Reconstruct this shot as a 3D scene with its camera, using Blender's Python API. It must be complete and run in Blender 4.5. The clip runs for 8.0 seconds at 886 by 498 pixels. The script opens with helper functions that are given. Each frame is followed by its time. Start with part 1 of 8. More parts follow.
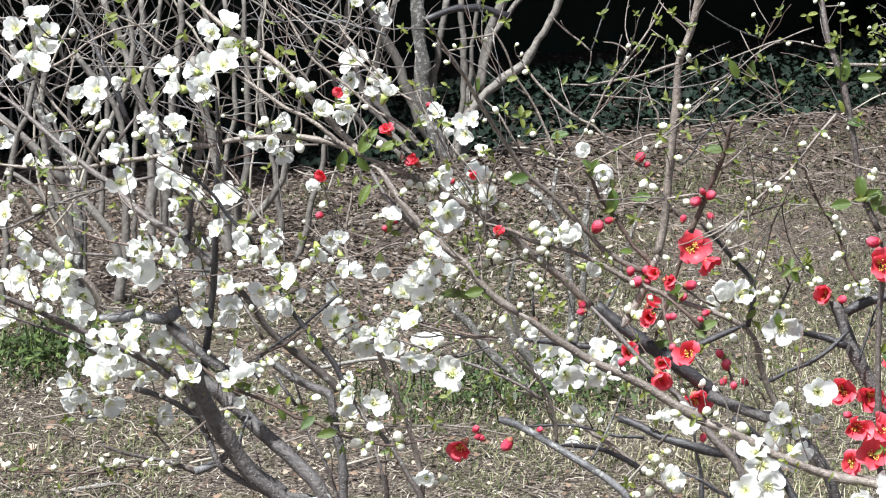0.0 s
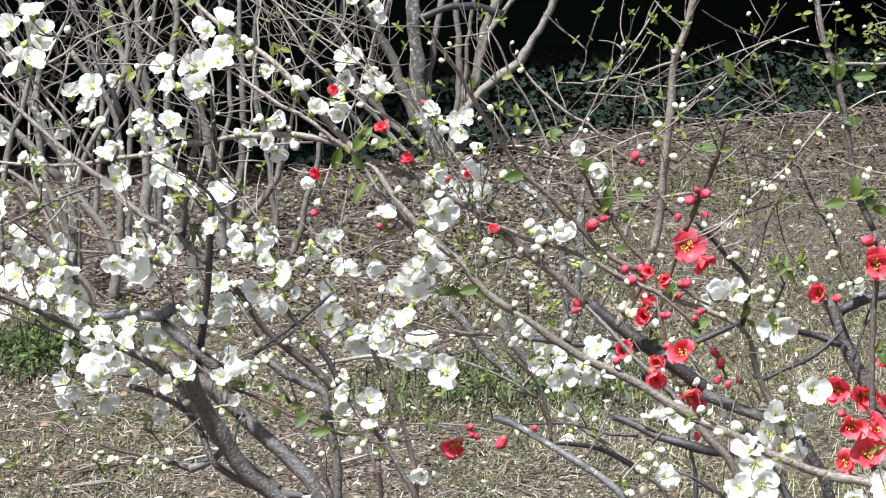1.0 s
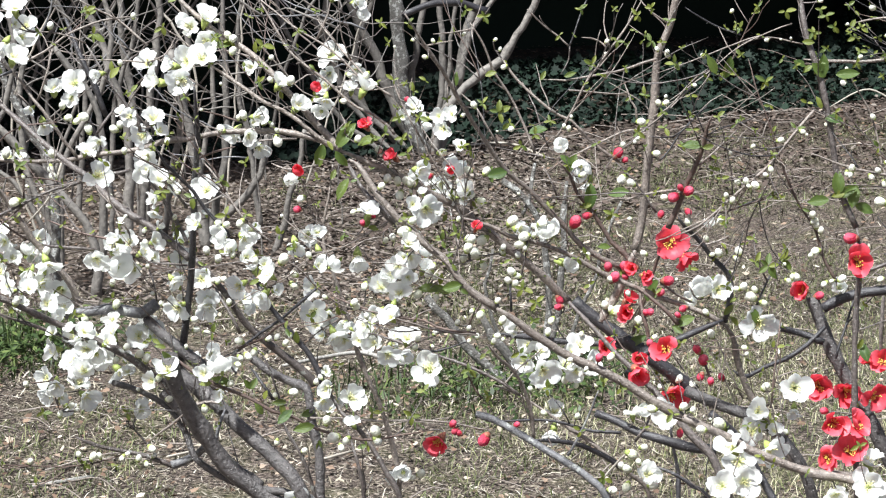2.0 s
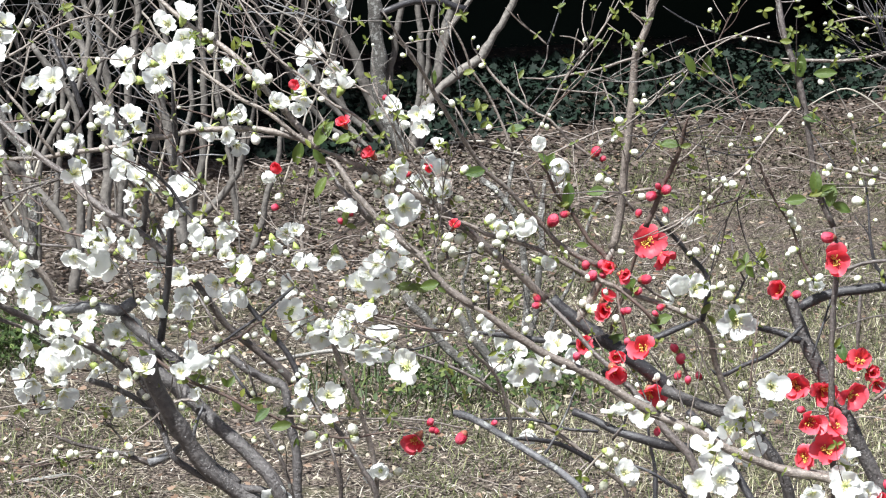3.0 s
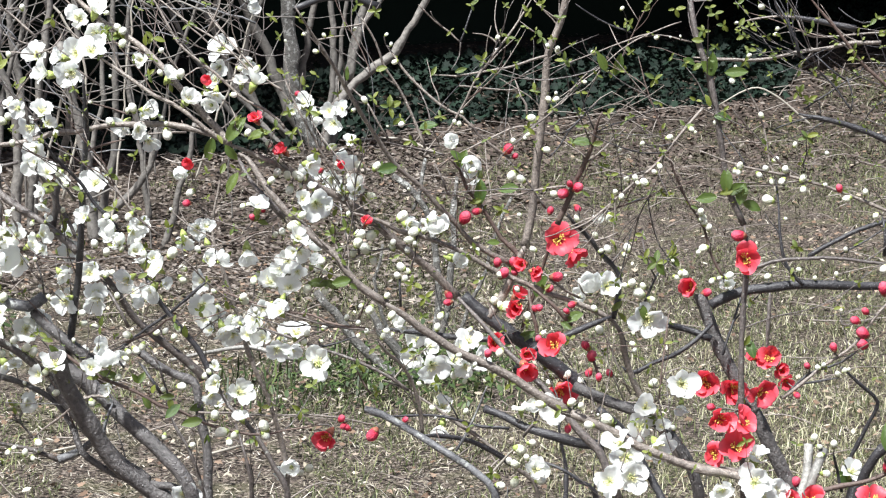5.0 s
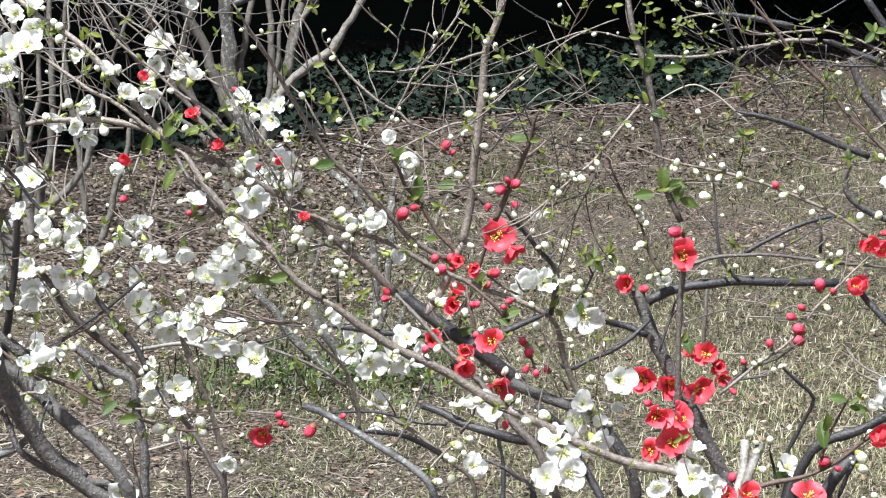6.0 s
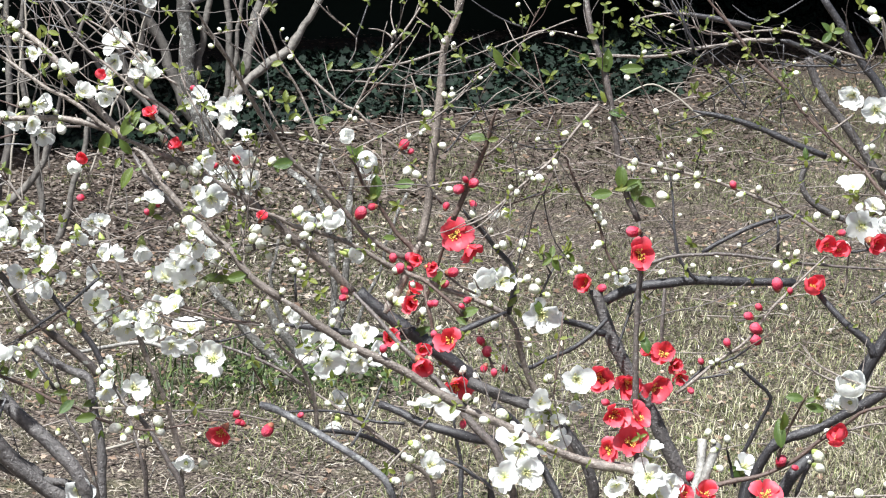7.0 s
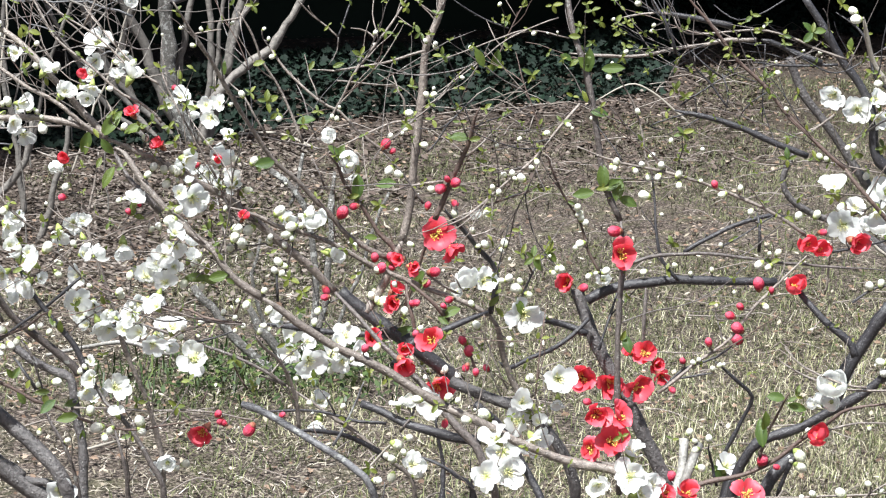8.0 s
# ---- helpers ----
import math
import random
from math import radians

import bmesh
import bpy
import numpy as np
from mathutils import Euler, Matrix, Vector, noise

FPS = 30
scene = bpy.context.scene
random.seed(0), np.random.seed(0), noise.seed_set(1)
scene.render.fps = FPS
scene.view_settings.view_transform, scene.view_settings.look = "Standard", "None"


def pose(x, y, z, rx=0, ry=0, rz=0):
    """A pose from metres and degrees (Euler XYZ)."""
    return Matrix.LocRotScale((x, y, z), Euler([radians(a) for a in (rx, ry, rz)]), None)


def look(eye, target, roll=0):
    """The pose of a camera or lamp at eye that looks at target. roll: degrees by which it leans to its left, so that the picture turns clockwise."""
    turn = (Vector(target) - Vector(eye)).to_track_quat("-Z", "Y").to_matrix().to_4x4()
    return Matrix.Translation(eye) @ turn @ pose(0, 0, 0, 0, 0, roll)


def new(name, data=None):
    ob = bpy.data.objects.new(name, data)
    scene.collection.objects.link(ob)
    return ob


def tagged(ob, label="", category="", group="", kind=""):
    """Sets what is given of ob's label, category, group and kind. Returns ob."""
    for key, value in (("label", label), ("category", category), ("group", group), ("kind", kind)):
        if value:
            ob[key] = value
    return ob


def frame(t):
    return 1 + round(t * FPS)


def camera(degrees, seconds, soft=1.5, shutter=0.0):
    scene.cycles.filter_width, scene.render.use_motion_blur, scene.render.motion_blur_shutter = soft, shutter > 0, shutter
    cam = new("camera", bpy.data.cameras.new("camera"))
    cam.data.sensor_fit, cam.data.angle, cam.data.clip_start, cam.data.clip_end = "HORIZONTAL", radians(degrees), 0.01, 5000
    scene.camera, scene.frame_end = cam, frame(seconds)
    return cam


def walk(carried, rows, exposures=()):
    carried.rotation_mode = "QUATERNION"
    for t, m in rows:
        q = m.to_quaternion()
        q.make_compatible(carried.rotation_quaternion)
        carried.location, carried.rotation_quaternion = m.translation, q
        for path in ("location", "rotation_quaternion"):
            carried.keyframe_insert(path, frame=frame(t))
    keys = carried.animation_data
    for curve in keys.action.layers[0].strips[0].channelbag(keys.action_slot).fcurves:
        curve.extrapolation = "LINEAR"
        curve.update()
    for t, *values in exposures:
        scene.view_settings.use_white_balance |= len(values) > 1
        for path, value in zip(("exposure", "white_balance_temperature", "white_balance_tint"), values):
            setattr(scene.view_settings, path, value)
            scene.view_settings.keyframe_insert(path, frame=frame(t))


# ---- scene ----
# The camera stands still on one spot and pans to the right.
cam = camera(19.77, 8.0, soft=1.15)
EYE, REACH = 1.5, 0.01
ROWS = [
    (0.0, 0.000, -10.000, 0.000),
    (0.5, -0.030, -10.014, -0.068),
    (1.0, -0.095, -10.045, -0.146),
    (1.5, -0.241, -10.087, -0.210),
    (3.0, -0.927, -10.153, -0.499),
    (3.5, -1.148, -10.169, -0.560),
    (4.0, -1.446, -10.184, -0.692),
    (4.5, -2.026, -10.191, -0.869),
    (5.0, -2.833, -10.200, -1.082),
    (6.5, -4.712, -10.266, -1.496),
    (7.0, -5.121, -10.249, -1.610),
    (7.5, -5.427, -10.256, -1.651),
    (8.0, -5.525, -10.247, -1.677),
]
walk(cam, [(t, pose(-REACH * math.sin(radians(yaw)), REACH * (math.cos(radians(yaw)) - 1), EYE, 90 + pitch, roll, yaw)) for t, yaw, pitch, roll in ROWS],
     exposures=[(0.0, 0.57), (4.0, 0.55), (6.5, 0.54), (8.0, 0.64)])

# ---- light: bright thin overcast, the sun high over the camera's left shoulder ----
SUN_UP, SUN_SIDE = 61.0, 214.0
world = bpy.data.worlds.new("sky")
scene.world = world
world.use_nodes = True
wn = world.node_tree
sky = wn.nodes.new("ShaderNodeTexSky")
sky.sky_type, sky.sun_disc = "NISHITA", False
sky.sun_elevation, sky.sun_rotation = radians(SUN_UP), radians(SUN_SIDE)
sky.dust_density, sky.air_density = 4.0, 1.0
wn.links.new(sky.outputs[0], wn.nodes["Background"].inputs[0])
wn.nodes["Background"].inputs[1].default_value = 0.078
sun = new("sun", bpy.data.lights.new("sun", "SUN"))
sun.data.energy, sun.data.angle, sun.data.color = 7.7, radians(3.5), (0.945, 0.985, 0.985)
sun_from = Vector((math.sin(radians(SUN_SIDE)) * math.cos(radians(SUN_UP)), math.cos(radians(SUN_SIDE)) * math.cos(radians(SUN_UP)), math.sin(radians(SUN_UP))))
sun.matrix_world = look(sun_from * 30, (0, 0, 0))


# ---- materials ----
class Shader:
    """Shorthand for a node material."""

    def __init__(self, name):
        self.mat = bpy.data.materials.new(name)
        self.mat.use_nodes = True
        self.tree = self.mat.node_tree
        self.bsdf = self.tree.nodes["Principled BSDF"]
        self.out = self.tree.nodes["Material Output"]

    def node(self, kind, **inputs):
        n = self.tree.nodes.new(kind)
        for key, value in inputs.items():
            self.put(n.inputs[key.replace("_", " ")], value)
        return n

    def put(self, socket, value):
        if isinstance(value, bpy.types.NodeSocket):
            self.tree.links.new(value, socket)
        else:
            socket.default_value = value

    def coords(self, which="Object"):
        return self.tree.nodes.new("ShaderNodeTexCoord").outputs[which]

    def place(self):
        return self.tree.nodes.new("ShaderNodeNewGeometry").outputs["Position"]

    def noise(self, at, scale, detail=4.0, rough=0.55):
        return self.node("ShaderNodeTexNoise", Vector=at, Scale=scale, Detail=detail, Roughness=rough).outputs[0]

    def ramp(self, fac, *stops):
        n = self.node("ShaderNodeValToRGB", Fac=fac)
        while len(n.color_ramp.elements) < len(stops):
            n.color_ramp.elements.new(0.5)
        for e, (at, c) in zip(n.color_ramp.elements, stops):
            e.position, e.color = at, (*c, 1) if len(c) == 3 else c
        return n.outputs[0]

    def mix(self, fac, a, b, blend="MIX"):
        n = self.tree.nodes.new("ShaderNodeMix")
        n.data_type, n.blend_type = "RGBA", blend
        self.put(n.inputs[0], fac)
        for i, v in ((6, a), (7, b)):
            self.put(n.inputs[i], (*v, 1) if isinstance(v, tuple) and len(v) == 3 else v)
        return n.outputs[2]

    def math(self, op, a, b=0.5):
        n = self.tree.nodes.new("ShaderNodeMath")
        n.operation = op
        self.put(n.inputs[0], a)
        self.put(n.inputs[1], b)
        return n.outputs[0]

    def random(self):
        return self.tree.nodes.new("ShaderNodeObjectInfo").outputs["Random"]

    def island(self):
        return self.tree.nodes.new("ShaderNodeNewGeometry").outputs["Random Per Island"]

    def bump(self, height, strength, distance):
        self.put(self.bsdf.inputs["Normal"], self.node("ShaderNodeBump", Strength=strength, Distance=distance, Height=height).outputs[0])

    def finish(self, colour, rough, translucent=0.0, through_colour=None, spec=0.5):
        self.put(self.bsdf.inputs["Base Color"], (*colour, 1) if isinstance(colour, tuple) else colour)
        self.put(self.bsdf.inputs["Roughness"], rough)
        self.bsdf.inputs["Specular IOR Level"].default_value = spec
        if translucent:
            tr = self.node("ShaderNodeBsdfTranslucent")
            self.put(tr.inputs["Color"], through_colour if through_colour is not None else colour)
            m = self.node("ShaderNodeMixShader")
            m.inputs[0].default_value = translucent
            self.tree.links.new(self.bsdf.outputs[0], m.inputs[1])
            self.tree.links.new(tr.outputs[0], m.inputs[2])
            self.tree.links.new(m.outputs[0], self.out.inputs[0])
        return self.mat


def bark(name, dark, light, lichen=(0.42, 0.43, 0.4), patches=0.62, grain=90.0, depth=0.0012, rough=0.5, dotted=0.5):
    s = Shader(name)
    at = s.place()
    big = s.noise(at, grain * 0.25, 3)
    fine = s.noise(at, grain * 3.0, 5, 0.65)
    c = s.ramp(fine, (0.3, dark), (0.72, light))
    c = s.mix(s.ramp(big, (0.35, (0, 0, 0)), (0.75, (0.4, 0.4, 0.4))), c, light)
    spots = s.ramp(s.noise(at, grain * 0.9, 4, 0.6), (patches, (0, 0, 0)), (patches + 0.06, (0.75, 0.75, 0.75)))
    c = s.mix(spots, c, lichen)
    c = s.mix(s.math("MULTIPLY", s.random(), 0.34), c, dark)
    # small pale lenticels
    v = s.node("ShaderNodeTexVoronoi", Vector=at, Scale=grain * 2.0)
    dots = s.ramp(v.outputs["Distance"], (0.1, (dotted,) * 3), (0.17, (0, 0, 0)))
    c = s.mix(dots, c, tuple(min(1, x * 1.8 + 0.08) for x in light))
    s.bump(s.math("ADD", fine, s.math("MULTIPLY", dots, 0.5)), 1.0, depth * 1.4)
    return s.finish(c, rough, spec=0.6)


BARK = bark("quince_bark", (0.024, 0.019, 0.018), (0.185, 0.155, 0.145), rough=0.36)
GREY_BARK = bark("grey_quince_bark", (0.04, 0.04, 0.045), (0.235, 0.23, 0.24), patches=0.6)
STEM_BARK = bark("old_grey_quince_bark", (0.022, 0.019, 0.02), (0.15, 0.135, 0.133), (0.28, 0.27, 0.265), patches=0.66, grain=62.0, depth=0.0025, rough=0.4, dotted=0.85)
DARK_BARK = bark("dark_quince_bark", (0.012, 0.011, 0.013), (0.06, 0.056, 0.062), (0.26, 0.26, 0.26), patches=0.72, rough=0.42, dotted=0.8)
TAN_BARK = bark("tan_young_bark", (0.045, 0.034, 0.029), (0.37, 0.315, 0.28), patches=0.7, rough=0.36)
RED_BARK = bark("red_brown_young_bark", (0.055, 0.034, 0.03), (0.17, 0.115, 0.095), patches=0.78, rough=0.55)
PALE_BARK = bark("pale_dry_bark", (0.25, 0.22, 0.18), (0.45, 0.41, 0.36), patches=0.74)
TRUNK_BARK = bark("smooth_tan_trunk_bark", (0.05, 0.045, 0.041), (0.25, 0.226, 0.206), (0.36, 0.345, 0.325), 0.7, 20.0, 0.003, rough=0.7, dotted=0.0)
LICHEN_BARK = bark("lichened_trunk_bark", (0.03, 0.028, 0.026), (0.2, 0.185, 0.17), (0.5, 0.5, 0.48), 0.54, 62.0, 0.006, dotted=0.0)
CUT_WOOD = bark("weathered_dead_wood", (0.09, 0.085, 0.08), (0.42, 0.4, 0.37), (0.5, 0.48, 0.45), patches=0.62, grain=60)


def petal_material(name, claw, blade, vein, through_colour, amount, rough, rim=None):
    s = Shader(name)
    at = s.coords("Object")
    xyz = s.node("ShaderNodeSeparateXYZ", Vector=at)
    along = s.math("MULTIPLY", xyz.outputs[1], 2.0)
    c = s.ramp(along, (0.1, claw), (0.4 if rim is None else 0.55, blade), (1.0, rim or blade))
    veins = s.noise(s.node("ShaderNodeMapping", Vector=at, Scale=(26, 3, 3)).outputs[0], 1.0, 2)
    c = s.mix(s.math("MULTIPLY", veins, 0.2), c, vein)
    c = s.mix(s.math("MULTIPLY", s.random(), 0.24), c, vein)
    s.bump(veins, 0.1, 0.03)
    return s.finish(c, rough, amount, through_colour, 0.3)


PETAL = {
    "white": petal_material("white_petal", (0.68, 0.74, 0.36), (0.885, 0.89, 0.885), (0.83, 0.845, 0.8), (0.95, 0.96, 0.93, 1), 0.49, 0.55),
    # red: the shade between petals is put into the dark claw colour
    "red": petal_material("red_petal", (0.24, 0.008, 0.012), (0.68, 0.032, 0.05), (0.86, 0.2, 0.26), (0.9, 0.08, 0.12, 1), 0.34, 0.42, (0.83, 0.13, 0.18)),
}


def bud_material(name, low, high, tip):
    s = Shader(name)
    z = s.node("ShaderNodeSeparateXYZ", Vector=s.coords("Object")).outputs[2]
    c = s.ramp(s.math("ADD", z, 0.5), (0.1, low), (0.5, high), (0.95, tip))
    c = s.mix(s.math("MULTIPLY", s.random(), 0.45), c, low)
    s.bump(s.noise(s.coords("Object"), 6.0, 3), 0.3, 0.05)
    return s.finish(c, 0.5, 0.2, None, 0.35)


BUD = {
    "white": bud_material("white_bud", (0.68, 0.71, 0.45), (0.85, 0.85, 0.76), (0.88, 0.87, 0.82)),
    "red": bud_material("red_bud", (0.4, 0.022, 0.04), (0.64, 0.045, 0.1), (0.74, 0.13, 0.2)),
}


def plain_material(name, a, b, scale, rough, translucent=0.0, through_colour=None):
    s = Shader(name)
    n = s.noise(s.coords("Object"), scale, 4)
    c = s.mix(s.math("MULTIPLY", s.random(), 0.6), s.ramp(n, (0.3, a), (0.7, b)), b)
    s.bump(n, 0.2, 0.02)
    return s.finish(c, rough, translucent, through_colour)


STAMEN = plain_material("yellow_stamens", (0.6, 0.4, 0.06), (0.78, 0.62, 0.16), 9.0, 0.6)
PALE_STAMEN = plain_material("pale_yellow_stamens", (0.7, 0.66, 0.26), (0.84, 0.8, 0.5), 9.0, 0.6)
CALYX = plain_material("green_brown_calyx", (0.19, 0.25, 0.05), (0.32, 0.37, 0.11), 5.0, 0.55)
RED_CALYX = plain_material("dark_red_calyx", (0.16, 0.05, 0.03), (0.3, 0.1, 0.06), 5.0, 0.55)


def leaf_material(name, young, old, edge):
    s = Shader(name)
    at = s.coords("Object")
    xyz = s.node("ShaderNodeSeparateXYZ", Vector=at)
    rib = s.ramp(s.math("ABSOLUTE", xyz.outputs[0]), (0.01, (0.5, 0.5, 0.5)), (0.035, (0, 0, 0)))
    c = s.mix(s.random(), young, old)
    c = s.mix(s.math("MULTIPLY", s.noise(at, 7.0, 4), 0.4), c, edge)
    c = s.mix(rib, c, young)
    s.bump(s.noise(at, 22.0, 3), 0.25, 0.02)
    return s.finish(c, 0.36, 0.34, (0.26, 0.32, 0.04, 1))


LEAF = leaf_material("quince_leaf", (0.2, 0.24, 0.04), (0.06, 0.13, 0.04), (0.16, 0.1, 0.035))
GROWN_LEAF = leaf_material("grown_quince_leaf", (0.12, 0.18, 0.035), (0.04, 0.11, 0.03), (0.1, 0.08, 0.03))


def spread_material(name, stops, rough, translucent=0.0, grain=40.0, gap_shade=0.0):
    """For pieces joined into one sheet: every island takes its own colour."""
    s = Shader(name)
    c = s.ramp(s.island(), *stops)
    c = s.mix(s.math("MULTIPLY", s.noise(s.place(), grain, 3), 0.5), c, stops[0][1])
    if gap_shade:  # shade between grass clumps, a hand wide and less, mixed into the colour
        c = s.mix(s.ramp(s.noise(s.place(), 19.0, 4, 0.65), (0.44, (0, 0, 0)), (0.6, (gap_shade,) * 3)), c, stops[0][1])
    return s.finish(c, rough, translucent, None, 0.3)


STRAW = spread_material("dry_grass", ((0.0, (0.03, 0.024, 0.016)), (0.4, (0.24, 0.205, 0.15)), (0.75, (0.52, 0.46, 0.37)), (1.0, (0.72, 0.67, 0.59))), 0.7, 0.1, gap_shade=0.8)
DULL_GRASS = spread_material("dull_olive_grass", ((0.0, (0.02, 0.018, 0.011)), (0.45, (0.085, 0.08, 0.044)), (0.85, (0.25, 0.225, 0.15)), (1.0, (0.55, 0.5, 0.41))), 0.7, 0.1, gap_shade=0.8)
PALE_GRASS = spread_material("pale_grass", ((0.0, (0.15, 0.135, 0.075)), (0.5, (0.38, 0.36, 0.225)), (1.0, (0.68, 0.64, 0.48))), 0.7, 0.15)
GRASS = spread_material("green_grass", ((0.0, (0.035, 0.05, 0.015)), (0.5, (0.15, 0.18, 0.065)), (1.0, (0.4, 0.4, 0.21))), 0.55, 0.2, gap_shade=0.6)
LITTER = spread_material("fallen_leaves", ((0.0, (0.07, 0.042, 0.03)), (0.4, (0.17, 0.11, 0.075)), (0.8, (0.27, 0.19, 0.14)), (1.0, (0.45, 0.38, 0.31))), 0.75)
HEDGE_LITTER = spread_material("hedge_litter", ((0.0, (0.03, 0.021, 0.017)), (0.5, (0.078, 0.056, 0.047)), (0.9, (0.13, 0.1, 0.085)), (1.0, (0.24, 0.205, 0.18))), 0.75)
UNDER_LITTER = spread_material("shrub_litter", ((0.0, (0.045, 0.034, 0.028)), (0.5, (0.15, 0.122, 0.104)), (0.93, (0.23, 0.195, 0.172)), (1.0, (0.33, 0.29, 0.26))), 0.75)
PALE_LITTER = spread_material("straw_scraps", ((0.0, (0.25, 0.21, 0.16)), (0.6, (0.36, 0.32, 0.26)), (1.0, (0.52, 0.48, 0.42))), 0.75)
# the hedge's shade is put into the ivy's near-black green
SHADED_IVY = spread_material("shaded_ivy_leaf", ((0.0, (0.002, 0.007, 0.004)), (0.6, (0.005, 0.015, 0.009)), (1.0, (0.01, 0.028, 0.015))), 0.75, 0.04)
WEED = spread_material("lush_weed_blades", ((0.0, (0.02, 0.034, 0.012)), (0.6, (0.055, 0.09, 0.028)), (1.0, (0.15, 0.19, 0.06))), 0.5, 0.15)
# deep shade under the hedge is put into this near-black leaf colour
SHADED_CANOPY = spread_material("shaded_evergreen_leaf", ((0.0, (0.003, 0.006, 0.004)), (1.0, (0.014, 0.028, 0.014))), 0.8)


def soil_material():
    s = Shader("dry_lawn_soil")
    at = s.place()
    big, mid, fine = s.noise(at, 0.9, 4), s.noise(at, 7.0, 5), s.noise(at, 90.0, 5, 0.7)
    c = s.ramp(fine, (0.42, (0.014, 0.011, 0.01)), (0.56, (0.16, 0.124, 0.104)), (0.68, (0.44, 0.38, 0.33)))
    c = s.mix(s.ramp(mid, (0.52, (0, 0, 0)), (0.68, (0.4, 0.4, 0.4))), c, (0.13, 0.14, 0.06))
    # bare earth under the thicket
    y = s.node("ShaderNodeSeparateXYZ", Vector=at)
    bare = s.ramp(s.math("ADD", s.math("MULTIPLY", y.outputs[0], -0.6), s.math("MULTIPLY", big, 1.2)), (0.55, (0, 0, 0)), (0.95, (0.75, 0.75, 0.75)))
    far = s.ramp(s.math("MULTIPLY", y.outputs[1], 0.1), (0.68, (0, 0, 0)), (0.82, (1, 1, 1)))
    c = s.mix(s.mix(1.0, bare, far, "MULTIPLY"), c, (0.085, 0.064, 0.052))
    # darker soil from about the ivy's edge back
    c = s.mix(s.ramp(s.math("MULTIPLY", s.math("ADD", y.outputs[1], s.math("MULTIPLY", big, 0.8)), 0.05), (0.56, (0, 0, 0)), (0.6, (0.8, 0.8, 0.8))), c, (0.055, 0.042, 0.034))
    s.bump(s.math("ADD", fine, mid), 0.8, 0.02)
    return s.finish(c, 0.9, spec=0.2)


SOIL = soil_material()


# ---- building ----
def mesh_of(name, verts, faces, material, smooth=True):
    me = bpy.data.meshes.new(name)
    me.from_pydata([tuple(v) for v in verts], [], faces)
    me.materials.append(material)
    if smooth:
        me.polygons.foreach_set("use_smooth", [True] * len(me.polygons))
    return me


def child(name, me, parent, m=None, label=""):
    """A part, given in the parent's own space."""
    ob = new(name, me)
    ob.parent = parent
    if m is not None:
        ob.matrix_basis = m
    return tagged(ob, label)


def smooth_line(points, step):
    """A line that runs evenly through the given points."""
    p = np.array(points, float)
    q = np.vstack([2 * p[0] - p[1], p, 2 * p[-1] - p[-2]])
    out = []
    for a, b, c, d in zip(q, q[1:], q[2:], q[3:]):
        # a long stretch beside a short one must not swing out: knots by the root of the distance
        k1 = np.linalg.norm(b - a) ** 0.5 + 1e-6
        k2 = k1 + np.linalg.norm(c - b) ** 0.5 + 1e-6
        k3 = k2 + np.linalg.norm(d - c) ** 0.5 + 1e-6
        n = max(2, int(np.linalg.norm(c - b) / step))
        for s in k1 + (k2 - k1) * np.arange(n) / n:
            e = (k1 - s) / k1 * a + s / k1 * b
            f = (k2 - s) / (k2 - k1) * b + (s - k1) / (k2 - k1) * c
            g = (k3 - s) / (k3 - k2) * c + (s - k2) / (k3 - k2) * d
            h = (k2 - s) / k2 * e + s / k2 * f
            j = (k3 - s) / (k3 - k1) * f + (s - k1) / (k3 - k1) * g
            out.append((k2 - s) / (k2 - k1) * h + (s - k1) / (k2 - k1) * j)
    out.append(p[-1])
    return np.array(out)


def tube(line, radii, sides, verts, faces, cap=True):
    """Adds a tube along a line."""
    first, n = len(verts), len(line)
    way = np.gradient(line, axis=0)
    way /= np.linalg.norm(way, axis=1)[:, None] + 1e-9
    up = np.cross(way[0], (0.3, 0.9, 0.2))
    turn = np.arange(sides) * (2 * math.pi / sides)
    for c, w, r in zip(line, way, radii):
        up = up - w * up.dot(w)
        up /= np.linalg.norm(up) + 1e-9
        side = np.cross(w, up)
        for a in turn:
            verts.append(c + r * (math.cos(a) * up + math.sin(a) * side))
    for i in range(n - 1):
        for k in range(sides):
            a, b = first + i * sides + k, first + i * sides + (k + 1) % sides
            faces.append((a, b, b + sides, a + sides))
    if cap:
        faces.append(tuple(first + k for k in reversed(range(sides))))
        faces.append(tuple(first + (n - 1) * sides + k for k in range(sides)))


ways = {}  # the lines of each bush's canes, where flowers and leaves grow


def bush_at(x, y, name, label, category, group=""):
    ob = new(name)
    ob.location = (x, y, 0)
    ways[ob] = []
    return tagged(ob, label, category, group)


def outward(line, i, rng, spread):
    """The way a shoot leaves a cane whose line runs from its tip to its base: towards the tip, spread to one side."""
    d = line[i - 2] - line[i + 2]
    d = d / (np.linalg.norm(d) + 1e-9) + spread * np.array([rng.uniform(-1, 1), rng.uniform(-0.7, 0.7), rng.uniform(-0.7, 1)])
    return d / np.linalg.norm(d)


def shoot_from(at, d, long, rng):
    """The line of a thin twig, kinked at its nodes."""
    chain = [at]
    for k in range(4):
        d = d + np.array([rng.uniform(-0.3, 0.3), rng.uniform(-0.25, 0.25), rng.uniform(-0.25, 0.35)])
        d = d / np.linalg.norm(d)
        chain.append(chain[-1] + d * long / 4)
    return smooth_line(chain, 0.012)


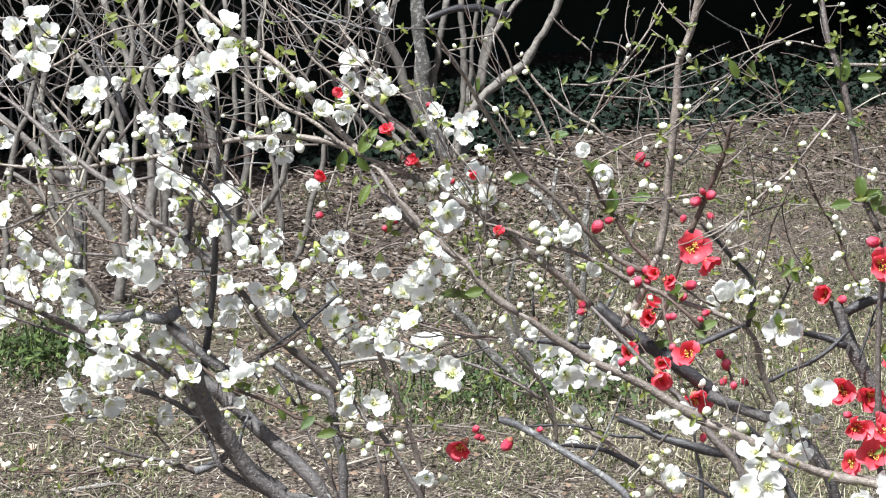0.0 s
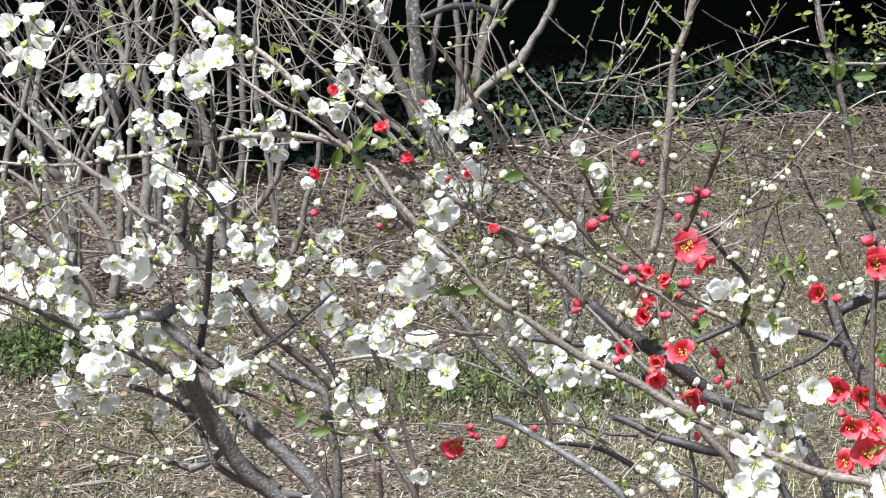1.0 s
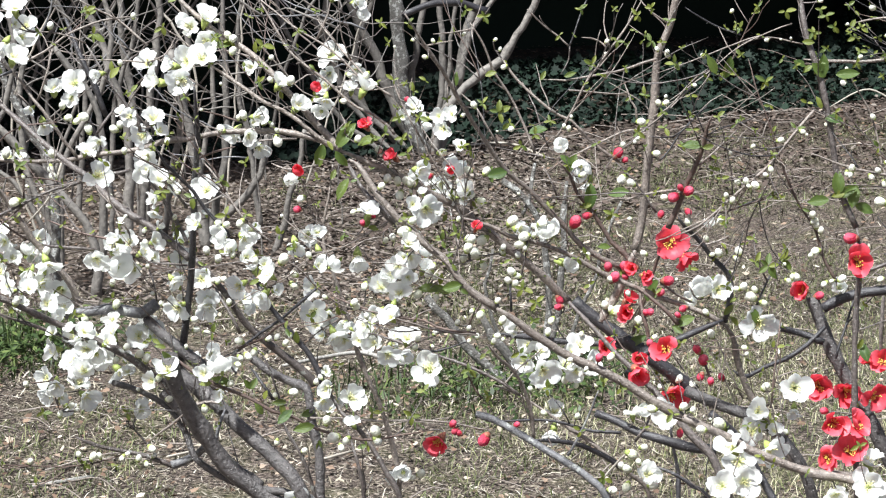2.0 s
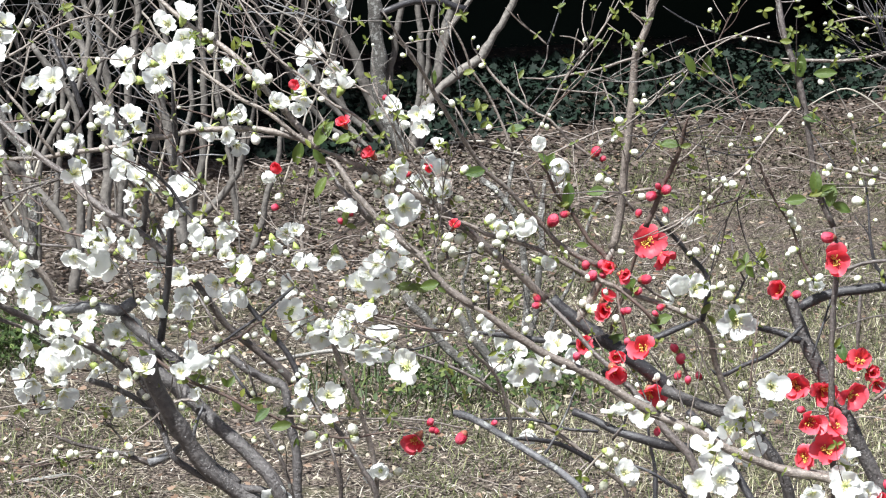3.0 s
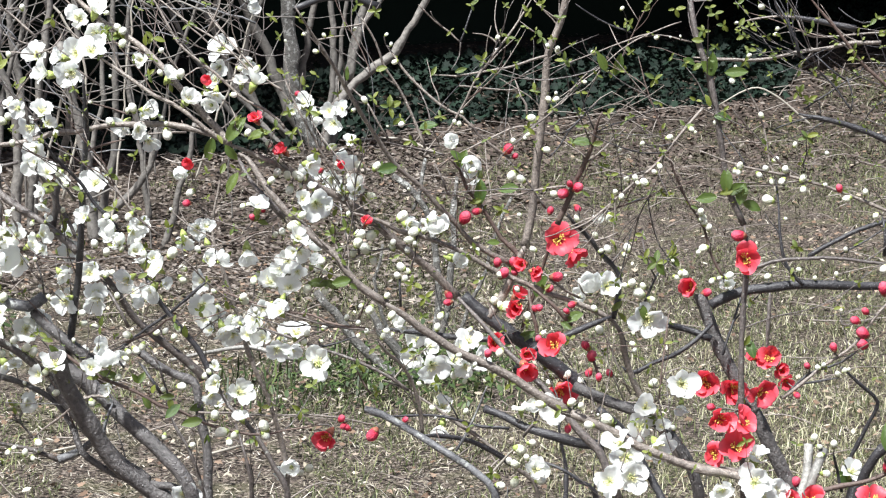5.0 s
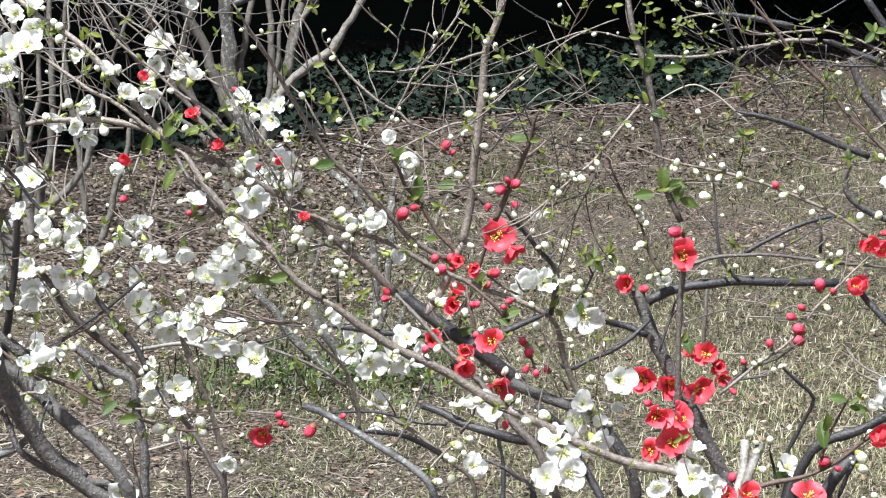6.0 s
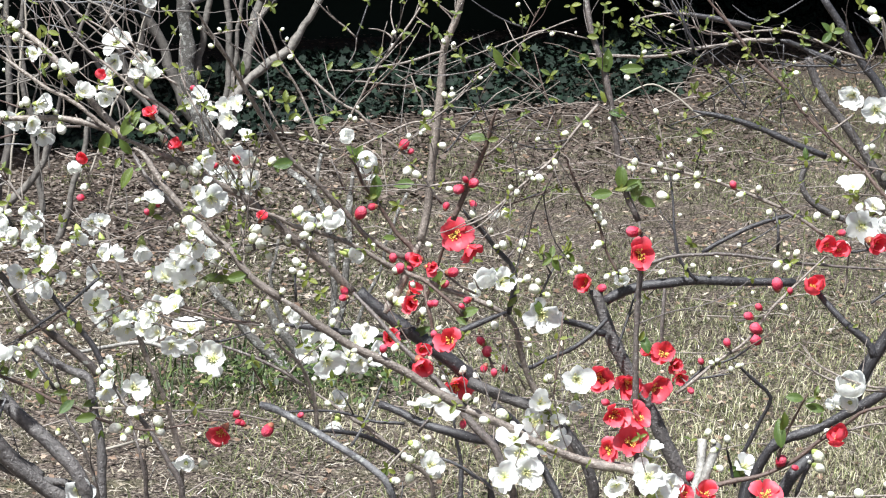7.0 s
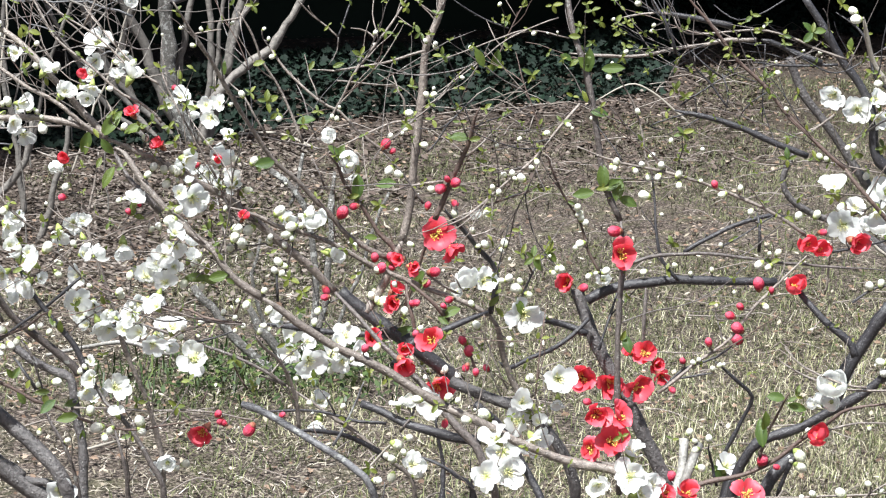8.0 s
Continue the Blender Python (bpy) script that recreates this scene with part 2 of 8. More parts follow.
def cane(bush, material, tip_mm, base_mm, *points):
    """One branch of a bush from its tip to its base, with knots, a slight wander and short spurs."""
    rng = random.Random(len(ways[bush]) * 7 + int(tip_mm * 10))
    thick = max(tip_mm, base_mm) / 1000
    step = 0.011 if thick < 0.02 else 0.02
    line = smooth_line(points, step if points[0][1] < 5 else 0.04)
    n = len(line)
    s = np.linspace(0, 1, n)
    radii = (tip_mm + (base_mm - tip_mm) * s) / 1000 * (0.7 if points[0][1] > 5 else 1.14 if 2.6 < base_mm < 7 else 1.0 if base_mm > 2.6 else 0.92)
    if thick < 0.005 and points[0][1] < 5:
        radii *= np.clip(0.4 + s * 4, 0.4, 1)
    wander = np.array([noise.noise_vector(Vector(c) * 14) + noise.noise_vector(Vector(c) * 45) * 0.35 for c in line])
    line = line + wander * (0.0022 if points[0][1] < 5 else 0.012) * np.minimum(1, np.minimum(s, 1 - s) * 12)[:, None]
    near = points[0][1] < 5
    for i in range(n):
        radii[i] *= 1 + 0.1 * noise.noise(Vector(line[i]) * 60) + (0 if near else 0.22 * noise.noise(Vector(line[i]) * 9)) + (0.2 if rng.random() < 0.1 else 0)
    verts, faces = [], []
    tube(line, radii, 10 if thick > 0.006 else 7 if thick > 0.002 else 5, verts, faces)
    if near:
        for i in range(3, n - 2):
            # short blunt spurs
            if rng.random() < (0.16 if thick < 0.007 else 0.05):
                d = outward(line, i, rng, 1.2)
                size = rng.uniform(0.003, 0.008)
                k = np.linspace(0, 1, 3)[:, None]
                tube(line[i] + d * k * (size + radii[i]), np.array([1.0, 0.8, 0.45]) * min(radii[i] * 0.5, 0.0012), 4, verts, faces)
            # thin side twigs, with a kink at every node
            if line[i][2] > 0.62 and rng.random() < (0.075 if thick < 0.008 else 0.03):
                twig = shoot_from(line[i], outward(line, i, rng, 0.8), rng.uniform(0.025, 0.1), rng)
                tube(twig, np.linspace(min(0.0011, radii[i] * 0.6), 0.0005, len(twig)), 4, verts, faces)
    base = np.array(bush.location)
    ways[bush].append(line)
    return child("branch" if points[0][1] < 5 else "stem", mesh_of("branch", [v - base for v in verts], faces, material), bush)


def grown_from(bush, p):
    """The nearest place on the bush's canes."""
    lines = np.vstack(ways[bush])
    return lines[np.argmin(((lines - p) ** 2).sum(1))]


def frame_for(p, way, spin, size):
    q = Vector(way).to_track_quat("Z", "Y").to_matrix().to_4x4()
    return Matrix.Translation(p) @ q @ Matrix.Rotation(spin, 4, "Z") @ Matrix.Diagonal((size, size, size, 1))


# shared petals, stamens, buds and leaves, one unit across
def petal_mesh(colour, seed):
    rng = random.Random(seed)
    rows, cols = 6, 4
    verts, faces = [], []
    rise = rng.uniform(0.02, 0.14)
    lean, wide = rng.uniform(-0.04, 0.04), (0.222 if colour == "white" else 0.255) * rng.uniform(0.86, 1.12)
    for i in range(rows + 1):
        s = math.sin(i / rows * math.pi / 2) ** 1.15
        half = wide * math.sqrt(max(0.0, 1 - ((s - 0.62) / 0.4) ** 2)) if s > 0.3 else 0.035 + 0.31 * s
        for j in range(cols + 1):
            w = j / cols * 2 - 1
            ripple = 0.045 * math.sin(w * 2.6 + seed * 2.1) * s + 0.03 * math.sin(s * 5 + seed * 1.7) * s + rng.uniform(-0.008, 0.008) * s
            notch = -0.014 * (abs(w) < 0.2) * (i == rows) * (seed % 2)
            verts.append((w * half + lean * s, 0.03 + 0.48 * s + notch, rise * s * s + 0.42 * (w * half) ** 2 / 0.2 - 0.09 * max(0, s - 0.75) + ripple))
    for i in range(rows):
        for j in range(cols):
            a = i * (cols + 1) + j
            faces.append((a, a + 1, a + cols + 2, a + cols + 1))
    return mesh_of("petal", verts, faces, PETAL[colour])


def hood_mesh(colour, seed):
    """A petal of a half-closed flower: a broad spoon, part of a globe."""
    rng = random.Random(seed)
    rows, cols = 6, 5
    verts, faces = [], []
    top = radians(rng.uniform(25, 50))
    for i in range(rows + 1):
        s = i / rows
        f = radians(172) + (top - radians(172)) * s
        span = radians(58) * min(1, 0.35 + 1.6 * s) * (1 if s < 0.8 else 0.9 if i < rows else 0.55)
        for j in range(cols + 1):
            w = j / cols * 2 - 1
            a = math.pi / 2 + w * span
            r = 0.46 * (1 + 0.05 * w * w + rng.uniform(-0.015, 0.015))
            dip = 0.1 * w * w * (s > 0.7)
            verts.append((r * math.sin(f) * math.cos(a), r * math.sin(f) * math.sin(a), 0.4 + 0.5 * math.cos(f) - dip))
    for i in range(rows):
        for j in range(cols):
            a = i * (cols + 1) + j
            faces.append((a, a + 1, a + cols + 2, a + cols + 1))
    return mesh_of("petal", verts, faces, PETAL[colour])


def stamen_mesh(seed, material, head):
    rng = random.Random(seed)
    verts, faces = [], []
    for k in range(22):
        a, r, h = rng.uniform(0, 6.28), rng.uniform(0.02, 0.16), rng.uniform(0.12, 0.2)
        foot = np.array([math.cos(a) * 0.025, math.sin(a) * 0.025, 0.0])
        top = np.array([math.cos(a) * r, math.sin(a) * r, h])
        line = np.array([foot, (foot + top) / 2 + [0, 0, 0.03], top])
        tube(line, [0.006, 0.006, 0.005], 3, verts, faces)
        tube(np.array([top - [0, 0, 0.012], top + [0, 0, 0.006], top + [0, 0, 0.022]]), [0.4 * head, head, 0.4 * head], 5, verts, faces)
    return mesh_of("stamens", verts, faces, material)


def bud_mesh(colour, seed):
    rng = random.Random(seed)
    verts, faces = [], []
    rows, cols = 8, 10
    for i in range(rows + 1):
        f = i / rows * math.pi
        for j in range(cols):
            a = j / cols * 2 * math.pi
            seam = 1 + 0.07 * math.cos(3 * a + 2.2 * f + seed) * math.sin(f)
            r = 0.38 * math.sin(f) * seam * (1 - 0.1 * math.cos(f))
            verts.append((r * math.cos(a), r * math.sin(a), -0.5 * math.cos(f) + rng.uniform(-0.01, 0.01)))
    for i in range(rows):
        for j in range(cols):
            a, b = i * cols + j, i * cols + (j + 1) % cols
            faces.append((a, b, b + cols, a + cols))
    return mesh_of("bud", verts, faces, BUD[colour])


def leaf_mesh(seed, material):
    rng = random.Random(seed)
    verts, faces = [], []
    rows = 7
    bend = rng.uniform(0.05, 0.28)
    for i in range(rows + 1):
        s = i / rows
        half = 0.235 * math.sin(math.pi * min(1, s * 0.93 + 0.04)) ** 0.85 if 0 < i < rows else 0.012
        for w in (-1, -0.5, 0, 0.5, 1):
            verts.append((w * half * (1 + rng.uniform(-0.05, 0.05)), s, 0.09 * abs(w) * half / 0.23 - bend * s * s + 0.012 * math.sin(s * 17 + w * 2)))
    for i in range(rows):
        for j in range(4):
            a = i * 5 + j
            faces.append((a, a + 1, a + 6, a + 5))
    return mesh_of("leaf", verts, faces, material)


PETALS = {c: [petal_mesh(c, k) for k in range(8)] for c in ("white", "red")}
HOODS = {c: [hood_mesh(c, k) for k in range(5)] for c in ("white", "red")}
STAMENS = {c: [stamen_mesh(k, m, h) for k in range(3)] for c, m, h in (("white", PALE_STAMEN, 0.017), ("red", STAMEN, 0.022))}
BUDS = {c: [bud_mesh(c, k) for k in range(4)] for c in ("white", "red")}
LEAVES = [leaf_mesh(k, LEAF) for k in range(4)]
GROWN_LEAVES = [leaf_mesh(k, GROWN_LEAF) for k in range(4)]
dice = random.Random(11)


def cup_and_stalk(m, bush, p, material, wide, low):
    """The calyx of a flower or bud, with its stalk down to the branch, in the flower's own space."""
    verts, faces = [], []
    k = np.linspace(0, 1, 4)
    tube(np.array([(0, 0, low - 0.3 + 0.32 * s) for s in k]), wide * np.array([0.28, 0.62, 0.9, 1.0]), 8, verts, faces)
    foot = np.array(m.inverted() @ Vector(grown_from(bush, np.array(p))))
    top = np.array((0, 0, low - 0.28))
    mid = (foot + top) / 2 + np.array((0, 0, -0.12))
    thick = 0.0009 / m.to_scale()[0]
    cup = len(faces)
    stalk = smooth_line([foot, mid, top], 0.2)
    tube(stalk, np.full(len(stalk), thick), 5, verts, faces)
    me = mesh_of("calyx", verts, faces, material)
    me.materials.append(BARK)
    me.polygons.foreach_set("material_index", [0 if k < cup else 1 for k in range(len(faces))])
    return me


def flower(bush, colour, p, wide_mm, az, el, lift):
    """An open bloom: calyx and stalk, five petals, stamens. az, el: where it faces (0, 0: towards the path); lift: how far its petals close."""
    loose = 1.0 if wide_mm < 40 else 0.25
    wide_mm *= 1.12 if colour == "white" and wide_mm < 40 else 1.0
    a, e = radians(az + loose * dice.uniform(-44, 44)), radians(el + loose * dice.uniform(-24, 38))
    closed = lift >= 58
    if closed:  # half closed, a globe of petals that turns upward
        e += radians(dice.uniform(5, 40))
    elif colour == "white":
        lift = min(52, lift + loose * dice.uniform(-4, 24))
    way = (math.sin(a) * math.cos(e), -math.cos(a) * math.cos(e), math.sin(e))
    m = frame_for(p, way, dice.uniform(0, 6.28), wide_mm / 1000)
    ob = new("flower", cup_and_stalk(m, bush, p, CALYX if colour == "white" else RED_CALYX, 0.13, 0.0))
    ob.parent = bush
    ob.matrix_basis = Matrix.Translation(bush.location).inverted() @ m
    for k in range(5):
        turn = Matrix.Rotation(radians(72 * k + dice.uniform(-9, 9)), 4, "Z")
        if closed:
            size = dice.uniform(0.8, 1.08)
            child("petal", dice.choice(HOODS[colour]), ob, turn @ Matrix.Rotation(radians(dice.uniform(-34, 4)), 4, "X") @ Matrix.Diagonal((size, size, size, 1)))
            continue
        tip = Matrix.Rotation(radians(lift * (0.8 if colour == "white" else 1.0) + dice.uniform(-12, 20)), 4, "X") @ Matrix.Rotation(radians(dice.uniform(-14, 14)), 4, "Y")
        size = dice.uniform(0.86, 1.07)
        child("petal", dice.choice(PETALS[colour]), ob, turn @ tip @ Matrix.Diagonal((size * dice.uniform(0.95, 1.1), size, size, 1)))
    child("flower_centre", dice.choice(STAMENS[colour]), ob, Matrix.Rotation(dice.uniform(0, 6), 4, "Z"), "pale yellow stamens" if colour == "white" else "golden yellow stamens")
    return ob


def cluster(bush, colour, p, wide_mm, az, el, lift):
    """A bloom and, now and then, a smaller one that opens beside it."""
    flower(bush, colour, p, wide_mm, az, el, lift)
    if colour == "white" and wide_mm < 34 and dice.random() < 0.5:
        a, far = dice.uniform(0, 6.28), wide_mm / 1000 * dice.uniform(0.55, 0.75)
        q = (p[0] + math.cos(a) * far, p[1] + dice.uniform(0.0, 0.012), p[2] + math.sin(a) * far)
        flower(bush, colour, q, wide_mm * dice.uniform(0.55, 0.8), az + math.degrees(math.cos(a)) * 0.8, el + math.degrees(math.sin(a)) * 0.6, dice.choice((25, 40, 60)))


def bud(bush, colour, p, long_mm, ang):
    """A closed round bud with its calyx; ang: the way its tip points, from the right, anticlockwise."""
    a = radians(ang + dice.uniform(-15, 15))
    way = Vector((math.cos(a), dice.uniform(-0.7, 0.1), math.sin(a))).normalized()
    m = frame_for(p, way, dice.uniform(0, 6.28), long_mm / 1000)
    ob = new("bud", dice.choice(BUDS[colour]))
    ob.parent = bush
    ob.matrix_basis = Matrix.Translation(bush.location).inverted() @ m
    child("calyx", cup_and_stalk(m, bush, p, CALYX if colour == "white" else RED_CALYX, 0.3, -0.28), ob)
    return ob


def leaf(bush, p, long_mm, ang):
    """One leaf; ang: the way its tip points, from the right, anticlockwise."""
    a = radians(ang + dice.uniform(-8, 8))
    along = Vector((math.cos(a), dice.uniform(-0.5, 0.2), math.sin(a))).normalized()
    face = Vector((dice.uniform(-0.5, 0.5), -1, dice.uniform(0.0, 0.9)))
    across = along.cross(face).normalized()
    face = across.cross(along)
    m = Matrix((across, along, face)).transposed().to_4x4()
    size = long_mm / 1000
    m = Matrix.Translation(Vector(p) - bush.location - along * size * 0.5) @ m @ Matrix.Diagonal((size * dice.uniform(0.9, 1.2), size, size, 1))
    return child("leaf", dice.choice(GROWN_LEAVES if long_mm > 17 else LEAVES), bush, m)


def tuft(bush, p, long_mm, count):
    """A few young leaves that spread from one node."""
    start = dice.uniform(0, 360)
    for k in range(count):
        ang = start + 360 / count * k + dice.uniform(-30, 30)
        size = long_mm * dice.uniform(0.35, 0.85)
        a = radians(ang)
        leaf(bush, (p[0] + math.cos(a) * size * 0.0005, p[1] + dice.uniform(-0.006, 0.002), p[2] + math.sin(a) * size * 0.0005 + 0.003), size, ang)


# ---- ground ----
def ground_height(x, y):
    return 0.012 * noise.noise(Vector((x * 1.3, y * 1.3, 0))) + 0.006 * noise.noise(Vector((x * 5, y * 5, 3)))


def ground():
    xs = np.concatenate([[-900, -200, -60, -25, -12], np.linspace(-7, 9, 81), [14, 28, 60, 200, 900]])
    ys = np.concatenate([[-900, -200, -60, -20, -6], np.linspace(-2, 22, 101), [30, 60, 200, 900]])
    verts = [(x, y, ground_height(x, y)) for y in ys for x in xs]
    w = len(xs)
    faces = [(j * w + i, j * w + i + 1, (j + 1) * w + i + 1, (j + 1) * w + i) for j in range(len(ys) - 1) for i in range(w - 1)]
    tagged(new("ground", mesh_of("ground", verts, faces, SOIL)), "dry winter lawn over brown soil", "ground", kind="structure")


def wedge(rng, count, near, far):
    """Places spread evenly over the strip of lawn behind the bushes."""
    y = np.sqrt(rng.uniform(near ** 2, far ** 2, count))
    x = rng.uniform(-0.21, 0.33, count) * y
    return x, y


def blades(name, material, x, y, long, wide, flat, label, rng):
    """Grass blades, each a bent strip, in one sheet."""
    n = len(x)
    turn = rng.uniform(0, 2 * np.pi, n)
    rise = rng.uniform(*flat, n)
    length = long * (0.35 + 1.5 * rng.uniform(0, 1, n) ** 2)
    dx, dy, dz = np.cos(turn) * np.cos(rise), np.sin(turn) * np.cos(rise), np.sin(rise)
    sx, sy = -np.sin(turn) * wide, np.cos(turn) * wide
    z = rng.uniform(0.0, 0.014, n)
    base = np.stack([x, y, z], 1)
    side = np.stack([sx, sy, rng.uniform(-0.3, 0.3, n) * wide], 1)
    mid = base + np.stack([dx, dy, dz * 1.25], 1) * (length * 0.55)[:, None]
    top = base + np.stack([dx, dy, dz * 0.8], 1) * length[:, None]
    verts = np.stack([base - side, base + side, mid + side * 0.8, mid - side * 0.8, top], 1).reshape(-1, 3)
    k = np.arange(n)[:, None] * 5
    quads = k + np.array([0, 1, 2, 3])
    tris = k + np.array([3, 2, 4])
    me = bpy.data.meshes.new(name)
    me.from_pydata(verts.tolist(), [], quads.tolist() + tris.tolist())
    me.materials.append(material)
    return tagged(new(name, me), label, "grass", kind="stuff")


def scraps(name, material, x, y, z, size, label, category, lobes=0, upright=(0.0, 0.5), seed=1):
    """Many small leaves in one sheet."""
    rng = np.random.default_rng(seed)
    n = len(x)
    if lobes:
        shape = np.array([(0, -0.5), (0.22, -0.36), (0.5, -0.3), (0.3, -0.02), (0.36, 0.22), (0.12, 0.2), (0, 0.56), (-0.12, 0.2), (-0.36, 0.22), (-0.3, -0.02), (-0.5, -0.3), (-0.22, -0.36)])
    else:
        shape = np.array([(0, -0.5), (0.2, -0.2), (0.22, 0.1), (0, 0.5), (-0.22, 0.1), (-0.2, -0.2)])
    s = len(shape)
    turn, tip, roll = rng.uniform(0, 2 * np.pi, n), rng.uniform(*upright, n), rng.uniform(-0.4, 0.4, n)
    u = np.stack([np.cos(turn), np.sin(turn), np.sin(roll)], 1)
    v = np.stack([-np.sin(turn) * np.cos(tip), np.cos(turn) * np.cos(tip), np.sin(tip)], 1)
    up = np.cross(u, v)
    size = size * rng.uniform(0.55, 1.3, n)
    c = np.stack([x, y, z], 1)
    cup = rng.uniform(-0.3, 0.5, n)
    verts = c[:, None] + size[:, None, None] * (shape[None, :, :1] * u[:, None] + shape[None, :, 1:] * v[:, None] + (shape[None, :, :1] ** 2) * up[:, None] * cup[:, None, None])
    me = bpy.data.meshes.new(name)
    faces = np.arange(n)[:, None] * s + np.arange(s)
    me.from_pydata(verts.reshape(-1, 3).tolist(), [], faces.tolist())
    me.materials.append(material)
    return tagged(new(name, me), label, category, kind="stuff")


def edge_of_ivy(x):
    """How far back the ivy begins."""
    return 10.8 + 0.95 * np.clip(x - 0.2, -0.3, 3) + 0.18 * np.sin(x * 2.3) + 2.6 * np.clip((x - 2.4) / 0.9, 0, 1)


ground()
rng = np.random.default_rng(4)
x, y = wedge(rng, 300000, 4.8, 15.5)
near = wedge(rng, 130000, 4.8, 8.2)
x, y = np.concatenate([x, near[0]]), np.concatenate([y, near[1]])
worn = np.array([noise.noise(Vector((a * 2.2, b * 1.5, 11))) + 0.8 * noise.noise(Vector((a * 9, b * 6, 5))) for a, b in zip(x, y)])
keep = (y < edge_of_ivy(x) - 0.75 + 0.9 * worn) & (rng.uniform(0, 1, len(x)) < np.where((x < -0.1) & (y > 7.6), 0.25, 1.0) * np.clip(0.72 + 1.5 * worn, np.clip(0.65 - 0.6 * (y - 5.4), 0.1, 0.65), 1) * np.clip(1.0 - (y - 6.2) * 0.1, 0.6, 1) * np.where((x > 0.14 * y) & (y > 6.6), 0.45, 1.0))
keep &= rng.uniform(0, 1, len(x)) < 0.5 * np.clip(1.25 - (y - 6.0) * 0.25, 0.3, 1)
blades("dry_grass", STRAW, x[keep], y[keep], 0.026, 0.0014 * np.clip(1.1 - 3 * x[keep] / y[keep], 0.6, 1) * np.clip(y[keep] / 5.5, 1, 2) * rng.uniform(0.5, 1.3, keep.sum()), (-0.05, 0.6), "short dry straw-coloured grass", rng)
x, y = wedge(rng, 150000, 6.2, 15.0)
dull = np.array([noise.noise(Vector((a * 1.2, b * 0.9, 41))) + 0.7 * noise.noise(Vector((a * 6, b * 3, 17))) for a, b in zip(x, y)])
keep = (y < edge_of_ivy(x) - 0.6 + 0.5 * dull) & (rng.uniform(0, 1, len(x)) < np.clip(0.55 + 0.8 * dull, 0.05, 1) * np.where((x < -0.1) & (y > 7.6), 0.2, 1.0) * np.clip((y - 6.2) / 1.2, 0, 1))
blades("dull_grass", DULL_GRASS, x[keep], y[keep], 0.034, 0.0017, (0.0, 0.9), "dull olive-brown winter grass farther back on the lawn", rng)
wx, wy = rng.uniform(-7, 9, 60000), rng.uniform(-3, 15, 60000)
keep = (wx < -0.21 * wy) | (wx > 0.33 * wy) | (wy < 4.8)
blades("dry_grass", STRAW, wx[keep], wy[keep], 0.045, 0.0018, (-0.02, 0.8), "short dry straw-coloured grass", rng)
x, y = wedge(rng, 190000, 4.8, 14.0)
patch = np.array([noise.noise(Vector((a * 1.6, b * 1.1, 7))) + 0.5 * noise.noise(Vector((a * 5, b * 4, 2))) for a, b in zip(x, y)])
keep = (y < edge_of_ivy(x) - 0.8 + 0.6 * patch) & (rng.uniform(0, 1, len(x)) < np.where(y > 8, 0.75, 1)) & (patch > np.where((x < -0.1) & (y > 7.4), 0.5, np.where(y < 8.0, 0.02 - 0.2 * np.abs(x) - 0.9 * np.clip(x / y - 0.06, 0, 0.25), -0.05)))
blades("green_grass", GRASS, x[keep], y[keep], 0.03, 0.001, (0.2, 1.2), "thin green grass among the straw", rng)
x, y = wedge(rng, 140000, 4.8, 8.4)
fine = np.array([noise.noise(Vector((a * 1.7, b * 1.2, 31))) for a, b in zip(x, y)])
keep = rng.uniform(0, 1, len(x)) < np.clip((x / y - 0.04) * 6 + fine, 0, 0.75) * np.clip((7.6 - y) / 2.0, 0, 1)
blades("pale_grass", PALE_GRASS, x[keep], y[keep], 0.03, 0.0009, (0.25, 1.25), "fine pale yellow dead grass blades", rng)
x, y = wedge(rng, 16000, 4.8, 17.0)
keep = rng.uniform(0, 1, len(x)) < np.clip(0.16 + (y - 7) * 0.14 + np.where(x < 0.1 * y - 0.2, 0.25, 0.0), 0.08, 1)
scraps("fallen_leaves", LITTER, x[keep], y[keep], np.full(keep.sum(), 0.02), 0.02, "dry brown fallen leaves", "leaf litter", 1, upright=(-0.3, 0.5))


x, y = wedge(rng, 9000, 4.8, 9.0)
crumb = np.array([noise.noise(Vector((a * 1.9, b * 1.4, 21))) for a, b in zip(x, y)])
keep = rng.uniform(0, 1, len(x)) < np.clip(0.55 + 1.6 * crumb - 2 * np.clip(x / y, 0, 1), 0.08, 1)
scraps("fallen_leaves", LITTER, x[keep], y[keep], rng.uniform(0.006, 0.03, keep.sum()), 0.015, "crumbled reddish-brown leaves in dry grass", "leaf litter", 1, upright=(-0.5, 0.7), seed=15)

x, y = wedge(rng, 900, 4.8, 8.6)
scraps("straw_litter", PALE_LITTER, x, y, np.full(len(x), 0.025), 0.022, "pale broken straw and bark scraps", "litter", upright=(-0.4, 0.6), seed=2)


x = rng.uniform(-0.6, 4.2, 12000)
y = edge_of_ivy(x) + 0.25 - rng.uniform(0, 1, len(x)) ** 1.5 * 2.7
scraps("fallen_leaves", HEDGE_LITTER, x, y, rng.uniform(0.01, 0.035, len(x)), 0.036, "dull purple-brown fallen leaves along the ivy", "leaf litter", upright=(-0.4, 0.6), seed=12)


x, y = rng.uniform(-1.9, 0.5, 24000), rng.uniform(7.3, 11.5, 24000)
scraps("fallen_leaves", UNDER_LITTER, x, y, rng.uniform(0.006, 0.03, len(x)), 0.017, "dull brown fallen leaves on bare earth under the shrubs", "leaf litter", 1, upright=(-0.5, 0.6), seed=23)


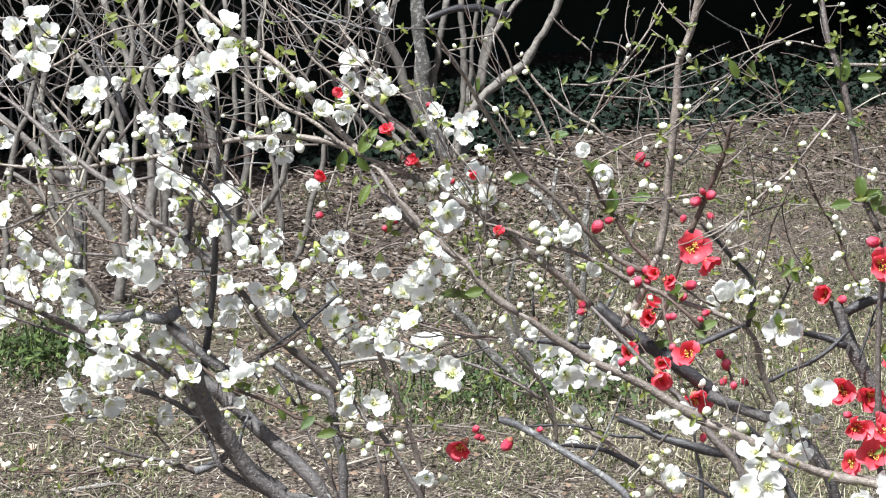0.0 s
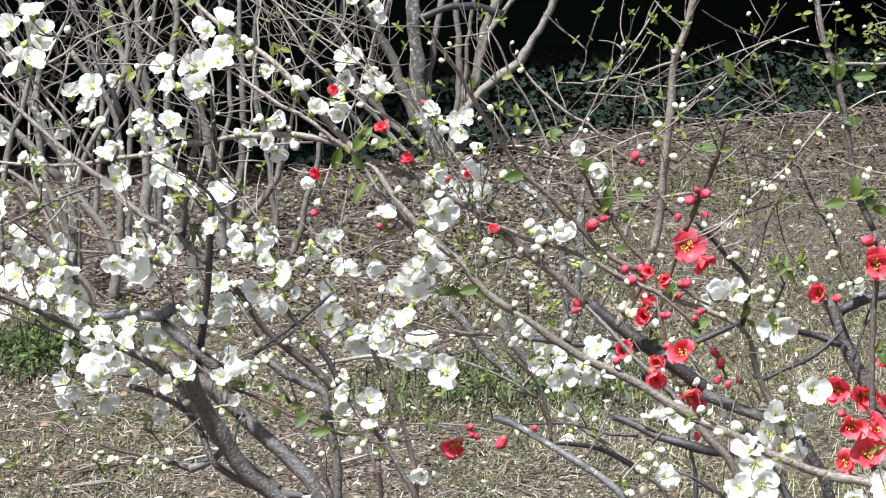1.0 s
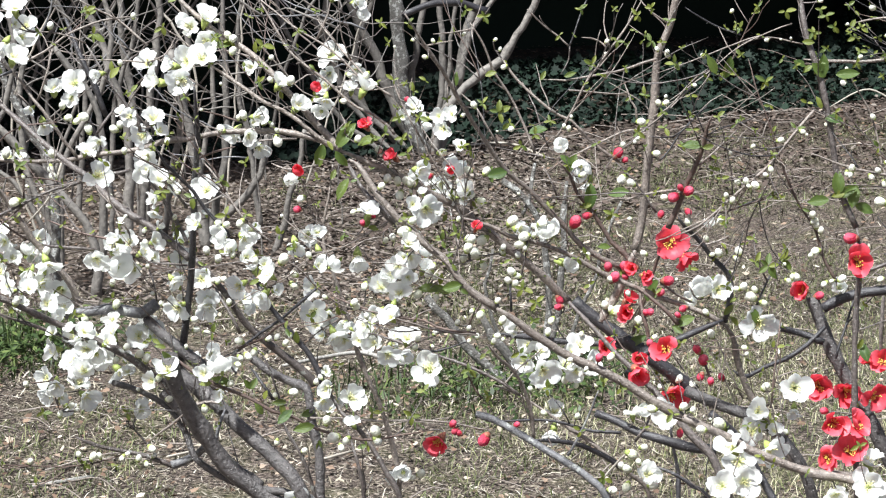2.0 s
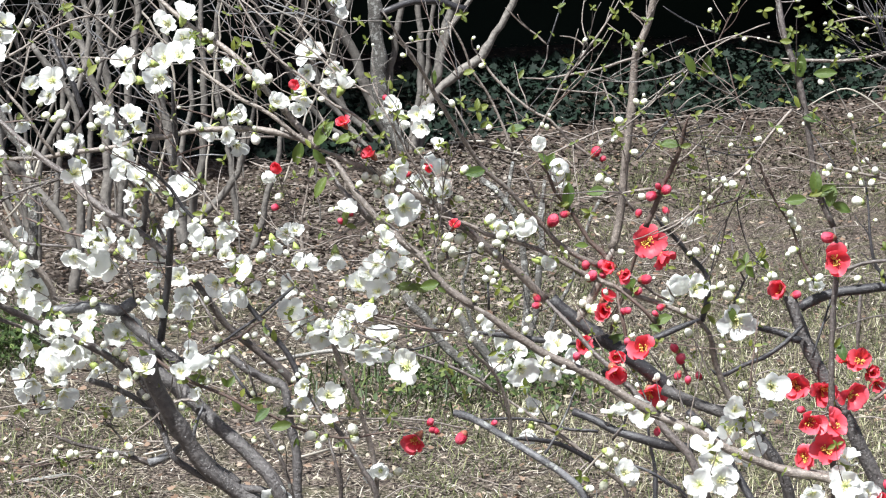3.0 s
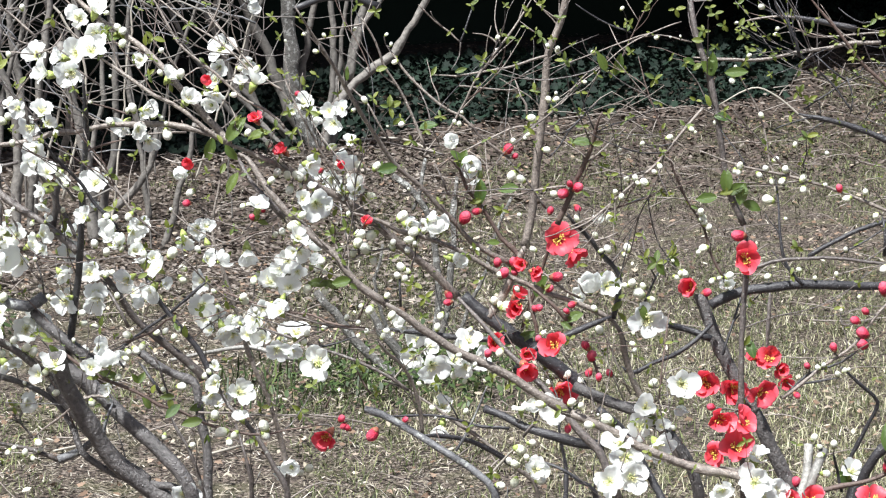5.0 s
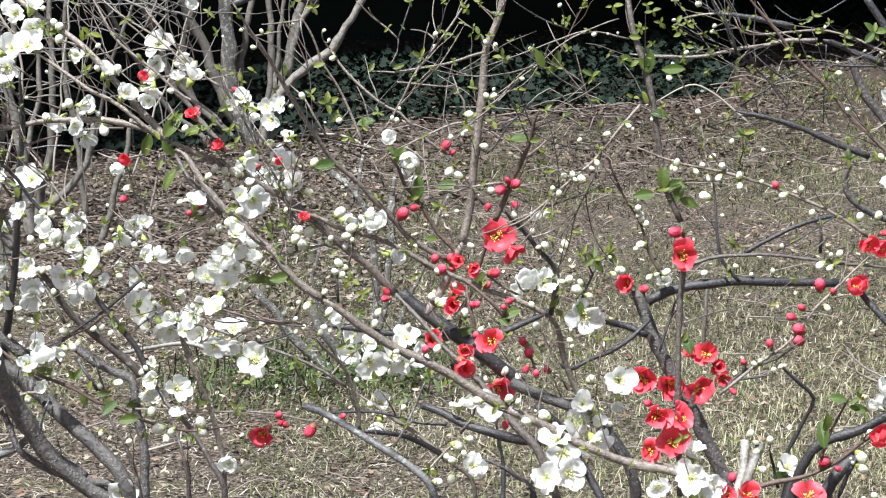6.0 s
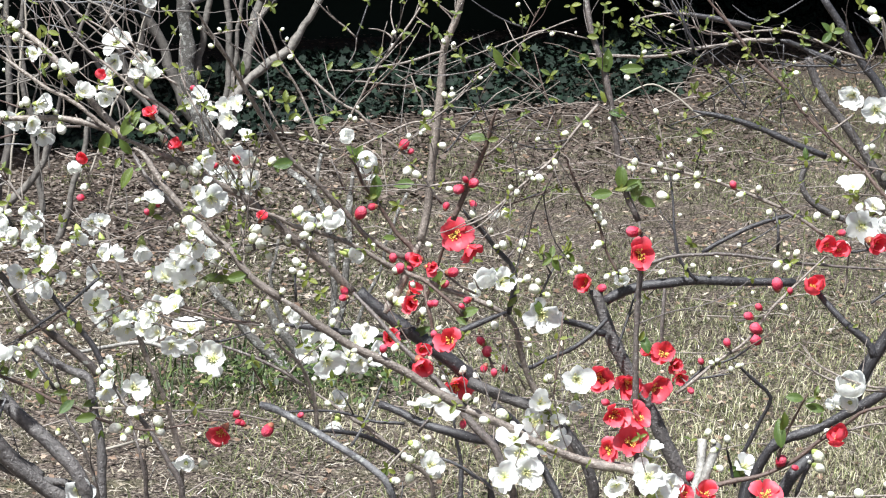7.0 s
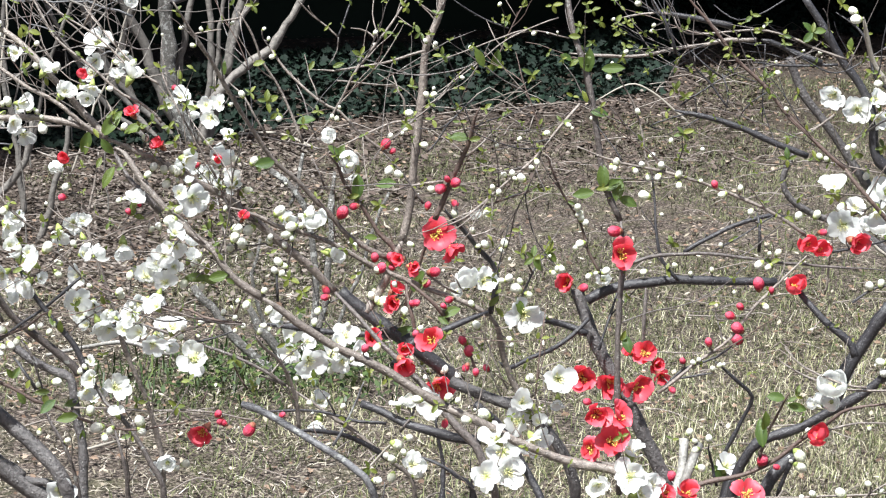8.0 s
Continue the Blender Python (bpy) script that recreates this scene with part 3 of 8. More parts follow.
def fallen_twigs():
    """Thin dead twigs strewn over the lawn."""
    r = random.Random(31)
    verts, faces = [], []
    for k in range(520):
        y = math.sqrt(r.uniform(4.9 ** 2, 12.5 ** 2))
        x, turn, long = r.uniform(-0.2, 0.32) * y, r.uniform(-1.2, 1.2), r.uniform(0.05, 0.3)
        d = np.array((math.cos(turn), math.sin(turn), 0))
        at = np.array((x, y, 0.018))
        line = smooth_line([at, at + d * long * 0.5 + (0, r.uniform(-0.03, 0.03), r.uniform(0, 0.03)), at + d * long], 0.03)
        tube(line, np.linspace(0.0024, 0.001, len(line)), 4, verts, faces)
    # a tangle of longer ones along the ivy
    for k in range(50):
        x, turn, long = r.uniform(-0.3, 4.0), r.gauss(0.15, 0.9), r.uniform(0.12, 0.5)
        y = float(edge_of_ivy(x)) - r.random() ** 1.5 * 1.9 + 0.2
        d = np.array((math.cos(turn), math.sin(turn), 0))
        at = np.array((x, y, r.uniform(0.02, 0.06)))
        line = smooth_line([at, at + d * long * 0.5 + (0, r.uniform(-0.05, 0.05), r.uniform(0, 0.08)), at + d * long], 0.06)
        tube(line, np.linspace(0.0034, 0.0015, len(line)), 4, verts, faces)
    tagged(new("fallen_twigs", mesh_of("fallen_twigs", verts, faces, TAN_BARK)), "thin dead twigs strewn over dry grass", "twigs", kind="stuff")


fallen_twigs()


def fallen(material, tip_mm, base_mm, *points):
    """A dead branch that lies on the lawn or leans from it."""
    line = smooth_line(points, 0.03)
    verts, faces = [], []
    radii = np.linspace(tip_mm, base_mm, len(line)) / 1000 * [1 + 0.2 * noise.noise(Vector(c) * 25) for c in line]
    tube(line, radii, 7, verts, faces)
    return tagged(new("fallen_branch", mesh_of("fallen_branch", verts, faces, material)), "bleached dead branch lying on dry grass", "branch", "dead branches on the lawn")


def clump(x, y, count, spread, high, seed):
    r = np.random.default_rng(seed)
    blades("grass_clump", WEED, x + r.normal(0, spread, count), y + r.normal(0, spread * 1.6, count), high, 0.0022, (0.5, 1.4), "fresh green grass clump", r)


def weeds(x, y, count, spread, size, seed):
    r = np.random.default_rng(seed)
    scraps("low_weeds", WEED, x + r.normal(0, spread, count), y + r.normal(0, spread * 1.5, count), r.uniform(0.02, 0.07, count), size, "low leafy green weeds in the lawn", "weeds", upright=(-0.2, 0.9), seed=seed)


weeds(0.36, 6.4, 700, 0.12, 0.024, 6)
weeds(0.08, 6.3, 300, 0.1, 0.022, 7)
weeds(-1.06, 6.8, 700, 0.12, 0.03, 8)
clump(-1.08, 6.75, 600, 0.1, 0.07, 1)
clump(0.02, 6.35, 450, 0.13, 0.055, 2)
clump(0.32, 6.45, 400, 0.14, 0.05, 3)

dead = Shader("dead_grey_leaf")
DEAD_LEAF = dead.finish(dead.ramp(dead.noise(dead.coords("Object"), 9.0, 4), (0.3, (0.2, 0.21, 0.15)), (0.7, (0.38, 0.39, 0.3))), 0.7)
fallen_leaf = new("fallen_leaf", leaf_mesh(2, DEAD_LEAF))
fallen_leaf.matrix_basis = pose(-0.725, 5.9, 0.035, 8, -22, -80) @ Matrix.Diagonal((0.075, 0.062, 0.062, 1))
tagged(fallen_leaf, "withered grey-green leaf lying on dry grass", "leaf")

# ---- ivy bank and the evergreen hedge over it, both coloured as in deep shade ----
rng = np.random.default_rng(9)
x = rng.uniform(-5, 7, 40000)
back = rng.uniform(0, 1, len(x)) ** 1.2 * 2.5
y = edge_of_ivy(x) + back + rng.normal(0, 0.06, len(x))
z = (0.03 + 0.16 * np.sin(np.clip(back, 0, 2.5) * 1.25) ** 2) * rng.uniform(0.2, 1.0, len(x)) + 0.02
scraps("ivy", SHADED_IVY, x, y, z, 0.042, "green ivy carpet under the hedge, darkened for the hedge's shade", "ivy", 1, (0.1, 1.2), 5)


def hedge_front(x):
    """Where the hedge's leafy front stands, out of view; set by where its shade falls."""
    return 9.0 + 2.75 * np.clip((x + 1.15) / 0.5, 0, 1) + 0.6 * np.clip(x, 0, 3) + 0.3 * np.clip(x - 2.2, 0, 1)


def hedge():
    """An evergreen hedge: a leafy roof, out of view, that sinks towards the back over deep shade."""
    top = bush_at(1.0, 15.5, "evergreen_hedge", "tall evergreen hedge over an ivy bank, coloured as deep shade", "hedge")
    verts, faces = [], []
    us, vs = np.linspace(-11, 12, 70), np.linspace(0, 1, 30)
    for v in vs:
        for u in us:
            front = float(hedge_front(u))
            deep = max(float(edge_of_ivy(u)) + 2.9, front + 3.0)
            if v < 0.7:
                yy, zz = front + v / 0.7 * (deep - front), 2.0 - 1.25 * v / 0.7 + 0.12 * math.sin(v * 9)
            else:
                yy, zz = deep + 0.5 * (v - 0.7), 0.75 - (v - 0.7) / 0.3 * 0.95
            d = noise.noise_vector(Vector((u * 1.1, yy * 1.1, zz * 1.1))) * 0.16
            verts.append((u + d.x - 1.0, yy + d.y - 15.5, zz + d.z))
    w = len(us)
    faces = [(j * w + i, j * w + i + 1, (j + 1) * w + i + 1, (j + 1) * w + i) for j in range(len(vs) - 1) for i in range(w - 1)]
    # a near-black sheet stands in for the deep shade under the roof
    child("hollow", mesh_of("hollow", verts, faces, SHADED_CANOPY), top)
    # unseen foliage above, added to keep light off the ivy
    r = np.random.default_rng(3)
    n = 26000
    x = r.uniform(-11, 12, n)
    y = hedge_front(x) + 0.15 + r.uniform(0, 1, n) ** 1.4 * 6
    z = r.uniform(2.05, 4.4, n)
    leaves = scraps("foliage", SHADED_CANOPY, x - 1.0, y - 15.5, z, 0.2, "", "", 0, (-1.2, 1.2), 8)
    leaves.parent = top
    for key in ("label", "category"):
        if key in leaves:
            del leaves[key]


hedge()

# ---- shrubs ----
thicket = bush_at(-0.9, 8.3, "shrub_thicket", "leafless many-stemmed shrub with smooth tan-grey stems", "shrub")
grove = bush_at(0.03, 10.6, "old_shrub", "old leafless shrub with a gnarled lichened trunk", "shrub")
back = bush_at(0.25, 6.4, "old_shrub", "low leafless shrub with dark lichened stubs on the lawn", "shrub")
white = bush_at(-0.07, 3.05, "flowering_quince", "white flowering quince bush in full bloom and bud", "flowering shrub", "flowering quince bushes in a row")
red = bush_at(0.33, 3.1, "flowering_quince", "flowering quince with coral red blooms among white buds", "flowering shrub", "flowering quince bushes in a row")
right = bush_at(0.62, 3.12, "flowering_quince", "flowering quince with dark grey limbs and few red blooms", "flowering shrub", "flowering quince bushes in a row")


cane(white, STEM_BARK, 9.5, 14.0, (-.288, 2.851, .866), (-.282, 2.861, .83), (-.267, 2.87, .798), (-.246, 2.88, .759), (-.224, 2.888, .724), (-.189, 2.895, .693), (-.109, 2.905, .622), (-.076, 3.402, -.219))
cane(white, TAN_BARK, 4.1, 5.5, (.427, 2.861, .735), (.472, 2.872, .723), (.513, 2.881, .716), (.555, 2.887, .692), (.611, 2.889, .613), (.777, 3.408, -.222))
cane(white, BARK, 1.3, 2.0, (-.522, 2.869, .922), (-.487, 2.884, .908), (-.456, 2.895, .893), (-.418, 2.901, .876), (-.379, 2.902, .851))
cane(white, TAN_BARK, 1.2, 1.6, (-.217, 3.13, 1.266), (-.154, 3.1, 1.22), (-.112, 3.089, 1.194), (-.058, 3.082, 1.146))
cane(white, RED_BARK, 1.3, 1.6, (-.502, 2.944, 1.014), (-.485, 2.97, .991), (-.465, 2.97, .978))
cane(white, TAN_BARK, 1.0, 1.1, (-.413, 2.977, .907), (-.378, 2.962, .906), (-.338, 2.957, .911), (-.317, 2.961, .918))
cane(white, RED_BARK, 0.9, 1.0, (-.521, 2.827, .745), (-.463, 2.871, .73), (-.421, 2.897, .722), (-.377, 2.918, .723), (-.35, 2.929, .729))
cane(white, BARK, 1.2, 1.7, (-.345, 2.927, .767), (-.336, 2.941, .75), (-.325, 2.932, .741))
cane(white, DARK_BARK, 2.0, 2.3, (-.248, 3.217, .781), (-.209, 3.241, .81), (-.184, 3.25, .824), (-.135, 3.257, .867))
cane(white, TAN_BARK, 1.0, 1.3, (-.233, 2.68, 1.015), (-.186, 2.702, 1.011), (-.139, 2.724, .996), (-.113, 2.741, .966), (-.088, 2.755, .944), (-.05, 2.771, .934), (.01, 2.795, .911), (.065, 2.815, .899))
cane(white, TAN_BARK, 1.0, 1.2, (-.154, 2.8, .967), (-.122, 2.782, .992), (-.084, 2.767, 1.009), (-.03, 2.755, 1.041), (-.008, 2.752, 1.054))
cane(white, TAN_BARK, 1.2, 1.3, (-.067, 3.177, .92), (-.017, 3.199, .888), (.02, 3.197, .874))
cane(white, RED_BARK, 0.9, 1.4, (-.452, 2.867, 1.077), (-.454, 2.876, 1.042))
cane(white, TAN_BARK, 1.0, 1.2, (-.411, 3.051, 1.185), (-.373, 3.071, 1.183), (-.334, 3.068, 1.18))
cane(white, TAN_BARK, 1.0, 1.2, (-.366, 3.065, 1.096), (-.359, 3.077, 1.123), (-.332, 3.069, 1.161))
cane(white, TAN_BARK, 1.0, 1.2, (-.298, 3.082, 1.211), (-.31, 3.062, 1.189), (-.331, 3.068, 1.18))
cane(white, TAN_BARK, 0.9, 1.1, (-.326, 3.097, 1.227), (-.3, 3.109, 1.209), (-.279, 3.099, 1.193))
cane(white, RED_BARK, 1.0, 1.3, (-.535, 3.127, 1.06), (-.511, 3.108, 1.087), (-.481, 3.099, 1.099), (-.447, 3.101, 1.103))
cane(white, TAN_BARK, 1.2, 1.5, (-.515, 3.054, 1.107), (-.544, 3.067, 1.123))
cane(white, TAN_BARK, 1.3, 1.8, (-.565, 3.161, 1.214), (-.533, 3.133, 1.189), (-.507, 3.118, 1.167), (-.483, 3.112, 1.143))
cane(white, DARK_BARK, 1.5, 2.1, (-.527, 3.066, 1.141), (-.513, 3.053, 1.163), (-.495, 3.064, 1.169))
cane(white, TAN_BARK, 1.0, 1.2, (-.099, 3.086, 1.118), (-.091, 3.073, 1.102), (-.098, 3.083, 1.087))
cane(white, TAN_BARK, 0.8, 0.9, (-.112, 2.739, 1.228), (-.088, 2.754, 1.257), (-.058, 2.75, 1.276))
cane(white, TAN_BARK, 0.9, 1.2, (-.161, 3.079, 1.149), (-.141, 3.097, 1.162), (-.127, 3.09, 1.165))
cane(white, TAN_BARK, 1.0, 1.3, (.004, 3.151, 1.078), (.033, 3.162, 1.044), (.054, 3.151, 1.017))
cane(white, BARK, 1.1, 1.7, (.039, 2.735, 1.059), (.048, 2.75, 1.025), (.054, 2.746, .998))
cane(white, DARK_BARK, 1.2, 1.5, (.123, 2.924, .964), (.124, 2.91, .987), (.129, 2.918, 1.01))
cane(white, BARK, 1.2, 1.4, (.114, 2.739, .999), (.109, 2.749, .978), (.103, 2.742, .97))
cane(white, TAN_BARK, 1.1, 1.3, (.048, 3.218, .905), (.087, 3.188, .924), (.126, 3.18, .929))
cane(white, TAN_BARK, 0.8, 1.2, (-.032, 2.852, .866), (-.003, 2.835, .886), (.03, 2.839, .901))
cane(white, TAN_BARK, 1.1, 1.4, (-.156, 3.225, .784), (-.136, 3.251, .807), (-.106, 3.255, .826))
cane(white, BARK, 1.3, 1.7, (-.201, 2.901, .868), (-.183, 2.889, .858), (-.161, 2.881, .799))
cane(white, RED_BARK, 0.9, 1.5, (-.47, 2.926, .813), (-.439, 2.944, .813), (-.403, 2.955, .827), (-.367, 2.955, .821))
cane(white, RED_BARK, 0.8, 1.2, (-.427, 2.944, .776), (-.434, 2.956, .791), (-.439, 2.945, .812))

cane(red, DARK_BARK, 4.8, 6.2, (.397, 3.373, .671), (.435, 3.392, .635), (.464, 3.398, .586), (.502, 3.374, .512), (.566, 3.365, -.2))
cane(red, TAN_BARK, 4.5, 5.3, (.361, 3.553, 1.242), (.345, 3.558, 1.178), (.331, 3.56, 1.138), (.329, 3.564, 1.067), (.321, 3.566, .993), (.317, 3.567, .927), (.306, 3.568, .862))
cane(red, TAN_BARK, 4.8, 4.9, (.274, 3.194, .929), (.251, 3.207, .869), (.23, 3.198, .834))
cane(red, RED_BARK, 2.2, 2.5, (.311, 3.145, .966), (.301, 3.17, .92), (.286, 3.19, .861), (.273, 3.195, .82))
cane(red, RED_BARK, 2.1, 2.3, (.241, 2.798, .959), (.276, 2.787, .932), (.295, 2.795, .911))
cane(red, DARK_BARK, 2.4, 2.9, (.417, 3.298, .749), (.431, 3.307, .737), (.462, 3.323, .749), (.492, 3.333, .758), (.522, 3.341, .777), (.544, 3.345, .799))
cane(red, TAN_BARK, 1.4, 1.9, (.28, 2.771, 1.021), (.306, 2.766, 1.033), (.334, 2.761, 1.058), (.357, 2.759, 1.079), (.383, 2.759, 1.102), (.406, 2.761, 1.133), (.431, 2.765, 1.163))
cane(red, TAN_BARK, 1.2, 1.6, (.345, 3.317, .913), (.377, 3.301, .919), (.407, 3.305, .929))
cane(red, BARK, 1.4, 1.6, (.389, 3.271, .89), (.406, 3.291, .901), (.42, 3.292, .92))
cane(red, RED_BARK, 1.7, 2.3, (.471, 3.306, 1.035), (.498, 3.321, .975), (.524, 3.328, .935), (.54, 3.329, .889), (.555, 3.327, .864))
cane(red, RED_BARK, 1.0, 1.3, (.425, 3.294, 1.165), (.435, 3.285, 1.124), (.454, 3.284, 1.078), (.469, 3.292, 1.037))
cane(red, RED_BARK, 1.0, 1.4, (.456, 3.403, 1.238), (.441, 3.414, 1.199), (.427, 3.417, 1.17), (.407, 3.414, 1.131))
cane(red, DARK_BARK, 0.7, 0.8, (.041, 3.198, 1.253), (.058, 3.176, 1.219), (.069, 3.153, 1.173), (.076, 3.138, 1.131), (.081, 3.123, 1.071))
cane(red, TAN_BARK, 0.7, 0.9, (.258, 3.177, 1.22), (.278, 3.164, 1.206), (.266, 3.174, 1.213))
cane(red, TAN_BARK, 1.0, 1.2, (.293, 3.468, 1.233), (.312, 3.461, 1.211), (.337, 3.468, 1.194))
cane(red, BARK, 1.3, 1.8, (.266, 3.481, 1.006), (.294, 3.471, .976), (.326, 3.473, .933))
cane(red, DARK_BARK, 0.8, 1.1, (.252, 2.786, 1.13), (.28, 2.803, 1.128), (.318, 2.809, 1.161))
cane(red, TAN_BARK, 0.7, 0.9, (.262, 2.743, 1.17), (.286, 2.754, 1.186), (.318, 2.766, 1.207), (.349, 2.773, 1.231), (.405, 2.778, 1.256))
cane(red, TAN_BARK, 0.8, 1.0, (.397, 3.397, 1.197), (.407, 3.378, 1.173), (.422, 3.378, 1.157))
cane(red, TAN_BARK, 0.8, 0.9, (.352, 2.79, 1.233), (.38, 2.773, 1.24), (.417, 2.774, 1.234))
cane(red, TAN_BARK, 0.7, 1.0, (.409, 3.282, 1.086), (.444, 3.27, 1.065), (.459, 3.276, 1.059))
cane(red, RED_BARK, 1.7, 2.1, (.348, 3.202, .809), (.364, 3.214, .785), (.376, 3.204, .758))
cane(red, DARK_BARK, 1.4, 2.1, (.484, 3.338, .893), (.464, 3.32, .87), (.444, 3.315, .825))
cane(red, BARK, 1.3, 1.6, (.441, 3.316, .922), (.446, 3.3, .896), (.459, 3.304, .869))

cane(right, BARK, 2.9, 3.2, (.409, 2.767, 1.305), (.416, 2.756, 1.254), (.428, 2.749, 1.218), (.438, 2.744, 1.185), (.444, 2.741, 1.151), (.453, 2.738, 1.102), (.461, 2.737, 1.072), (.476, 2.736, 1.037))
cane(right, BARK, 2.7, 3.1, (.471, 2.705, 1.042), (.475, 2.702, 1.018), (.473, 2.696, .963), (.472, 2.691, .896), (.473, 2.689, .827), (.48, 2.692, .737))
cane(right, DARK_BARK, 3.6, 4.4, (.467, 3.334, .801), (.511, 3.348, .791), (.543, 3.343, .778))
cane(right, DARK_BARK, 2.7, 2.7, (.811, 3.324, .943), (.784, 3.316, .95), (.753, 3.307, .944), (.721, 3.301, .934), (.69, 3.299, .918), (.662, 3.299, .9))
cane(right, TAN_BARK, 1.6, 2.1, (.675, 2.683, 1.01), (.643, 2.679, .979), (.616, 2.676, .951), (.592, 2.675, .917), (.556, 2.677, .89), (.517, 2.682, .855))
cane(right, DARK_BARK, 1.4, 1.7, (.615, 2.7, .918), (.588, 2.715, .887), (.552, 2.721, .872), (.527, 2.72, .849))
cane(right, DARK_BARK, 11.6, 14.2, (.791, 3.506, .535), (.78, 3.499, .486), (.816, 3.476, -.294))
cane(right, TAN_BARK, 1.7, 1.9, (.789, 3.254, .763), (.823, 3.236, .746), (.867, 3.222, .734), (.941, 3.214, .732))
cane(right, DARK_BARK, 2.4, 2.8, (.735, 3.405, .726), (.764, 3.414, .701), (.795, 3.424, .672), (.781, 3.431, .63), (.761, 3.436, .588), (.752, 3.438, .546))
cane(right, RED_BARK, 1.9, 2.3, (.525, 2.696, 1.297), (.559, 2.701, 1.261), (.59, 2.705, 1.223), (.621, 2.707, 1.196), (.649, 2.706, 1.163), (.682, 2.704, 1.134), (.717, 2.701, 1.104))
cane(right, RED_BARK, 2.5, 2.6, (.705, 2.655, 1.111), (.729, 2.647, 1.081), (.76, 2.653, 1.049))
cane(right, TAN_BARK, 1.7, 2.2, (.42, 2.708, 1.123), (.472, 2.715, 1.104), (.51, 2.719, 1.096), (.557, 2.723, 1.085), (.602, 2.724, 1.069), (.647, 2.723, 1.049), (.682, 2.721, 1.026))
cane(right, PALE_BARK, 2.6, 3.4, (.797, 2.96, 1.248), (.817, 2.983, 1.194), (.839, 2.989, 1.164), (.862, 2.988, 1.136))
cane(right, STEM_BARK, 5.3, 6.1, (.879, 3.667, 1.127), (.901, 3.667, 1.073), (.93, 3.667, 1.04), (.964, 3.667, .998), (1.011, 3.667, .935))
cane(right, STEM_BARK, 4.0, 5.6, (.893, 3.657, .993), (.878, 3.658, .945), (.891, 3.658, .918), (.925, 3.658, .895), (.986, 3.658, .876), (1.068, 3.658, .817))
cane(right, DARK_BARK, 3.1, 4.2, (.683, 3.519, 1.064), (.727, 3.515, 1.056), (.777, 3.513, 1.041), (.827, 3.513, 1.022), (.877, 3.516, 1.002))
cane(right, DARK_BARK, 1.0, 1.6, (.586, 3.441, 1.231), (.644, 3.447, 1.2), (.661, 3.449, 1.162), (.711, 3.448, 1.116), (.743, 3.443, 1.078))
cane(right, DARK_BARK, 1.0, 1.3, (.659, 3.451, 1.044), (.634, 3.443, 1.051), (.657, 3.44, 1.061), (.689, 3.445, 1.069))
cane(right, DARK_BARK, 1.0, 1.2, (.983, 3.435, 1.185), (.939, 3.442, 1.152), (.893, 3.445, 1.128), (.826, 3.44, 1.158))
cane(right, BARK, 1.4, 1.6, (1.015, 3.519, 1.064), (.984, 3.524, 1.05), (.961, 3.525, 1.034), (.928, 3.521, 1.012))
cane(right, TAN_BARK, 1.1, 1.4, (.762, 3.507, 1.001), (.818, 3.502, .991), (.866, 3.5, .997), (.924, 3.5, .993), (.982, 3.502, .981))
cane(right, DARK_BARK, 1.6, 2.0, (.774, 3.001, 1.25), (.806, 2.987, 1.225), (.823, 2.982, 1.171), (.86, 2.988, 1.15))
cane(right, DARK_BARK, 1.5, 2.2, (.965, 3.3, .861), (.923, 3.313, .849), (.898, 3.306, .832))
cane(right, DARK_BARK, 1.5, 1.7, (.814, 2.794, 1.015), (.769, 2.771, 1.008), (.722, 2.766, .999))
cane(right, PALE_BARK, 2.3, 2.5, (.959, 3.521, .896), (.988, 3.514, .869), (1.018, 3.517, .851))
cane(right, TAN_BARK, 1.4, 1.7, (.881, 3.365, .911), (.881, 3.385, .86), (.879, 3.385, .827))
cane(right, DARK_BARK, 2.1, 2.4, (.726, 3.383, .609), (.736, 3.396, .582), (.743, 3.394, .55))
cane(right, CUT_WOOD, 5.4, 6.0, (.677, 3.314, .639), (.672, 3.296, .601), (.661, 3.28, .564), (.686, 3.232, .406))
cane(right, DARK_BARK, 2.5, 2.7, (.813, 3.329, .552), (.821, 3.318, .587), (.837, 3.326, .617))
cane(right, TAN_BARK, 1.3, 1.8, (.635, 2.994, .646), (.701, 3.003, .645), (.781, 3.007, .645), (.893, 2.997, .655))
cane(right, BARK, 2.4, 2.7, (.655, 3.529, .813), (.654, 3.521, .765), (.656, 3.523, .698))
cane(right, TAN_BARK, 1.1, 1.4, (.824, 3.002, .626), (.848, 2.988, .656), (.885, 2.997, .672))
cane(right, DARK_BARK, 1.5, 2.0, (.588, 3.377, .839), (.573, 3.35, .801), (.559, 3.339, .756))
cane(white, BARK, 2.9, 4.2, (-.515, 2.833, .952), (-.504, 2.839, .945), (-.469, 2.857, .927), (-.415, 2.883, .893), (-.381, 2.895, .874), (-.346, 2.907, .854), (-.321, 2.914, .834), (-.302, 2.92, .817), (-.293, 2.923, .806))
cane(white, TAN_BARK, 1.3, 1.6, (-.493, 2.912, .9), (-.456, 2.897, .895), (-.418, 2.904, .876))
cane(white, GREY_BARK, 5.0, 6.3, (-.424, 2.986, .886), (-.394, 2.972, .892), (-.359, 2.964, .896), (-.332, 2.964, .892), (-.313, 2.967, .904))
cane(white, DARK_BARK, 2.6, 4.2, (-.253, 2.824, 1.179), (-.253, 2.853, 1.114), (-.257, 2.874, 1.066), (-.262, 2.894, 1.017), (-.268, 2.919, .946), (-.274, 2.932, .903), (-.28, 2.945, .859), (-.285, 2.952, .833))
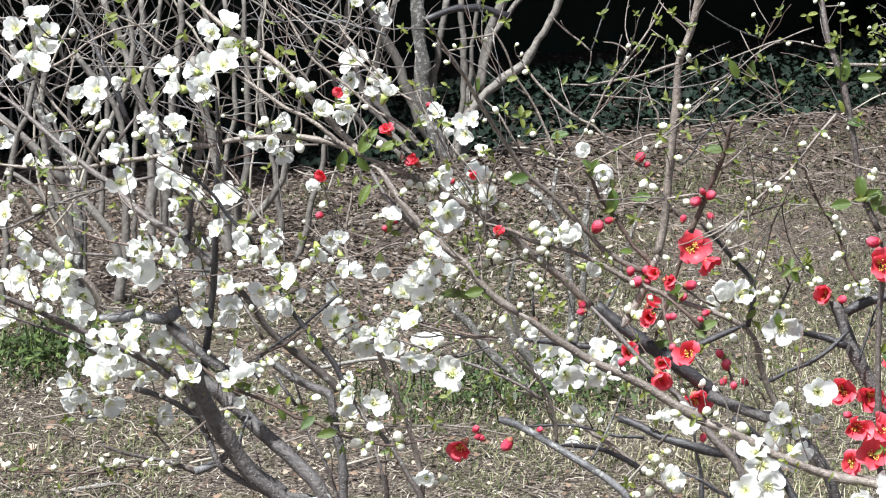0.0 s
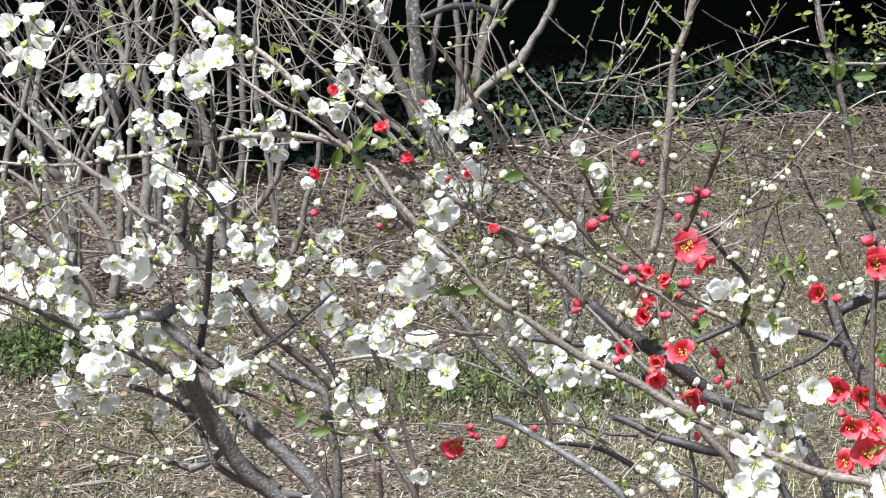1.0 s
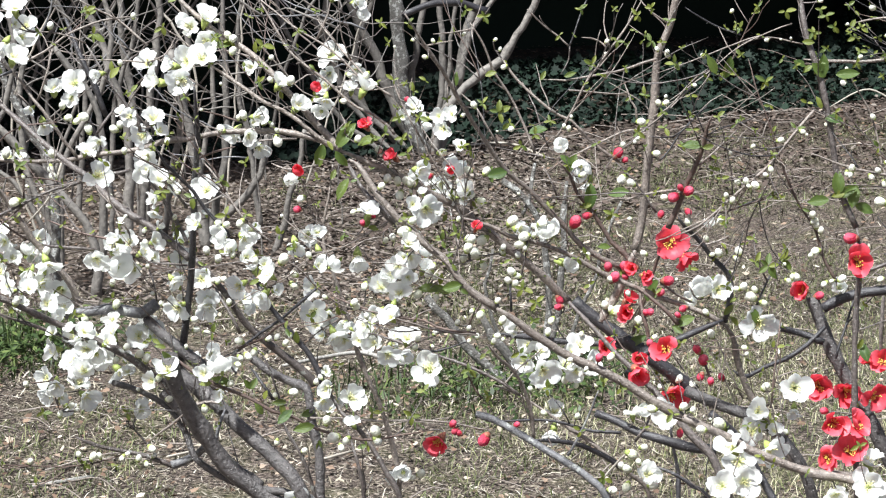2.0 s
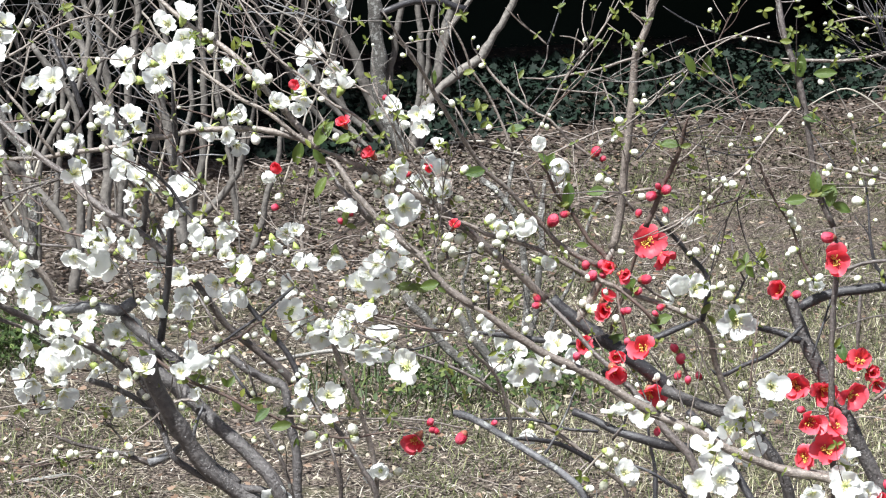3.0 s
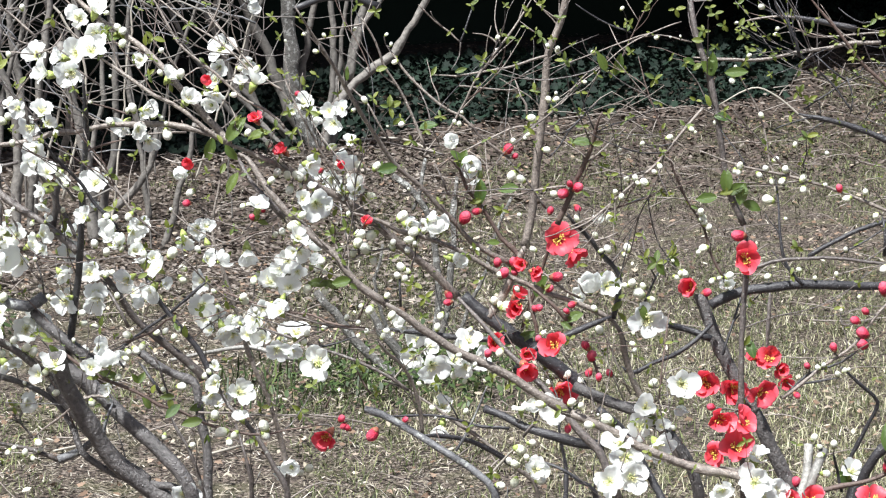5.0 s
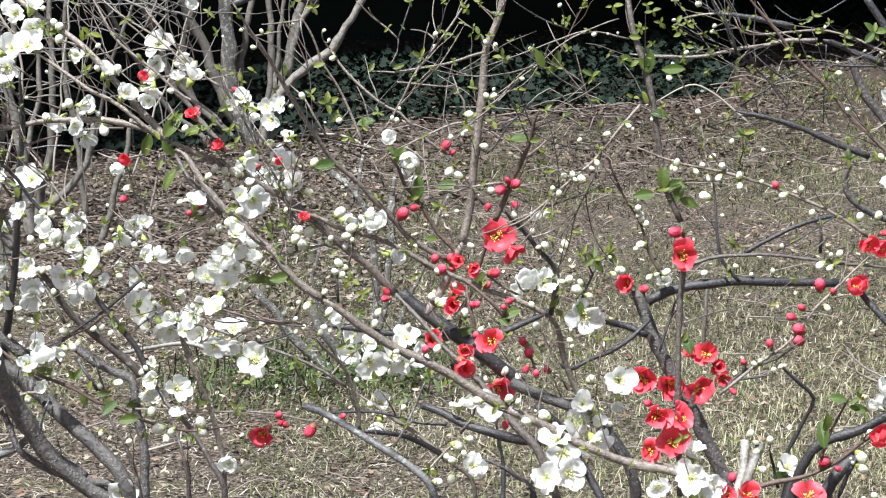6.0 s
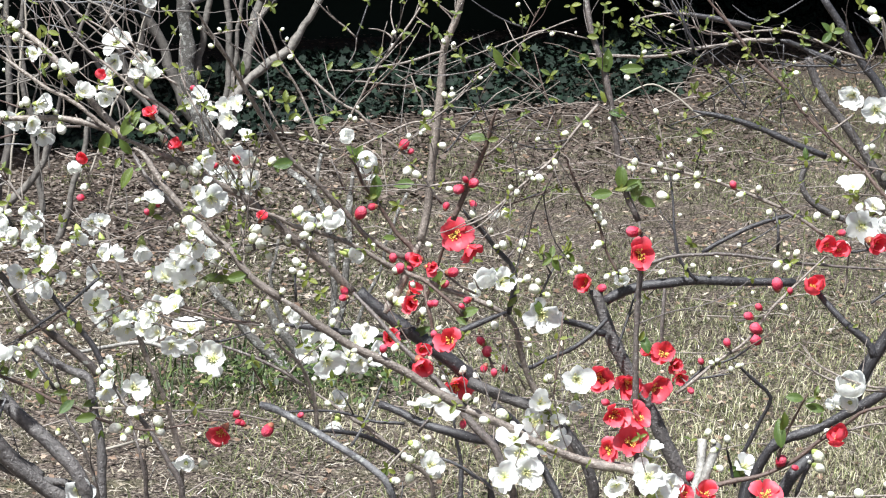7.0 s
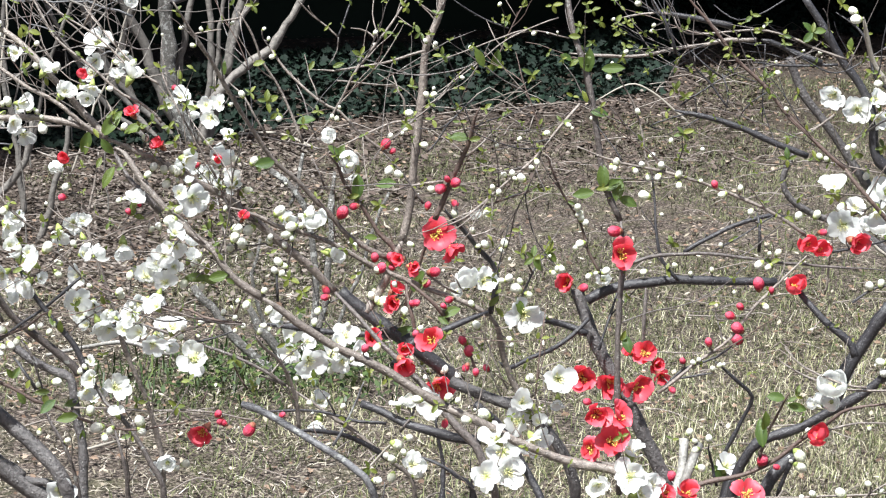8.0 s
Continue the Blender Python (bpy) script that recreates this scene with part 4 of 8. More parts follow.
cane(white, BARK, 1.3, 1.6, (-.32, 2.924, .96), (-.292, 2.909, .962), (-.272, 2.916, .959))
cane(white, BARK, 1.3, 1.6, (-.325, 2.979, .947), (-.317, 2.964, .934), (-.313, 2.961, .917), (-.313, 2.967, .902))
cane(white, BARK, 3.4, 5.6, (-.302, 3.355, .886), (-.285, 3.365, .865), (-.263, 3.376, .836), (-.241, 3.388, .798), (-.219, 3.395, .773), (-.185, 3.403, .744), (-.151, 3.409, .711), (-.145, 3.41, .701))
cane(white, BARK, 2.2, 2.6, (-.278, 3.379, .843), (-.254, 3.359, .808), (-.243, 3.36, .784))
cane(white, STEM_BARK, 4.6, 6.9, (-.326, 2.967, .885), (-.309, 2.952, .873), (-.29, 2.941, .86), (-.269, 2.938, .843), (-.257, 2.939, .832))
cane(white, RED_BARK, 1.6, 2.2, (.011, 2.928, .759), (-.016, 2.919, .757), (-.043, 2.91, .753), (-.069, 2.902, .754), (-.095, 2.895, .762), (-.121, 2.887, .772), (-.147, 2.881, .786), (-.173, 2.875, .795), (-.199, 2.87, .812), (-.218, 2.867, .821), (-.238, 2.864, .83), (-.26, 2.861, .843), (-.282, 2.858, .861))
cane(white, STEM_BARK, 3.2, 9.8, (-.366, 2.954, .81), (-.331, 2.941, .802), (-.296, 2.927, .784), (-.275, 2.916, .753), (-.265, 2.909, .73), (-.236, 2.902, .711), (-.174, 2.893, .695), (-.149, 2.89, .69), (-.103, 3.15, -.12))
cane(white, STEM_BARK, 7.1, 9.7, (-.303, 2.922, .806), (-.292, 2.917, .796), (-.268, 2.906, .776), (-.247, 2.899, .751), (-.223, 2.896, .724), (-.199, 2.897, .706), (-.189, 2.898, .696))
cane(white, STEM_BARK, 8.4, 10.7, (-.295, 2.953, .83), (-.285, 2.946, .822), (-.245, 2.921, .797), (-.214, 2.903, .771), (-.173, 2.886, .739), (-.138, 2.873, .697), (-.101, 3.25, -.12))
cane(white, GREY_BARK, 3.3, 4.9, (-.248, 2.914, .747), (-.271, 2.933, .724), (-.295, 2.929, .715))
cane(white, BARK, 1.6, 2.9, (-.404, 2.9, .757), (-.374, 2.918, .74), (-.345, 2.928, .731), (-.321, 2.931, .724), (-.295, 2.931, .714))
cane(white, TAN_BARK, 1.6, 1.9, (-.321, 2.926, .744), (-.292, 2.908, .77), (-.261, 2.898, .797), (-.245, 2.898, .8), (-.228, 2.899, .795))
cane(white, GREY_BARK, 1.9, 2.6, (-.227, 2.896, .794), (-.234, 2.88, .774), (-.237, 2.886, .748))
cane(white, STEM_BARK, 5.8, 8.4, (-.241, 3.483, .726), (-.209, 3.473, .705), (-.181, 3.466, .693), (-.161, 3.461, .686), (-.155, 3.456, .667), (-.151, 3.449, .636), (-.143, 3.444, .605), (-.14, 3.439, .574), (-.139, 3.434, .538), (-.094, 3.4, -.12))
cane(white, TAN_BARK, 2.2, 4.4, (-.115, 3.279, 1.027), (-.119, 3.275, .991), (-.128, 3.271, .939), (-.123, 3.268, .91), (-.11, 3.265, .872), (-.101, 3.263, .843), (-.092, 3.262, .813), (-.081, 3.261, .775), (-.066, 3.261, .737), (-.051, 3.261, .707), (-.04, 3.262, .672), (-.031, 3.263, .629), (-.027, 3.265, .585), (-.052, 3.25, -.12))
cane(white, BARK, 2.9, 4.6, (-.151, 3.248, .789), (-.136, 3.235, .766), (-.117, 3.22, .735), (-.102, 3.209, .712), (-.083, 3.201, .695), (-.061, 3.192, .667), (-.043, 3.185, .635), (-.027, 3.181, .609), (-.053, 3.3, -.12))
cane(white, BARK, 2.8, 3.8, (-.18, 3.164, .719), (-.169, 3.153, .7), (-.154, 3.144, .676), (-.143, 3.142, .65), (-.135, 3.146, .619), (-.095, 3.3, -.12))
cane(white, BARK, 3.0, 3.6, (-.088, 2.994, .743), (-.083, 2.985, .732), (-.076, 2.975, .71), (-.067, 2.978, .666), (-.07, 3.3, -.12))
cane(white, TAN_BARK, 1.5, 1.9, (.102, 3.403, .64), (.082, 3.401, .642), (.036, 3.397, .651), (-.019, 3.395, .656), (-.065, 3.396, .654), (-.112, 3.399, .655), (-.151, 3.403, .656))
cane(white, BARK, 1.7, 2.4, (-.06, 3.145, .83), (-.028, 3.133, .822), (.004, 3.123, .813), (.047, 3.114, .8), (.093, 3.11, .78), (.125, 3.11, .759))
cane(white, TAN_BARK, 2.4, 4.2, (-.316, 3.173, 1.263), (-.305, 3.166, 1.253), (-.283, 3.154, 1.233), (-.254, 3.14, 1.213), (-.229, 3.129, 1.199), (-.204, 3.119, 1.182), (-.183, 3.11, 1.164), (-.166, 3.103, 1.144), (-.148, 3.097, 1.127), (-.127, 3.09, 1.103), (-.112, 3.085, 1.089), (-.1, 3.081, 1.072))
cane(white, TAN_BARK, 3.9, 4.9, (-.1, 3.082, 1.072), (-.065, 3.099, 1.055), (-.031, 3.117, 1.037), (.011, 3.137, 1.012), (.047, 3.152, .992), (.076, 3.164, .968), (.105, 3.176, .941), (.134, 3.187, .913), (.163, 3.196, .889), (.19, 3.205, .86))
cane(white, TAN_BARK, 2.3, 2.9, (.046, 2.891, 1.021), (.079, 2.902, 1.01), (.102, 2.911, .997), (.142, 2.923, .985), (.176, 2.933, .969), (.214, 2.943, .947), (.258, 2.952, .926), (.306, 2.96, .907), (.34, 2.964, .893), (.361, 2.967, .882))
cane(white, TAN_BARK, 2.7, 4.2, (-.079, 2.746, 1.109), (-.069, 2.743, 1.104), (-.058, 2.738, 1.087), (-.042, 2.731, 1.066), (-.027, 2.727, 1.048), (-.009, 2.723, 1.033), (.01, 2.719, 1.015), (.028, 2.717, 1.003), (.041, 2.716, .984), (.059, 2.715, .966), (.084, 2.714, .95))
cane(white, TAN_BARK, 3.9, 4.5, (.082, 2.674, .958), (.107, 2.678, .942), (.132, 2.682, .923), (.162, 2.685, .903), (.193, 2.686, .889), (.224, 2.686, .873), (.258, 2.684, .852), (.286, 2.682, .836))
cane(white, BARK, 2.1, 2.8, (-.081, 2.783, 1.099), (-.065, 2.762, 1.073), (-.049, 2.754, 1.056), (-.029, 2.752, 1.037))
cane(white, TAN_BARK, 2.1, 3.1, (-.02, 3.038, 1.243), (.001, 3.056, 1.209), (.025, 3.076, 1.171), (.044, 3.093, 1.138), (.07, 3.113, 1.095), (.085, 3.124, 1.071), (.103, 3.136, 1.044), (.135, 3.151, 1.014), (.154, 3.159, .994), (.187, 3.173, .959), (.205, 3.181, .936), (.231, 3.19, .919), (.257, 3.197, .906))
cane(white, TAN_BARK, 1.9, 2.5, (.077, 2.802, .89), (.087, 2.812, .875), (.107, 2.828, .852), (.12, 2.84, .826), (.127, 2.847, .801), (.131, 2.852, .766))
cane(white, TAN_BARK, 1.0, 1.4, (.153, 3.112, .819), (.125, 3.126, .791), (.097, 3.117, .76))
cane(white, TAN_BARK, 0.9, 1.2, (.209, 2.727, .884), (.189, 2.716, .879), (.174, 2.722, .87))
cane(white, TAN_BARK, 2.4, 3.1, (.093, 3.119, .77), (.125, 3.111, .758), (.153, 3.105, .741), (.181, 3.1, .724), (.21, 3.097, .706), (.235, 3.096, .685), (.26, 3.097, .665), (.289, 3.1, .632), (.068, 3.15, -.12))
cane(white, TAN_BARK, 2.1, 3.4, (-.572, 3.135, 1.056), (-.551, 3.131, 1.055), (-.515, 3.124, 1.053), (-.471, 3.117, 1.053), (-.436, 3.111, 1.054), (-.4, 3.105, 1.062), (-.364, 3.1, 1.067), (-.336, 3.097, 1.072), (-.318, 3.095, 1.08), (-.287, 3.092, 1.084), (-.259, 3.089, 1.091), (-.231, 3.087, 1.095), (-.196, 3.085, 1.096), (-.169, 3.084, 1.096), (-.141, 3.082, 1.09), (-.12, 3.082, 1.084), (-.099, 3.081, 1.072))
cane(white, BARK, 2.3, 4.0, (-.545, 3.037, 1.166), (-.53, 3.029, 1.155), (-.508, 3.017, 1.14), (-.487, 3.005, 1.124), (-.462, 2.991, 1.106), (-.437, 2.979, 1.087), (-.412, 2.967, 1.069), (-.391, 2.958, 1.057), (-.371, 2.949, 1.038), (-.347, 2.939, 1.019), (-.32, 2.93, 1.004), (-.299, 2.924, .992), (-.279, 2.917, .976), (-.269, 2.914, .967))
cane(white, TAN_BARK, 2.1, 2.4, (-.493, 3.117, 1.152), (-.475, 3.106, 1.129), (-.457, 3.101, 1.109), (-.441, 3.102, 1.084), (-.423, 3.108, 1.057))
cane(white, TAN_BARK, 1.4, 1.7, (-.356, 3.145, 1.229), (-.379, 3.135, 1.227), (-.406, 3.125, 1.221), (-.433, 3.117, 1.208), (-.461, 3.115, 1.188), (-.489, 3.115, 1.174))
cane(white, TAN_BARK, 1.4, 1.7, (-.438, 3.129, 1.205), (-.451, 3.117, 1.194), (-.456, 3.106, 1.171), (-.464, 3.104, 1.147), (-.471, 3.106, 1.129))
cane(white, TAN_BARK, 1.7, 2.7, (-.265, 3.099, 1.179), (-.244, 3.092, 1.166), (-.216, 3.084, 1.149), (-.189, 3.078, 1.131), (-.168, 3.077, 1.122), (-.147, 3.076, 1.109), (-.127, 3.078, 1.091), (-.105, 3.08, 1.075))
cane(white, TAN_BARK, 1.4, 1.7, (-.414, 3.065, 1.257), (-.392, 3.074, 1.244), (-.369, 3.078, 1.232), (-.352, 3.076, 1.219), (-.331, 3.068, 1.201))
cane(white, TAN_BARK, 0.9, 1.2, (-.425, 2.795, 1.241), (-.409, 2.81, 1.239), (-.372, 2.814, 1.228))
cane(white, RED_BARK, 1.0, 1.4, (-.267, 3.074, 1.121), (-.245, 3.093, 1.113), (-.224, 3.087, 1.107))
cane(white, BARK, 1.6, 2.2, (-.502, 2.842, 1.022), (-.49, 2.849, 1.023), (-.467, 2.863, 1.032), (-.436, 2.878, 1.046), (-.412, 2.887, 1.055), (-.38, 2.896, 1.064), (-.354, 2.901, 1.07), (-.335, 2.904, 1.073))
cane(white, PALE_BARK, 1.4, 1.7, (-.493, 3.13, .97), (-.481, 3.122, .982), (-.461, 3.11, 1.006), (-.45, 3.108, 1.031), (-.443, 3.111, 1.053))
cane(white, TAN_BARK, 2.6, 3.9, (-.519, 2.931, 1.065), (-.508, 2.937, 1.056), (-.487, 2.95, 1.031), (-.47, 2.962, .999), (-.458, 2.968, .977), (-.443, 2.973, .959), (-.427, 2.976, .938), (-.414, 2.979, .917), (-.41, 2.98, .898))
cane(white, TAN_BARK, 2.3, 2.6, (-.508, 2.962, .955), (-.487, 2.977, .964), (-.462, 2.968, .979))
cane(white, BARK, 1.6, 2.2, (-.435, 2.883, .989), (-.403, 2.864, .989), (-.371, 2.865, .986))
cane(white, RED_BARK, 1.3, 1.6, (-.423, 2.849, 1.023), (-.392, 2.828, 1.015), (-.358, 2.817, 1.009), (-.332, 2.815, 1.003))
cane(white, DARK_BARK, 1.9, 2.5, (-.294, 2.768, 1.123), (-.283, 2.78, 1.099), (-.269, 2.789, 1.082), (-.254, 2.795, 1.065), (-.242, 2.8, 1.045), (-.224, 2.802, 1.026), (-.214, 2.803, 1.013))
cane(white, BARK, 1.9, 2.6, (-.315, 2.9, 1.065), (-.304, 2.909, 1.047), (-.292, 2.915, 1.023), (-.282, 2.915, 1.007), (-.27, 2.908, .985))
cane(white, BARK, 1.6, 1.9, (-.307, 2.912, 1.074), (-.285, 2.89, 1.054), (-.269, 2.891, 1.031))
cane(white, TAN_BARK, 1.5, 1.8, (-.234, 2.72, 1.108), (-.222, 2.711, 1.094), (-.209, 2.702, 1.077), (-.194, 2.695, 1.056), (-.178, 2.692, 1.041), (-.16, 2.691, 1.026))
cane(white, TAN_BARK, 1.3, 1.6, (-.357, 2.839, 1.058), (-.346, 2.825, 1.044), (-.336, 2.821, 1.029), (-.328, 2.825, 1.012))
cane(white, RED_BARK, 1.3, 1.6, (-.21, 2.85, 1.108), (-.234, 2.87, 1.099), (-.257, 2.869, 1.09))
cane(white, BARK, 1.7, 2.1, (-.376, 3.12, 1.121), (-.388, 3.1, 1.106), (-.399, 3.104, 1.088))
cane(white, DARK_BARK, 2.5, 3.2, (-.455, 3.253, 1.217), (-.439, 3.24, 1.182), (-.425, 3.233, 1.15), (-.411, 3.233, 1.118), (-.403, 3.236, 1.094))
cane(white, BARK, 1.5, 2.2, (-.37, 2.802, 1.228), (-.361, 2.795, 1.216), (-.341, 2.785, 1.186), (-.326, 2.782, 1.165), (-.314, 2.784, 1.146), (-.31, 2.786, 1.133))
cane(white, TAN_BARK, 1.7, 2.1, (-.197, 3.12, 1.249), (-.179, 3.109, 1.219), (-.165, 3.101, 1.196), (-.144, 3.094, 1.176), (-.12, 3.088, 1.159), (-.099, 3.085, 1.142), (-.079, 3.083, 1.125), (-.058, 3.082, 1.115), (-.041, 3.081, 1.101), (-.032, 3.081, 1.092))
cane(white, TAN_BARK, 1.4, 1.7, (-.128, 3.124, 1.228), (-.103, 3.102, 1.199), (-.085, 3.091, 1.18), (-.065, 3.084, 1.16), (-.047, 3.082, 1.146), (-.036, 3.081, 1.139))
cane(white, TAN_BARK, 1.5, 1.8, (-.195, 3.283, 1.027), (-.175, 3.27, 1.021), (-.153, 3.264, 1.023), (-.134, 3.268, 1.027))
cane(white, TAN_BARK, 1.4, 1.7, (-.038, 3.16, 1.158), (-.027, 3.149, 1.128), (-.017, 3.144, 1.107), (-.003, 3.14, 1.083), (.011, 3.139, 1.058), (.022, 3.14, 1.04), (.036, 3.143, 1.015))
cane(white, TAN_BARK, 1.5, 2.3, (.167, 3.464, 1.118), (.198, 3.469, 1.115), (.229, 3.473, 1.121), (.268, 3.474, 1.128), (.322, 3.47, 1.146))
cane(white, TAN_BARK, 1.4, 1.8, (.276, 3.184, 1.251), (.269, 3.18, 1.238), (.251, 3.173, 1.21), (.234, 3.168, 1.189), (.219, 3.166, 1.168), (.202, 3.164, 1.144), (.192, 3.165, 1.119), (.178, 3.168, 1.09), (.168, 3.17, 1.075))
cane(white, TAN_BARK, 1.4, 2.0, (.058, 3.032, 1.233), (.075, 3.041, 1.205), (.086, 3.049, 1.177), (.103, 3.053, 1.149), (.115, 3.055, 1.129), (.127, 3.054, 1.101), (.138, 3.051, 1.074))
cane(white, TAN_BARK, 1.8, 2.1, (.093, 3.2, 1.184), (.115, 3.193, 1.155), (.132, 3.189, 1.137), (.15, 3.185, 1.12), (.175, 3.184, 1.102), (.19, 3.184, 1.095), (.211, 3.185, 1.073), (.233, 3.188, 1.055), (.251, 3.19, 1.044))
cane(white, TAN_BARK, 1.4, 1.7, (.05, 3.137, 1.136), (.067, 3.125, 1.123), (.081, 3.119, 1.1), (.097, 3.126, 1.072))
cane(white, TAN_BARK, 1.1, 1.5, (.139, 3.355, 1.223), (.162, 3.367, 1.2), (.184, 3.366, 1.185), (.195, 3.363, 1.174))
cane(white, TAN_BARK, 1.1, 1.4, (.199, 3.154, 1.205), (.22, 3.173, 1.199), (.231, 3.167, 1.191))
cane(white, TAN_BARK, 1.1, 1.5, (.279, 3.415, 1.106), (.264, 3.419, 1.103), (.226, 3.422, 1.105), (.199, 3.415, 1.109))
cane(white, TAN_BARK, 1.5, 1.9, (.206, 3.452, 1.014), (.238, 3.464, 1.028), (.261, 3.469, 1.039), (.285, 3.472, 1.048), (.314, 3.472, 1.05))
cane(white, TAN_BARK, 1.0, 1.3, (.014, 3.025, 1.22), (.038, 3.042, 1.221), (.058, 3.035, 1.225))
cane(white, TAN_BARK, 1.0, 1.4, (.038, 3.05, 1.21), (.021, 3.067, 1.205), (.007, 3.06, 1.203))
cane(white, TAN_BARK, 0.7, 1.4, (-.163, 3.245, 1.03), (-.156, 3.256, 1.01), (-.149, 3.264, .987), (-.142, 3.265, .964), (-.134, 3.262, .946))
cane(white, TAN_BARK, 0.9, 1.2, (-.052, 2.778, 1.023), (-.039, 2.767, 1.033), (-.027, 2.774, 1.041))
cane(white, TAN_BARK, 1.2, 1.5, (.017, 2.738, 1.033), (.023, 2.749, 1.019), (.028, 2.751, 1.006), (.033, 2.746, .997))
cane(white, BARK, 0.9, 1.2, (.032, 2.779, 1.052), (.034, 2.767, 1.035), (.039, 2.765, 1.019), (.042, 2.769, 1.006))
cane(white, TAN_BARK, 1.4, 1.8, (.068, 3.161, 1.026), (.065, 3.147, 1.007), (.063, 3.156, .988))
cane(white, RED_BARK, 0.6, 0.9, (-.089, 2.769, 1.011), (-.065, 2.785, 1.013), (-.046, 2.788, 1.019), (-.036, 2.785, 1.026))
cane(white, DARK_BARK, 2.5, 3.9, (-.218, 3.245, .885), (-.21, 3.24, .872), (-.199, 3.233, .854), (-.188, 3.228, .841), (-.176, 3.224, .827), (-.165, 3.22, .813), (-.154, 3.218, .8), (-.143, 3.217, .786), (-.136, 3.216, .773), (-.129, 3.216, .758), (-.125, 3.217, .735))
cane(white, RED_BARK, 1.4, 2.1, (-.161, 3.201, .837), (-.183, 3.215, .825), (-.202, 3.222, .808), (-.22, 3.223, .8), (-.238, 3.22, .793))
cane(white, RED_BARK, 1.0, 1.6, (-.113, 2.897, .939), (-.099, 2.887, .928), (-.086, 2.879, .924), (-.066, 2.868, .92), (-.04, 2.855, .916), (-.014, 2.845, .913), (.005, 2.838, .912), (.018, 2.834, .906), (.038, 2.829, .902), (.063, 2.824, .899))
cane(white, DARK_BARK, 1.0, 1.7, (.063, 3.106, .829), (.045, 3.122, .82), (.027, 3.126, .814), (.013, 3.122, .812))
cane(white, RED_BARK, 0.9, 1.6, (.069, 2.829, .934), (.059, 2.815, .923), (.055, 2.821, .909))
cane(white, RED_BARK, 1.0, 1.6, (.055, 2.872, .841), (.062, 2.888, .824), (.072, 2.885, .808))
cane(white, DARK_BARK, 1.8, 2.5, (-.217, 3.178, .777), (-.206, 3.162, .766), (-.195, 3.158, .752), (-.188, 3.162, .74))
cane(white, DARK_BARK, 1.4, 1.8, (-.254, 3.185, .79), (-.235, 3.176, .77))
cane(white, RED_BARK, 1.1, 1.5, (.03, 3.363, .693), (.023, 3.365, .673))
cane(red, BARK, 4.3, 4.0, (.166, 2.792, .942), (.193, 2.777, .915), (.217, 2.764, .889), (.236, 2.755, .873), (.26, 2.745, .851), (.274, 2.74, .835), (.288, 2.734, .817), (.303, 2.729, .801), (.322, 2.725, .783), (.334, 2.72, .761), (.344, 2.716, .739), (.347, 3.15, -.12))
cane(red, TAN_BARK, 4.1, 5.3, (.28, 2.627, .85), (.304, 2.631, .838), (.329, 2.634, .827), (.354, 2.638, .812), (.379, 2.64, .802), (.397, 2.642, .794), (.422, 2.642, .785), (.458, 2.643, .779), (.489, 2.642, .761), (.413, 3.1, -.12))
cane(red, DARK_BARK, 2.8, 3.6, (.095, 3.185, .822), (.128, 3.192, .816), (.157, 3.198, .813), (.201, 3.201, .807), (.252, 3.199, .804), (.288, 3.195, .805))
cane(red, DARK_BARK, 3.1, 3.7, (.34, 2.794, .921), (.314, 2.784, .913), (.288, 2.777, .903), (.262, 2.773, .895), (.247, 2.773, .882), (.231, 2.775, .862))
cane(red, TAN_BARK, 3.0, 4.3, (.359, 2.965, .886), (.372, 2.971, .867), (.38, 2.98, .834), (.396, 2.989, .794), (.414, 2.993, .765), (.432, 2.994, .736), (.45, 2.993, .712), (.458, 2.993, .7))
cane(red, DARK_BARK, 7.8, 9.3, (.197, 3.208, .861), (.222, 3.202, .84), (.251, 3.198, .819), (.288, 3.197, .795), (.318, 3.2, .772), (.355, 3.207, .742))
cane(red, STEM_BARK, 7.0, 7.4, (.327, 3.044, .781), (.35, 3.032, .773), (.376, 3.02, .765), (.406, 3.009, .756), (.443, 2.996, .729), (.477, 2.986, .663), (.399, 3.35, -.12))
cane(red, GREY_BARK, 3.5, 6.3, (.066, 2.88, .791), (.086, 2.869, .787), (.108, 2.856, .778), (.14, 2.839, .762), (.172, 2.828, .745), (.198, 2.821, .727), (.214, 2.817, .711), (.291, 3.25, -.12))
cane(red, DARK_BARK, 2.4, 3.4, (.139, 3.02, .724), (.171, 3.036, .718), (.199, 3.047, .711), (.228, 3.052, .696), (.256, 3.052, .678))
cane(red, DARK_BARK, 3.8, 6.1, (.221, 3.105, .737), (.244, 3.09, .73), (.271, 3.074, .72), (.298, 3.063, .715), (.333, 3.054, .707), (.367, 3.049, .704))
cane(red, DARK_BARK, 1.7, 2.4, (.095, 3.068, .735), (.138, 3.081, .734), (.181, 3.088, .729), (.216, 3.088, .718), (.251, 3.084, .717))
cane(red, DARK_BARK, 3.6, 4.3, (.327, 3.225, .689), (.332, 3.236, .659), (.339, 3.24, .628), (.341, 3.234, .594), (.327, 3.25, -.12))
cane(red, DARK_BARK, 3.6, 4.2, (.276, 2.935, .715), (.299, 2.922, .71), (.326, 2.919, .693), (.341, 2.924, .681), (.343, 3.3, -.12))
cane(red, BARK, 1.7, 2.1, (.286, 3.084, .735), (.278, 3.067, .725), (.268, 3.073, .709))
cane(red, PALE_BARK, 1.3, 1.6, (.237, 2.823, .76), (.219, 2.837, .736), (.202, 2.831, .718))
cane(red, PALE_BARK, 1.0, 1.3, (.347, 3.022, .849), (.367, 3.008, .81), (.386, 3.017, .769))
